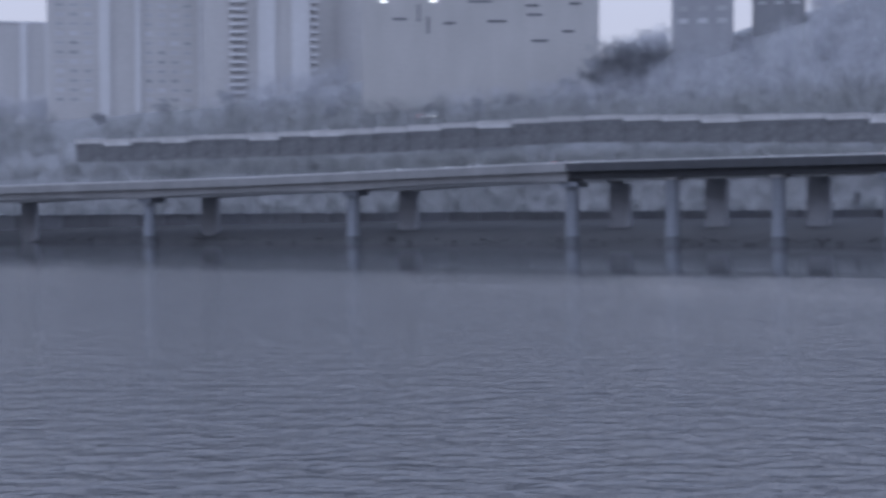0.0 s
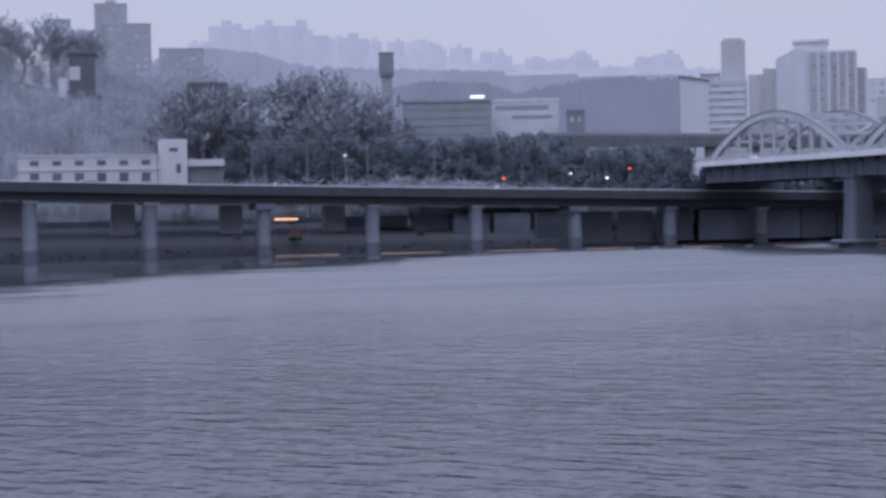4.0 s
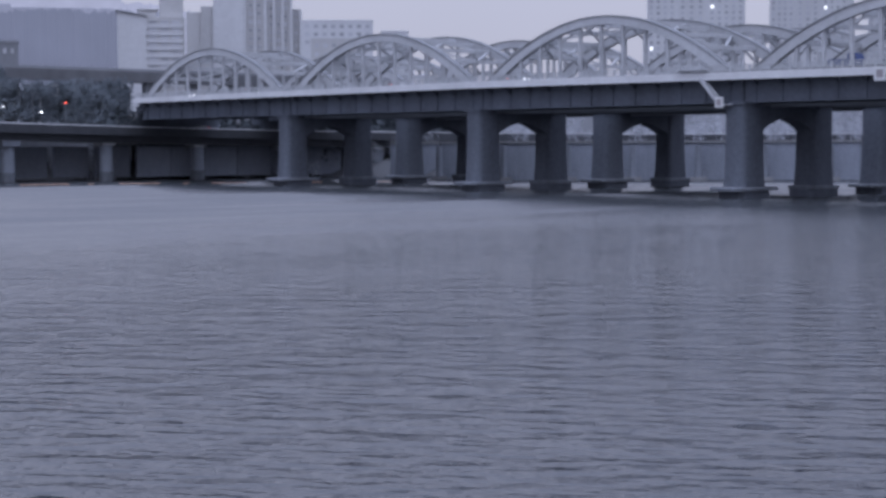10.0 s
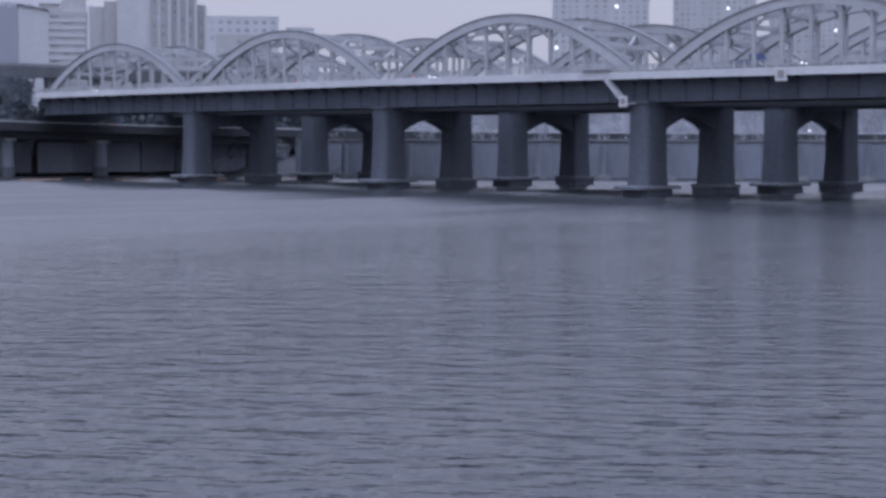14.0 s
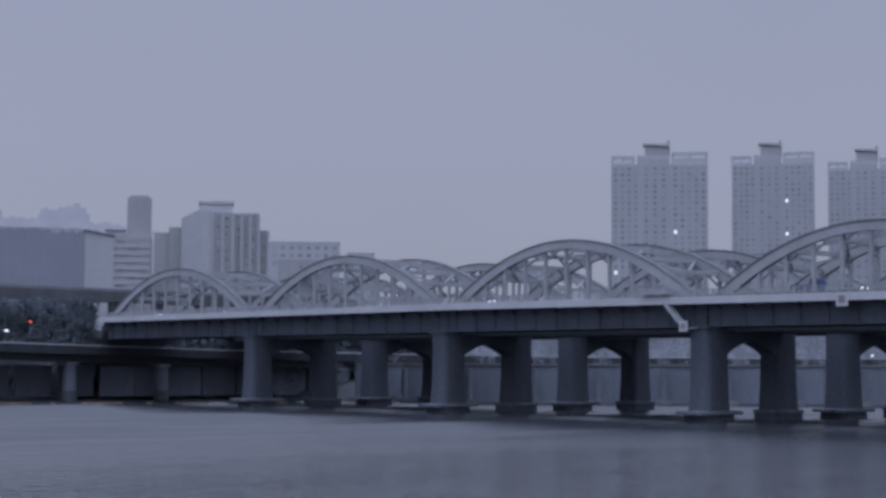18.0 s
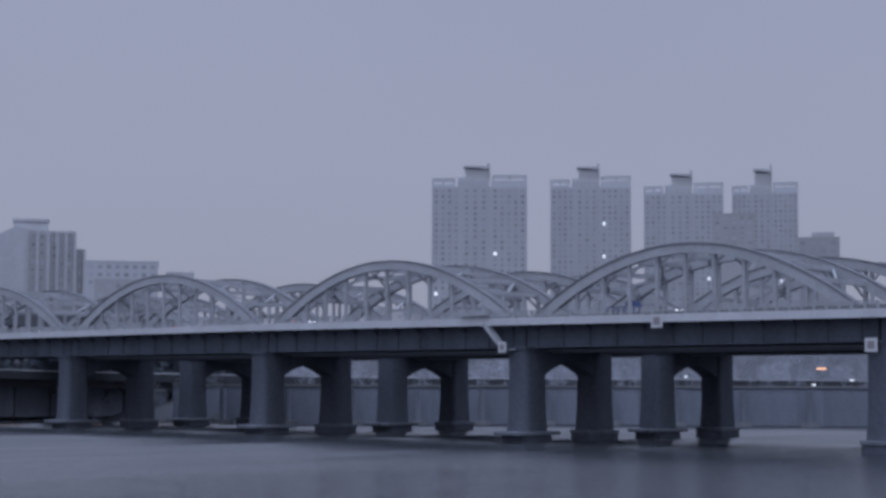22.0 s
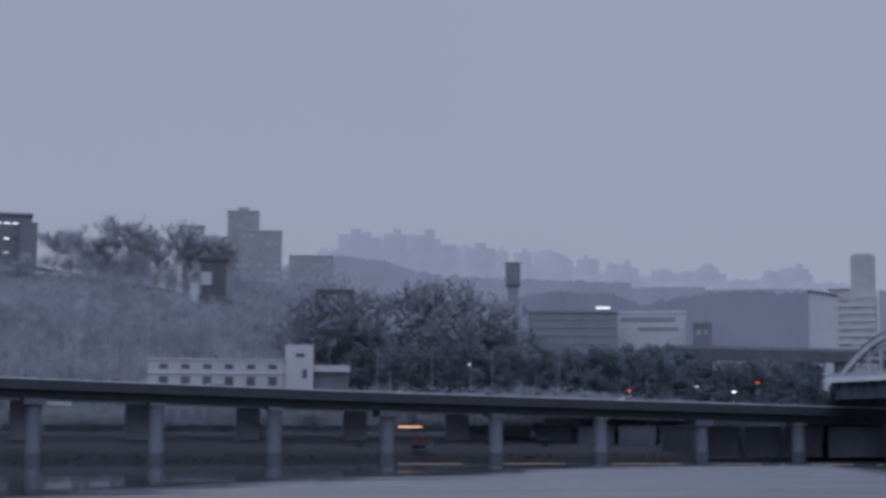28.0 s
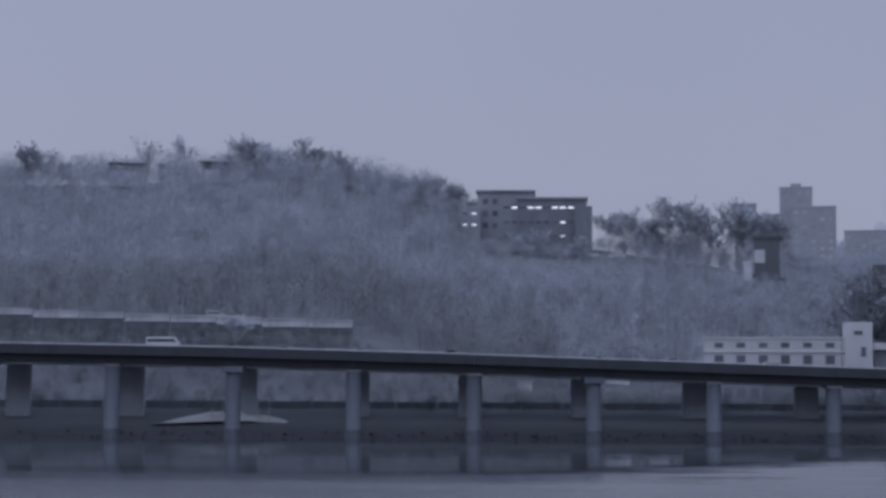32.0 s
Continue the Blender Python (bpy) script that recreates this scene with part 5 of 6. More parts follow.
def tree_thing(name, label, meshes, group, p, turn=0, k=1.0):
    t = thing(name, label, "tree", pose(p.x, p.y, p.z, 0, 0, turn) @ Matrix.Scale(k, 4), group)
    part("trunk", meshes[0], None, t)
    part("crown", meshes[1], None, t)
    return t


BARE = [bare_tree_meshes(21 + i, 10, 3, 3, 0.46 + 0.04 * (i % 3), 4, 0.75, 0.6) for i in range(4)]
BIG = [bare_tree_meshes(81 + i, 10, 4, 3, 0.5 + 0.05 * (i % 3), 1, 0.7, 0.3, M_bough, M_bough) for i in range(4)]
VASE = [bare_tree_meshes(41 + i, 10, 3, 3, 0.34, 1, 0.9, 0.35) for i in range(2)]
LACY = [bare_tree_meshes(91 + i, 10, 5, 2, 0.44 + 0.04 * (i % 2), 1, 0.6, 0.35) for i in range(4)]
PINE = [pine_meshes(61 + i, 10) for i in range(3)]
EVERGREEN = [pine_meshes(71 + i, 10, M_evergreen) for i in range(3)]
rng = random.Random(5)


def on_ground(b, d):
    p = polar(b, d)
    p.z = ground_z(b, d) - 0.2
    return p


def crest(b, d, h, meshes, name="bare_tree", label="bare winter tree on the crest of the hill", group="trees on the crest"):
    tree_thing(name, label, meshes, group, on_ground(b, d), rng.uniform(0, 360), h / 10)


# trees that stand out along the crest
for b, h in ((-19.9, 9), (-19.35, 17), (-18.9, 13), (-18.4, 10), (-12.7, 14), (-12.35, 16), (-11.9, 13), (-11.3, 11), (-10.6, 14), (-10.1, 12), (-9.5, 12), (-8.9, 11), (-8.3, 11), (-7.7, 10),
             (-7.1, 11), (-6.6, 10), (-6.1, 11), (-5.6, 13), (-5.2, 14), (-4.8, 11)):
    crest(b, lerp_table(RIDGE_D, b) - rng.uniform(0, 12), h, BARE[rng.randrange(4)])
for b, h in ((-15.7, 17), (-14.6, 17.5)):
    crest(b, lerp_table(RIDGE_D, b), h, VASE[rng.randrange(2)], label="thin vase-shaped bare tree on the crest")
for b, h in ((-19.6, 10), (-18.2, 8), (-16.9, 7.5), (-16.2, 8), (-15.2, 7.5), (-13.5, 8.5), (-13.0, 8.5), (-12.2, 10)):
    crest(b, lerp_table(RIDGE_D, b) + 2, h, PINE[rng.randrange(3)], "pine_tree", "low dark pine on the crest of the hill")
for b, d, drop, k in ((-0.35, 558, 5.5, 1), (0.35, 560, 4, 3), (1.05, 554, 6, 2), (1.75, 557, 1, 0), (2.3, 552, 1.5, 1), (2.9, 562, 5, 2), (3.5, 574, 2.5, 0), (4.2, 578, 3.5, 3), (4.9, 580, 6, 1)):
    crest(b, d, zz(6.95, d) - drop - on_ground(b, d).z, LACY[k], label="large bare tree beside the school", group="trees by the school")
for i in range(34):
    b = 8.1 + i * 0.175 + rng.uniform(-0.08, 0.08)
    d = rng.uniform(500, 535)
    el = lerp_table([(8, 4.45), (10.3, 4.6), (10.9, 4.95), (12.6, 4.95), (13.4, 4.6), (14.1, 3.9)], b) - rng.uniform(0.0, 0.5)
    h = zz(el, d) - on_ground(b, d).z
    tree_thing("bare_tree", "large bare tree above the riverside road", BIG[rng.randrange(4)], "trees above the riverside road", on_ground(b, d), rng.uniform(0, 360), h / 10)
for i in range(152):
    b = 9.4 + i * 0.1 + rng.uniform(-0.1, 0.1)
    d = 462 + rng.uniform(0, 26)
    h = zz(2.5 + rng.uniform(-0.5, 0.12) if b < 20.8 else 2.05 + rng.uniform(-0.3, 0.1), d) - on_ground(b, d).z
    tree_thing("pine_tree", "dark evergreen in the riverside tree row", EVERGREEN[rng.randrange(3)], "riverside evergreens", on_ground(b, d), rng.uniform(0, 360), h / 10)
for b, d, h in ((-34.6, 588, 9), (-33.6, 585, 17), (-32.9, 588, 20), (-32.3, 585, 19), (-31.7, 590, 15), (-28.9, 590, 9), (-40.5, 585, 7), (-39.2, 588, 6), (-37.6, 588, 6), (-36.4, 586, 7), (-42.5, 600, 8), (-44, 620, 7), (-46, 640, 8), (-48, 650, 8), (-50, 660, 8)):
    tree_thing("bare_tree", "bare tree below the college building", BIG[rng.randrange(4)], "trees on the slope", on_ground(b, d), rng.uniform(0, 360), h / 10)
for b, h, k in ((-3.55, 7.5, 1), (-2.55, 9.5, 2), (-1.35, 8.0, 3)):
    tree_thing("bare_tree", "bare tree in front of the school", BARE[k], "trees by the school", on_ground(b, 553), 40 * k, h / 10)
p = polar(7.75, 441)
p.z = 6.3
tree_thing("bare_tree", "small bare tree in front of the stair tower", BARE[1], "trees by the white building", p, 30, 0.95)
tree_thing("bare_tree", "bare tree in front of the retaining wall", BARE[0], "trees on the slope", on_ground(-12.7, 456), 75, 1.15)
for b, h in ((-13.75, 10.5), (-14.9, 6.5), (-20.6, 6), (-25.3, 6)):
    p = on_ground(b, 452)
    tree_thing("pine_tree", "small dark shrub-like pine below the retaining wall", PINE[rng.randrange(3)], "shrubs below the wall", p, rng.uniform(0, 360), h / 10)


def wood_arrays(seed, pine, count=170, thick=1.0):
    """A light tree for the massed wood, as number arrays."""
    r = random.Random(seed)
    b = Build()
    b.tube((0, 0, -0.5), (r.uniform(-0.3, 0.3), r.uniform(-0.3, 0.3), 6.2), 0.16, 0.07, 4, False)
    for i in range(9 if not pine else 5):
        a, z = r.random() * 6.283, r.uniform(2.5, 6.0)
        L = r.uniform(1.4, 2.8)
        b.tube((0, 0, z), (math.cos(a) * L, math.sin(a) * L, z + L * r.uniform(0.5, 1.1)), 0.07, 0.03, 3, False)
    k = len(b.f)
    for i in range(count if not pine else 90):
        a, u = r.random() * 6.283, r.random()
        rad = 2.4 * math.sqrt(r.random()) * (1.0 if not pine else 1.15 - u)
        c = Vector((math.cos(a) * rad, math.sin(a) * rad, (3.2 if pine else 2.2) + (6.2 if pine else 7.0) * u - (0 if pine else 0.28 * rad * rad * 0.5)))
        if pine:
            s = r.uniform(0.35, 0.7)
            e = Vector((r.uniform(-1, 1), r.uniform(-1, 1), r.uniform(-0.4, 0.4))).normalized()
            f = e.orthogonal().normalized()
            b.add([c - e * s, c + f * s * 0.7, c + e * s, c - f * s * 0.6 + Vector((0, 0, 0.2))], [(0, 1, 2), (0, 2, 3)])
        else:
            e = Vector((math.cos(a) * 0.5 + r.uniform(-0.6, 0.6), math.sin(a) * 0.5 + r.uniform(-0.6, 0.6), r.uniform(0.2, 1.2))) * r.uniform(0.6, 1.1)
            f = e.orthogonal().normalized() * r.uniform(0.05, 0.11) * thick
            b.add([c - f, c + f, c + e], [(0, 1, 2)])
    vs = np.array([tuple(v) for v in b.v])
    tri = []
    for f in b.f:
        for i in range(1, len(f) - 1):
            tri.append((f[0], f[i], f[i + 1]))
    return vs, np.array(tri)


def massed(name, label, mat, templates, places):
    vs, fs, o = [], [], 0
    for i, (p, s, a) in enumerate(places):
        v, f = templates[i % len(templates)]
        c, sn = math.cos(a), math.sin(a)
        q = np.stack([(v[:, 0] * c - v[:, 1] * sn) * s * 1.05, (v[:, 0] * sn + v[:, 1] * c) * s * 1.05, v[:, 2] * s], 1) + np.array(p)
        vs.append(q)
        fs.append(f + o)
        o += len(v)
    vs, fs = np.concatenate(vs), np.concatenate(fs)
    me = bpy.data.meshes.new(name)
    me.vertices.add(len(vs))
    me.vertices.foreach_set("co", vs.astype(np.float32).ravel())
    me.loops.add(len(fs) * 3)
    me.loops.foreach_set("vertex_index", fs.astype(np.int32).ravel())
    me.polygons.add(len(fs))
    me.polygons.foreach_set("loop_start", np.arange(0, len(fs) * 3, 3, dtype=np.int32))
    me.update(calc_edges=True)
    me.materials.append(mat)
    return tagged(new(name, me), label, "woods", kind="stuff")


rng = random.Random(77)
bare_places, pine_places, brush_places, slope_places = [], [], [], []
b = -58.0
while b < 13.0:
    ds, dr = shore_at(b), max(lerp_table(RIDGE_D, b), shore_at(b) + 130)
    d = ds + 82 if b < -2 else ds + 95
    while d < dr + 25:
        jb, jd = b + rng.uniform(-0.3, 0.3), d + rng.uniform(-3, 3)
        # leave room round the buildings
        clear = (-5.4 < jb < 0.4 and 535 < jd < 600) or (2.8 < jb < 5.4 and 530 < jd < 570) or (-41.8 < jb < -33.2 and jd > 590) or (-51.6 < jb < -41.8 and jd > 640) or (-31.4 < jb < -26.7 and jd > 588)
        if not clear and rng.random() < 0.9:
            p = polar(jb, jd)
            z = ground_z(jb, jd)
            s = rng.uniform(0.8, 1.4)
            clump = noise.noise((p.x * 0.02, p.y * 0.02, 7))
            low_slope = b < -2 and d < ds + 112
            (slope_places if low_slope else pine_places if b < -20 and clump > 0.34 and rng.random() < 0.12 else bare_places).append(((p.x, p.y, z), s, rng.random() * 6.283))
        d += 5.0 if b < -3 else 3.8
    b += 0.46
for i in range(420):
    jb = rng.uniform(-13.5, -4.8)
    jd = lerp_table(RIDGE_D, jb) + rng.uniform(-10, 8)
    p = polar(jb, jd)
    bare_places.append(((p.x, p.y, ground_z(jb, jd) - 0.3), rng.uniform(0.3, 0.75), rng.random() * 6.283))
for i in range(520):
    jb, jd = rng.uniform(-5.5, 7.0), rng.uniform(528, 557)
    p = polar(jb, jd)
    bare_places.append(((p.x, p.y, ground_z(jb, jd) - 0.3), rng.uniform(0.16, 0.34), rng.random() * 6.283))
for i in range(60):
    jb, jd = rng.uniform(2.6, 5.6), rng.uniform(534, 543)
    p = polar(jb, jd)
    bare_places.append(((p.x, p.y, ground_z(jb, jd) - 0.3), rng.uniform(0.3, 0.6), rng.random() * 6.283))
for i in range(110):
    jb, jd = rng.uniform(-0.9, 4.2), rng.uniform(556, 572)
    p = polar(jb, jd)
    bare_places.append(((p.x, p.y, ground_z(jb, jd) - 0.3), rng.uniform(0.35, 0.75), rng.random() * 6.283))
for i in range(46):
    jb, jd = rng.uniform(-5.3, -0.8), rng.uniform(551, 555)
    p = polar(jb, jd)
    bare_places.append(((p.x, p.y, ground_z(jb, jd) - 0.3), rng.uniform(0.35, 0.62), rng.random() * 6.283))
for i in range(700):
    x = rng.uniform(-470, -60)
    p = via_xy(x, rng.uniform(72, 79))
    jb, jd = math.degrees(math.atan2(p.x, p.y)), p.length
    if noise.noise((x * 0.03, 2, 5)) > -0.1:
        slope_places.append(((p.x, p.y, ground_z(jb, jd) - 0.4), rng.uniform(0.3, 0.75), rng.random() * 6.283))
for i in range(620):
    jb = rng.uniform(-57, -36)
    jd = shore_at(jb) + rng.uniform(22, 92)
    p = polar(jb, jd)
    slope_places.append(((p.x, p.y, ground_z(jb, jd) - 0.4), rng.uniform(0.35, 0.8), rng.random() * 6.283))
for i in range(1300):
    jb = rng.uniform(-40, 2.5)
    jd = shore_at(jb) + rng.uniform(40, 90)
    p = polar(jb, jd)
    slope_places.append(((p.x, p.y, ground_z(jb, jd) - 0.4), rng.uniform(0.3, 0.55), rng.random() * 6.283))
massed("slope_thicket", "dull brown thicket on the low slope behind the viaduct", M_brush, [wood_arrays(150 + i, False, 300, 0.5) for i in range(5)], slope_places)
massed("bare_wood", "massed bare winter trees on the hillside", M_wood, [wood_arrays(100 + i, False, 330, 0.45) for i in range(6)], bare_places)
massed("pine_wood", "scattered dark evergreens in the hillside wood", M_pine, [wood_arrays(200 + i, True) for i in range(4)], pine_places)
# brush on the bank below the wall and behind the viaduct
for i in range(2600):
    bb = rng.uniform(-56, 34)
    t = rng.uniform(20, 82)
    p = polar(bb, shore_at(bb) + t)
    brush_places.append(((p.x, p.y, ground_z(bb, shore_at(bb) + t) - 0.3), rng.uniform(0.2, 0.6), rng.random() * 6.283))
massed("bank_brush", "dry brush and shrubs on the river bank", M_brush, [wood_arrays(300 + i, False, 110, 1.0) for i in range(4)], brush_places)
# shrubs added to set the tone under the viaduct, coloured light for haze
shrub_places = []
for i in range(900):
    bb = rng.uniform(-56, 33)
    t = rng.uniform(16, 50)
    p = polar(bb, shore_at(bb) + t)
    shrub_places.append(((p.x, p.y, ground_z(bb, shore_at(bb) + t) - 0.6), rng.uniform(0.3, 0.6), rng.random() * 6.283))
massed("bank_shrubs", "shrubs added on the bank behind the viaduct, coloured light for haze", M_shrub, [wood_arrays(500 + i, False, 200, 0.7) for i in range(3)], shrub_places)
low_places, tall_places = [], []
for i in range(1100):
    bb = rng.uniform(12, 62)
    d = rng.uniform(470, 640)
    if 14.9 < bb < 33.5 and 500 < d < 640:
        continue
    p = polar(bb, d)
    low_places.append(((p.x, p.y, ground_z(bb, d)), rng.uniform(0.5, 1.0), rng.random() * 6.283))
for i in range(230):
    bb = rng.uniform(7.6, 15.5)
    d = rng.uniform(478, 545)
    p = polar(bb, d)
    tall_places.append(((p.x, p.y, ground_z(bb, d)), rng.uniform(1.2, 2.1), rng.random() * 6.283))
for i in range(90):
    bb = rng.uniform(15, 24)
    d = rng.uniform(486, 500)
    p = polar(bb, d)
    tall_places.append(((p.x, p.y, ground_z(bb, d)), rng.uniform(1.1, 1.9), rng.random() * 6.283))
for i in range(300):
    bb = rng.uniform(9, 24)
    d = rng.uniform(453, 463)
    p = polar(bb, d)
    low_places.append(((p.x, p.y, ground_z(bb, d)), rng.uniform(0.7, 1.25), rng.random() * 6.283))
# evergreens added so that the openings under the bridge look dark
bank_places = []
for i in range(320):
    bb = rng.uniform(25.5, 35.5)
    d = rng.uniform(478, 500)
    p = polar(bb, d)
    bank_places.append(((p.x, p.y, ground_z(bb, d) - 0.5), rng.uniform(0.9, 1.35), rng.random() * 6.283))
massed("bank_evergreens", "evergreens added behind the end of the bridge to darken the gaps", M_evergreen, [wood_arrays(600 + i, True) for i in range(4)], bank_places)
massed("tall_wood", "tall bare trees above the riverside road", M_wood, [wood_arrays(450 + i, False, 520, 0.35) for i in range(5)], tall_places)
massed("lowland_wood", "bare trees on the low bank beyond the bridge", M_wood, [wood_arrays(400 + i, False) for i in range(4)], low_places)

# ---- retaining wall of the upper road, panel by panel ----
rwall = thing("retaining_wall", "weathered pale concrete retaining wall of the upper road", "wall", kind="structure")
rng = random.Random(8)
x = -470.0
k = 0
while x < -66:
    L = 12.0
    w = 81.0
    a, c = via_xy(x + 0.06, w), via_xy(x + L - 0.06, w)
    bb = math.degrees(math.atan2(a.x, a.y))
    zt = zz(lerp_table([(-50, 2.45), (-42, 2.78), (-34.7, 3.17), (-26, 3.1), (-19, 2.9), (-11, 2.72), (-6, 2.5)], bb), a.length)
    m = (a + c) / 2
    h = 1.3 + 1.1 * rng.random()
    course = part("wall_panel", Build().box(0, 0, zt - h, L - 0.12, 0.7, h - 0.35).box(0, -0.1, zt - 0.35, L - 0.12, 1.0, 0.35), M_ret_wall, rwall,
         m=pose(m.x, m.y, 0, 0, 0, math.degrees(math.atan2(c.y - a.y, c.x - a.x))))
    # lower part coloured dark to pass for the slope below the wall
    part("lower_course", Build().box(0, 0.1, zt - 8, L, 0.6, 8 - h - 0.02), M_riprap, course, "lower part of the wall coloured like the dark slope")
    x += L
    k += 1


# ---- vehicles ----
def car_meshes(kind, paint):
    """Body shell, glass, wheel: a car about 4.6 m long, a van or a small bus, along +x."""
    L, W, H = {"car": (4.6, 1.8, 1.45), "van": (5.0, 1.9, 1.95), "bus": (7.4, 2.2, 2.6), "truck": (6.0, 2.0, 2.3)}[kind]
    prof = {"car": ((-2.3, 0.35), (-2.3, 0.78), (-1.75, 0.92), (-1.2, 1.38), (0.15, 1.45), (0.95, 0.98), (2.1, 0.84), (2.3, 0.6), (2.3, 0.35)),
            "van": ((-2.5, 0.35), (-2.5, 1.75), (-2.3, 1.95), (1.0, 1.93), (1.75, 1.15), (2.4, 1.0), (2.5, 0.7), (2.5, 0.35)),
            "bus": ((-3.7, 0.4), (-3.7, 2.4), (-3.5, 2.6), (2.6, 2.6), (3.3, 1.7), (3.7, 1.4), (3.7, 0.4)),
            "truck": ((-3.0, 0.6), (-3.0, 1.4), (0.9, 1.4), (0.9, 2.2), (1.1, 2.3), (2.2, 2.25), (2.8, 1.3), (3.0, 1.1), (3.0, 0.45))}[kind]
    secs = []
    for y, k in ((-W / 2, 0.93), (-W / 2 * 0.93, 1.0), (W / 2 * 0.93, 1.0), (W / 2, 0.93)):
        secs.append([Vector((x * (0.985 if k < 1 else 1), y, 0.35 + (z - 0.35) * k)) for x, z in prof])
    body = Build().sweep(secs).mesh(paint, False, 0.03, "body")
    g = Build()
    if kind == "car":
        g.prism([(-1.62, 0.93), (-1.15, 1.30), (0.12, 1.36), (0.85, 0.97)], -W / 2 - 0.005, W / 2 + 0.005)
    elif kind == "van":
        g.prism([(-2.2, 1.2), (-2.2, 1.7), (0.95, 1.7), (1.5, 1.2)], -W / 2 - 0.005, W / 2 + 0.005)
    elif kind == "bus":
        g.prism([(-3.4, 1.55), (-3.4, 2.2), (2.5, 2.2), (2.95, 1.55)], -W / 2 - 0.005, W / 2 + 0.005)
    else:
        g.prism([(1.2, 1.5), (1.2, 2.05), (2.05, 2.05), (2.5, 1.5)], -W / 2 - 0.005, W / 2 + 0.005)
    glass = g.mesh(M_car_glass, False, 0.0, "glass")
    wheel = Build().tube((0, -0.11, 0), (0, 0.11, 0), 0.33, 0.33, 14).mesh(M_tyre, False, 0.0, "tyre")
    rim = Build().tube((0, -0.125, 0), (0, 0.125, 0), 0.2, 0.2, 10).mesh(M_metal, False, 0.0, "rim")
    lamp = box_mesh(0.1, 0.32, 0.17, M_headlight, "headlight")
    tail = box_mesh(0.1, 0.28, 0.18, M_taillight, "taillight")
    return L, W, H, body, glass, wheel, rim, lamp, tail


CARS = {k: car_meshes(*k2) for k, k2 in (("white", ("car", M_car_white)), ("dark", ("car", M_car_dark)), ("silver", ("car", M_car_silver)),
                                          ("van", ("van", M_car_white)), ("bus", ("bus", M_car_white)), ("truck", ("truck", M_car_blue)))}


def vehicle(kind, p, heading, label, lights=True):
    L, W, H, body, glass, wheel, rim, lamp, tail = CARS[kind]
    name, cat = ("bus", "bus") if kind == "bus" else ("truck", "truck") if kind == "truck" else ("van", "van") if kind == "van" else ("car", "car")
    t = thing(name, label, cat, pose(p.x, p.y, p.z, 0, 0, heading), "traffic")
    part("body", body, None, t)
    part("glass", glass, None, t)
    for x in (-L * 0.31, L * 0.31):
        for y in (-W / 2 + 0.12, W / 2 - 0.12):
            w = part("wheel", wheel, None, t, m=pose(x, y, 0.33))
            part("rim", rim, None, w)
    for y in (-W * 0.36, W * 0.36):
        if lights:
            part("headlight", lamp, None, t, m=pose(L / 2, y, 0.62))
            part("taillight", tail, None, t, m=pose(-L / 2, y, 0.75))
    return t


def on_viaduct(x, w, kind, rev, label, lights=True):
    p = via_xy(x, w)
    d = via_xy(x + 1) - via_xy(x - 1)
    p.z = via_top(x) - 0.47
    vehicle(kind, p, math.degrees(math.atan2(d.y, d.x)) + (180 if rev else 0), label, lights)


on_viaduct(-101, 1.5, "bus", False, "white minibus on the viaduct", False)
on_viaduct(-84, 9.5, "dark", True, "dark car on the viaduct")
on_viaduct(-75, 5.0, "silver", True, "silver car on the viaduct")
on_viaduct(-57, 1.2, "white", False, "white car with its headlights on the viaduct")
on_viaduct(-20, 9.0, "silver", True, "silver car in the far lane of the viaduct")
on_viaduct(-4, 5.0, "white", False, "white car in the middle lane of the viaduct")
on_viaduct(11, 1.0, "silver", True, "silver car in the near lane of the viaduct")
on_viaduct(-38, 1.0, "dark", True, "dark car in the near lane of the viaduct")
on_viaduct(37, 22.0, "van", True, "white van on the viaduct's far deck")
on_viaduct(78, 1.0, "silver", False, "silver car on the viaduct above a pier")
on_viaduct(100, 5.0, "dark", False, "dark car following along the viaduct")
on_viaduct(133, 1.0, "white", True, "white car near the bridge on the viaduct")
on_viaduct(207, 1.0, "silver", True, "silver car passing under the bridge")
on_viaduct(-165, 1.0, "silver", False, "silver car on the wide part of the viaduct")
on_viaduct(-196, 5.0, "white", True, "white car on the wide part of the viaduct")
on_viaduct(-247, 1.0, "dark", False, "dark car over the stepped pier of the viaduct")
on_viaduct(-296, 1.0, "white", True, "white car over the long span of the viaduct")
on_viaduct(-284, 5.0, "silver", True, "silver car over the long span of the viaduct")
on_viaduct(-272, 1.0, "silver", True, "silver car with lights over the long span")


def on_bridge(x, w, kind, rev, label):
    p = BR @ Vector((x, w, DECK_Z + 1.0))
    vehicle(kind, p, math.degrees(math.atan2(U_DIR.y, U_DIR.x)) + (180 if rev else 0), label)


on_bridge(16, 5, "truck", False, "blue truck with lights on the arch bridge")
on_bridge(22, 8, "white", False, "white car on the arch bridge")
on_bridge(-60, 5, "silver", False, "silver car on the arch bridge")
on_bridge(-100, 8, "white", False, "white car under the second arch")
on_bridge(-150, 5, "dark", False, "dark car under the second arch of the bridge")
on_bridge(-180, 5, "white", False, "white car at the end arch of the bridge")
on_bridge(80, 12, "silver", True, "silver car under the wide near arch")
up = polar(-39.28, 560)
up.z = zz(3.12, 560)
vehicle("white", up, 20, "white car with bright headlights on the upper road")


for b, kind, label in ((-13.35, "van", "white van parked by the upper road"), (-12.75, "white", "white car parked by the upper road")):
    p = polar(b, 474)
    p.z = zz(2.72, 474)
    vehicle(kind, p, 12, label, False)


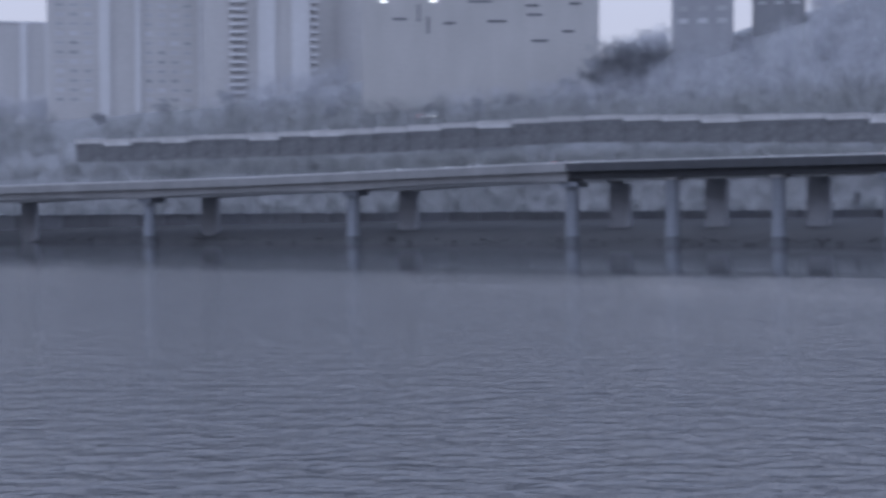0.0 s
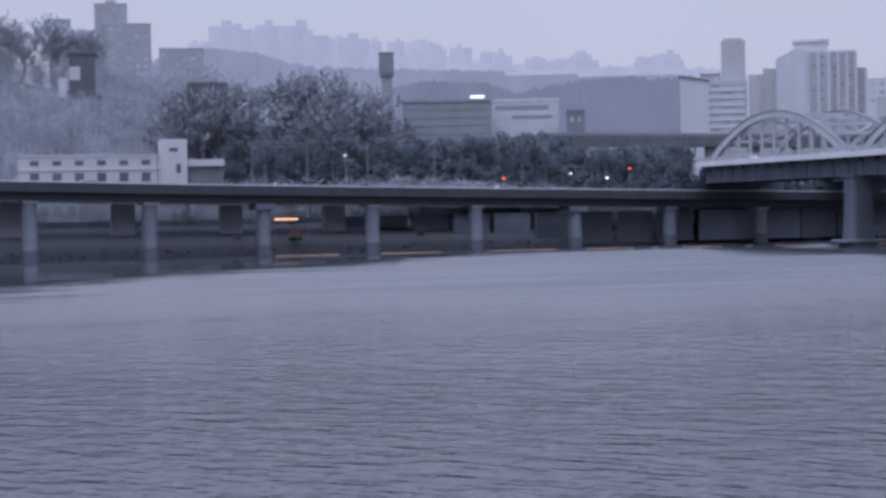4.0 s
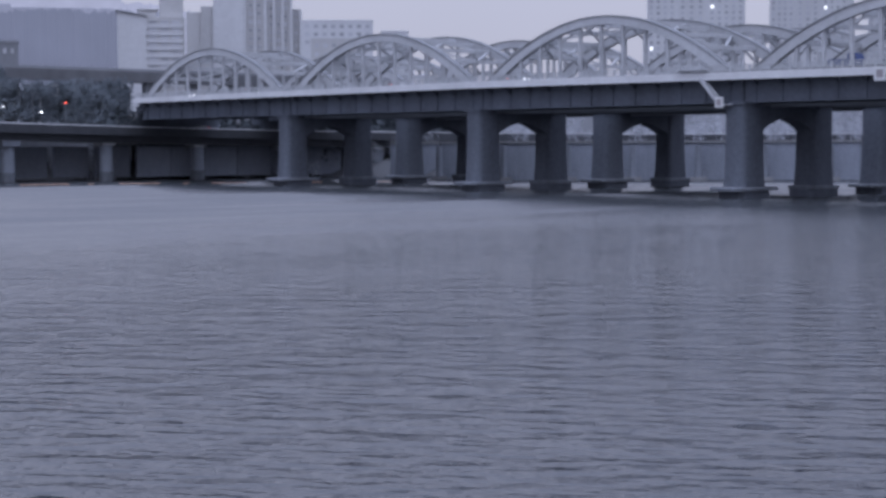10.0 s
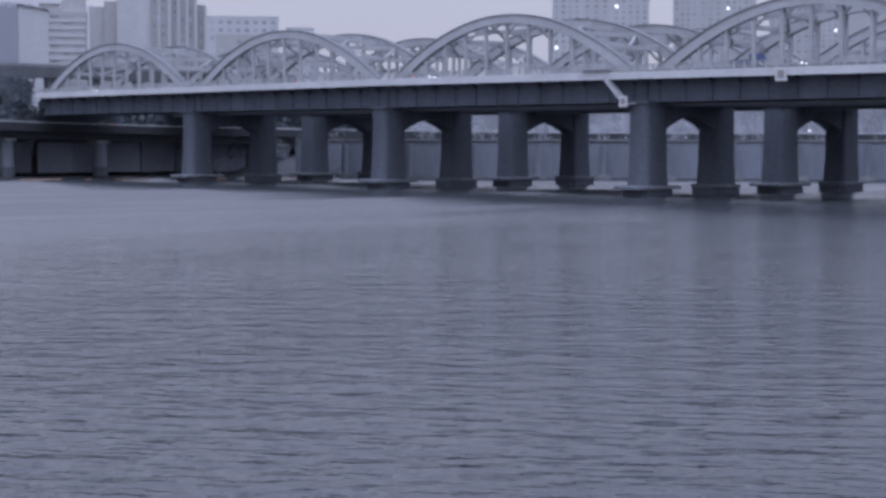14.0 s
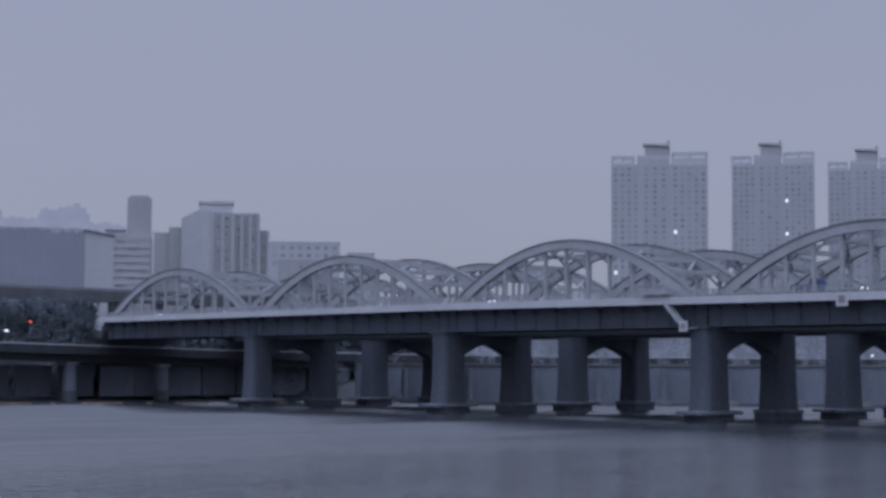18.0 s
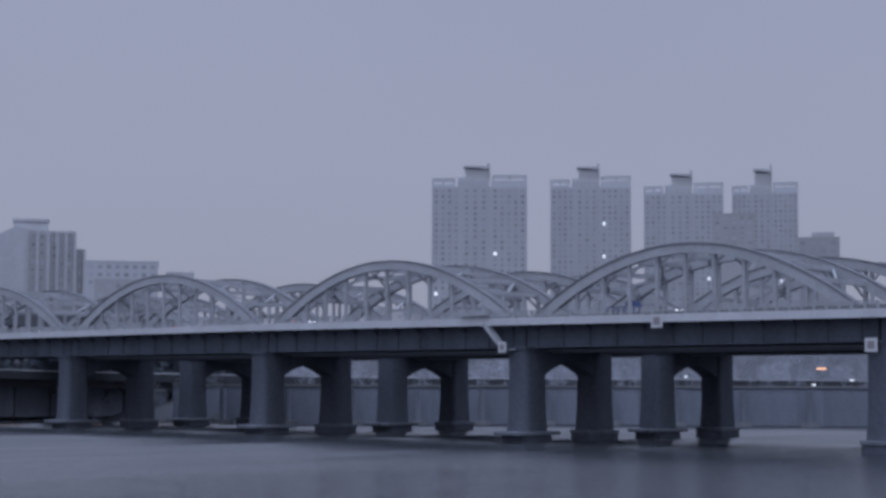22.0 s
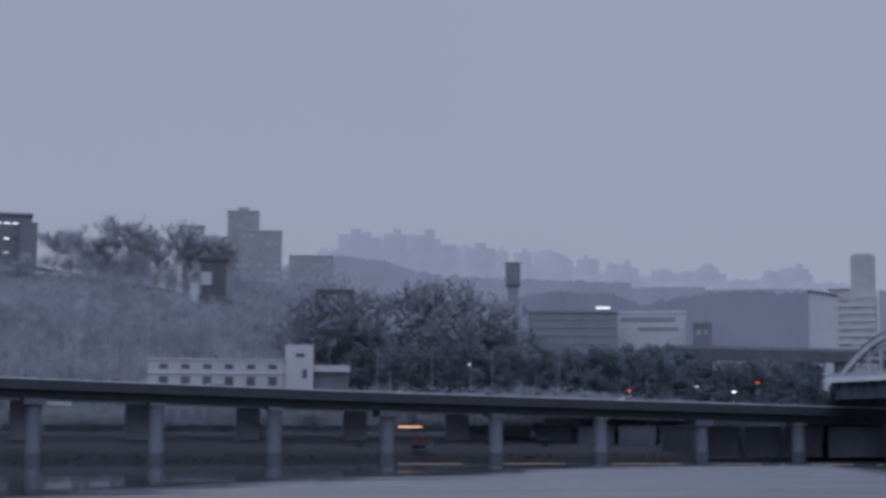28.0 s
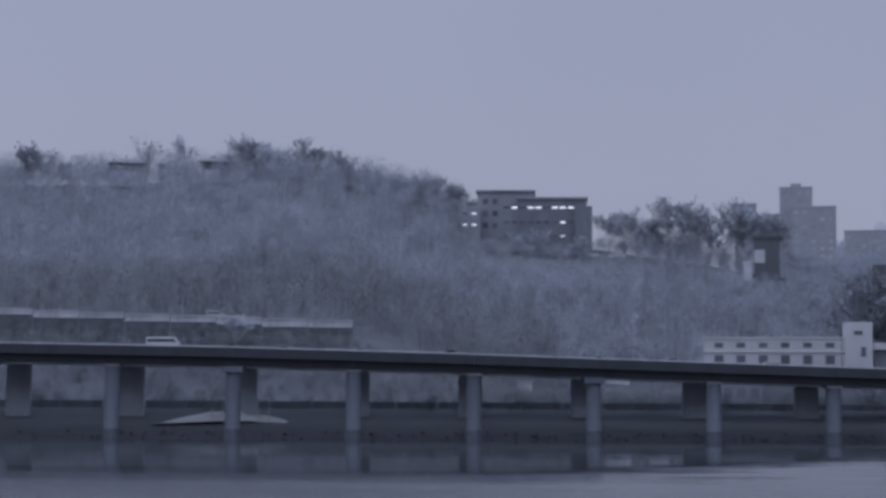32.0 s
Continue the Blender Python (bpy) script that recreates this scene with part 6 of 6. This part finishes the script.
# ---- lamp posts ----
def lamp_post(p, h, heading, lit, label):
    t = thing("street_lamp", label, "street lamp", pose(p.x, p.y, p.z, 0, 0, heading), "street lamps")
    part("pole", Build().tube((0, 0, 0), (0, 0, h), 0.11, 0.07, 8), M_post, t)
    part("arm", Build().tube((0, 0, h), (0, 2.0, h + 0.3), 0.06, 0.05, 6), M_post, t)
    part("lamp_head", Build().box(0, 2.3, h + 0.2, 0.35, 0.9, 0.18), M_lit if lit else M_post, t)


for x in (-430, -392, -352, -205, -166, -127, 14, 52, 90, 128, 166, 204, 242, 280):
    p = via_xy(x, 13.6)
    p.z = via_top(x) - 0.5
    lamp_post(p, 10.5, 0, False, "thin grey street lamp on the viaduct")
# poles of the wire line behind the white building
wire = thing("power_line", "thin power line on poles behind the white building", "power line")
prev = None
for b in (8.6, 10.2, 12.0, 14.0, 16.2):
    p = polar(b, 452)
    part("pole", Build().tube((p.x, p.y, 6), (p.x, p.y, zz(2.5, 452)), 0.16, 0.1, 7), M_metal, wire)
    part("cross_arm", Build().beam((p.x - 1.0, p.y, zz(2.45, 452)), (p.x + 1.0, p.y, zz(2.45, 452)), 0.15, 0.15), M_metal, wire)
    if prev is not None:
        for o in (-0.9, 0.9):
            a, c = Vector((prev.x + o, prev.y, zz(2.46, 452))), Vector((p.x + o, p.y, zz(2.46, 452)))
            m = (a + c) / 2 - Vector((0, 0, 0.35))
            part("cable", Build().tube(a, m, 0.05, 0.05, 4).tube(m, c, 0.05, 0.05, 4), M_tyre, wire)
    prev = p

# ---- signs and bracket on the near face of the bridge ----
def square_sign(along, w, z, size, label):
    t = thing("navigation_sign", label, "sign", BR @ pose(along, w, z), "navigation signs")
    k = size / 2
    part("board", Build().box(0, 0, -k, size, 0.12, size), M_sign, t)
    part("figure", Build().box(0, -0.08, -k * 0.55, size * 0.55, 0.06, size * 0.55), M_sign_dark, t)
    part("bracket", Build().box(0, 0.35, -0.1, 0.15, 0.6, 0.2), M_metal, t)


def along_at(bearing, w):
    """Distance along the bridge at which a plane w metres across lies on a bearing."""
    d = Vector((math.sin(radians(bearing)), math.cos(radians(bearing)), 0))
    o = ST4 + N_DIR * w
    return ((-o.x) * (-d.y) - (-d.x) * (-o.y)) / (U_DIR.x * (-d.y) - (-d.x) * U_DIR.y)


square_sign(along_at(43.98, -3.2), -3.2, 15.45, 1.7, "small white framed navigation sign below the deck")
square_sign(along_at(49.07, -3.0), -3.0, 19.0, 2.1, "white navigation sign on the edge of the deck")
square_sign(along_at(55.92, -2.9), -2.9, 14.85, 1.9, "white framed navigation sign on a pier")
br = thing("inspection_stair", "slanting pale steel inspection stair under the deck", "stair", BR)
s0 = along_at(43.98, -3.2)
part("stringer", Build().beam((s0 - 4.2, -3.1, 19.3), (s0 - 0.9, -3.1, 16.0), 0.25, 0.6), M_steel, br)
part("stringer", Build().beam((s0 - 4.2, -2.2, 19.3), (s0 - 0.9, -2.2, 16.0), 0.25, 0.6), M_steel, br)
for i in range(9):
    k = i / 8
    part("step", Build().box(s0 - 4.2 + 3.3 * k, -2.65, 19.2 - 3.3 * k, 0.5, 0.85, 0.08), M_steel, br)
part("landing", Build().box(s0 - 6.2, -2.65, 20.7, 6.5, 1.6, 0.2).box(s0 + 0.6, -2.0, 15.0, 3.0, 2.2, 0.15), M_steel, br)
part("guard", Build().box(s0 - 6.2, -3.4, 21.6, 6.5, 0.08, 0.1).box(s0 - 9.3, -3.4, 20.8, 0.1, 0.1, 0.9).box(s0 - 3.0, -3.4, 20.8, 0.1, 0.1, 0.9).box(s0 - 6.2, -3.4, 20.8, 0.1, 0.1, 0.9), M_steel, br)
# pipes and the walkway grating slung under the deck
for w, z, r in ((2.2, 15.0, 0.22), (5.0, 14.9, 0.3), (17.0, 14.9, 0.3), (40.5, 14.9, 0.3)):
    lone("service_pipe", Build().tube((x_lo + 64, w, z), (x_hi, w, z), r, r, 8), M_metal, "grey service pipe slung under the bridge deck", "pipe", BR, "service pipes")
for st in (-1, 0, 1):
    gt = thing("inspection_walkway", "narrow steel inspection walkway under the deck", "walkway", BR @ pose(st * SPAN, 0, 0), "inspection walkways")
    for i in range(9):
        part("grating", Build().box(8 + i * 6, 10.0, 14.75, 5.6, 1.0, 0.08), M_metal, gt)
        part("hanger", Build().box(8 + i * 6, 9.55, 14.8, 0.07, 0.07, 1.6), M_metal, gt)
    part("handrail", Build().box(32, 9.5, 15.7, 54, 0.06, 0.06).box(32, 9.5, 15.3, 54, 0.05, 0.05), M_metal, gt)
# ---- orange floating boom along the bank ----
for b0, b1 in ((10.9, 13.0), (14.38, 16.38), (17.9, 20.2), (21.16, 22.74), (23.25, 23.6), (24.32, 25.62), (26.3, 26.65), (27.3, 28.42), (30.54, 30.95), (32.66, 33.3)):
    boom = thing("floating_boom", "string of orange floats on the water along the bank", "floating boom", group="floating booms")
    n = max(1, int(bx(b1, b0, 405) / 1.3))
    for i in range(n):
        b = b0 + (b1 - b0) * (i + 0.5) / n
        d = 8.54 / math.tan(radians(lerp_table([(10, 1.25), (16, 1.225), (25, 1.19), (34, 1.16)], b))) - 3
        p = polar(b, d)
        part("float", Build().tube((-0.6, 0, 0.1), (0.6, 0, 0.1), 0.15, 0.15, 10).tube((-0.66, 0, 0.1), (-0.6, 0, 0.1), 0.06, 0.15, 10).tube((0.6, 0, 0.1), (0.66, 0, 0.1), 0.15, 0.06, 10),
             M_orange, boom, m=pose(p.x, p.y, 0, 0, 0, -b))

# ---- lights and sheds under the viaduct ----
ol = thing("work_lamp", "orange strip lamp lit under the viaduct", "lamp", site(11.28, 418))
part("tube_lamp", Build().box(0, 0, zz(-0.02, 418) - 0.2, 5.6, 0.25, 0.35), M_orange_lamp, ol)
for x in (-2.6, 2.6):
    part("post", Build().tube((x, 0, 3), (x, 0, zz(0, 418)), 0.08, 0.08, 6), M_metal, ol)
tarp = thing("orange_digger", "small orange digger parked under the viaduct", "digger", site(11.7, 420))
part("track", Build().box(-1.0, -0.8, 3.2, 3.2, 0.5, 0.7).box(-1.0, 0.8, 3.2, 3.2, 0.5, 0.7), M_tyre, tarp, bevel=0.1)
part("cab", Build().box(-1.4, 0, 3.95, 1.6, 1.7, 1.7), M_orange, tarp, bevel=0.1)
part("boom_arm", Build().beam((-0.5, 0, 4.8), (1.4, 0, 6.6), 0.3, 0.4).beam((1.4, 0, 6.6), (2.2, 0, 5.0), 0.25, 0.35), M_orange, tarp)
part("bucket", Build().box(2.3, 0, 4.3, 0.7, 0.8, 0.7, 0.7), M_metal, tarp)
rng = random.Random(31)
for i, b in enumerate((9.6, 13.9, 15.7, 18.6, 21.0, 22.3, 24.9)):
    d = shore_at(b) + rng.uniform(5, 9)
    p = polar(b, d)
    sh = thing("storage_box", "small dark storage box under the viaduct", "box", pose(p.x, p.y, ground_z(b, d) - 0.1, 0, 0, -b + rng.uniform(-15, 15)), "boxes under the viaduct")
    w, h = rng.uniform(1.2, 2.4), rng.uniform(1.0, 2.0)
    part("body", Build().box(0, 0, 0, w, 1.6, h), rng.choice([M_steel_dark, M_black_wall, M_parapet]), sh, bevel=0.05)
    part("lid", Build().box(0, 0, h, w + 0.15, 1.75, 0.12), M_roof, sh)
for b, el, m in ((13.25, 2.05, M_lit), (20.7, 1.32, M_lit), (22.65, 1.45, M_taillight), (18.5, 1.2, M_taillight), (21.9, 1.15, M_headlight)):
    p = polar(b, 456)
    lamp = thing("road_light", "small bright light by the riverside road", "lamp", pose(p.x, p.y, 0), "lights by the riverside road")
    part("post", Build().tube((0, 0, 5), (0, 0, zz(el, 456) - 0.2), 0.08, 0.06, 6), M_metal, lamp)
    part("lamp_head", Build().box(0, 0, zz(el, 456) - 0.2, 0.7, 0.3, 0.26), m, lamp)
for b, d, el, w, m in ((54.35, 470, 0.72, 2.6, M_orange_lamp), (54.1, 470, 0.2, 1.0, M_lit), (55.3, 480, 0.35, 1.0, M_lit), (50.0, 470, 0.45, 0.8, M_lit), (47.0, 470, 0.4, 0.8, M_lit)):
    p = polar(b, d)
    lamp = thing("road_light", "bright light on the far bank beyond the bridge", "lamp", pose(p.x, p.y, 0, 0, 0, -b), "lights beyond the bridge")
    part("post", Build().tube((0, 0, 3), (0, 0, zz(el, d) - 0.2), 0.1, 0.08, 6), M_metal, lamp)
    part("lamp_head", Build().box(0, 0, zz(el, d) - 0.2, w, 0.4, 0.42), m, lamp)

# ---- pale heap with timber frames on the bank, behind a pier ----
heap_v, heap_f, n, mrows = [], [], 40, 6
for j in range(mrows + 1):
    for i in range(n + 1):
        u, v = i / n, j / mrows
        h = 2.7 * math.sin(math.pi * u) ** 1.3 * math.sin(math.pi * (0.08 + 0.84 * v)) * (1 + 0.35 * noise.noise((u * 9, v * 3, 1)))
        heap_v.append(((u - 0.5) * 36, v * 8, max(0.0, h)))
for j in range(mrows):
    for i in range(n):
        a = j * (n + 1) + i
        heap_f.append((a, a + 1, a + n + 2, a + n + 1))
lone("sand_heap", mesh_of(heap_v, heap_f, M_sand, True, "sand_heap"), None, "pale sand heap on the bank under the viaduct", "heap", site(-12.8, 406, 3.35))
for b in (-13.26, -11.75):
    fr = thing("timber_frame", "pale H-shaped frame standing in the sand heap", "frame", site(b, 407, 3.6), "frames in the sand heap")
    for x in (-1.25, 1.25):
        part("post", Build().box(x, 0, 0, 0.22, 0.22, 6.0), M_sand, fr)
    part("crossbar", Build().box(0, 0, 5.5, 3.4, 0.2, 0.28), M_sand, fr)
    part("crossbar", Build().box(0, 0, 2.5, 2.5, 0.2, 0.2), M_sand, fr)

# ---- pale stair and terrace walls on the slope below the school ----
stair_ = thing("hillside_stair", "pale concrete stair climbing the wooded slope", "stair")
for i in range(16):
    bb, d = 0.35 + 0.02 * i + 0.05 * math.sin(i), 500 + 2.6 * i
    p = polar(bb, d)
    part("step", Build().box(0, 0, -0.6, 1.8, 1.6, 1.3), M_ret_wall, stair_, m=pose(p.x, p.y, ground_z(bb, d) + 1.2 + 1.5 * ((i * 7) % 3), 0, 0, -bb))
for b0, b1, d in ((-0.5, 0.3, 492), (-1.7, -1.1, 486), (0.9, 1.5, 497), (-3.4, -2.9, 480), (2.4, 2.9, 500)):
    bb = (b0 + b1) / 2
    p = polar(bb, d)
    lone("terrace_wall", Build().box(0, 0, -1, bx(b1, b0, d), 0.5, 5.2).box(0, -0.1, 4.2, bx(b1, b0, d) + 0.2, 0.8, 0.3), M_ret_wall, "short weathered terrace wall among the trees", "wall", pose(p.x, p.y, ground_z(bb, d), 0, 0, -bb), "terrace walls")

# ---- invented wall behind the viaduct, added to lighten the dark under its decks ----
bank = thing("fill_wall", "stained concrete wall added behind the viaduct to lighten the dark there", "wall", kind="structure")
x = -500.0
while x < 300:
    # added wall comes forward near the bridge to catch more light
    back = lerp_table([(90, 37.5), (190, 4.5)], x)
    a, c = via_xy(x + 0.05, back), via_xy(x + 9.95, back)
    m = (a + c) / 2
    part("wall_panel", Build().box(0, 0, 1.0, 9.9, 0.7, 7.4).box(0, -0.08, 8.4, 9.9, 0.95, 0.35), M_fill_wall if x < 90 else M_deck_shade, bank, m=pose(m.x, m.y, 0, 0, 0, math.degrees(math.atan2(c.y - a.y, c.x - a.x))))
    x += 10.0

# ---- riprap at the foot of the bank ----
rv, rf = [], []
rng = random.Random(4)
for i in range(1500):
    bb = rng.uniform(-56, 29)
    t = rng.uniform(-7, -1)
    p = polar(bb, shore_at(bb) + t)
    z, s = ground_z(bb, shore_at(bb) + t), rng.uniform(0.25, 0.6)
    o = len(rv)
    ang = rng.random() * 6.283
    for k, (x, y, zz_) in enumerate(((1, 0, 0), (0, 1, 0), (-1, 0, 0), (0, -1, 0), (0.1, 0.1, 0.9), (0, 0, -0.7))):
        q = s * rng.uniform(0.75, 1.25)
        rv.append((p.x + (x * math.cos(ang) - y * math.sin(ang)) * q, p.y + (x * math.sin(ang) + y * math.cos(ang)) * q, z + zz_ * q))
    rf += [(o, o + 1, o + 4), (o + 1, o + 2, o + 4), (o + 2, o + 3, o + 4), (o + 3, o, o + 4), (o + 1, o, o + 5), (o + 2, o + 1, o + 5), (o + 3, o + 2, o + 5), (o, o + 3, o + 5)]
tagged(new("riprap", mesh_of(rv, rf, M_riprap, False, "riprap")), "dark broken stones at the water's edge", "stones", kind="stuff")
# viaduct beyond the bridge: dark panels for the shade under it, a pale coping, columns on pale footings
quay = thing("deck_shade_wall", "dark panels with a pale coping beyond the bridge, standing in for shade under the viaduct", "wall", kind="structure")
for i in range(35):
    b = 33.15 + i * 0.85
    p = polar(b + 0.42, shore_at(b) - 5)
    panel = part("wall_panel", Build().box(0, 0, 0, 6.3, 0.8, 8.9), M_deck_shade, quay, m=pose(p.x, p.y, 0.3, 0, 0, -b - 0.42))
    part("coping", Build().box(0, -0.15, 8.92, 6.4, 1.3, 0.5), M_via_box, panel)
for i in range(14):
    b = 34.8 + i * 2.13
    p = polar(b, shore_at(b) - 8)
    col = part("column", Build().tube((0, 0, 0), (0, 0, 8.6), 0.85, 0.75, 14), M_via_pier, quay, m=pose(p.x, p.y, 0, 0, 0, -b))
    # pale foot block doubles as a patch of bright water
    part("footing", Build().box(0, -0.8, -2, 4.2, 3.4, 3.0), M_via_box, col, "pale footing standing in for bright water at the waterline", bevel=0.1)
# pale blocks added on the river to imitate its bright reflection
for b, w in ((47.3, 4.0), (49.2, 2.6), (51.0, 3.0), (45.6, 2.0)):
    p = polar(b, 416)
    lone("bright_water_block", Build().box(0, 0, -0.4, w, 2.2, 1.0), M_via_box, "small pale block standing in for bright water beyond the bridge", "pontoon", pose(p.x, p.y, 0, 0, 0, -b), "moored pontoons")
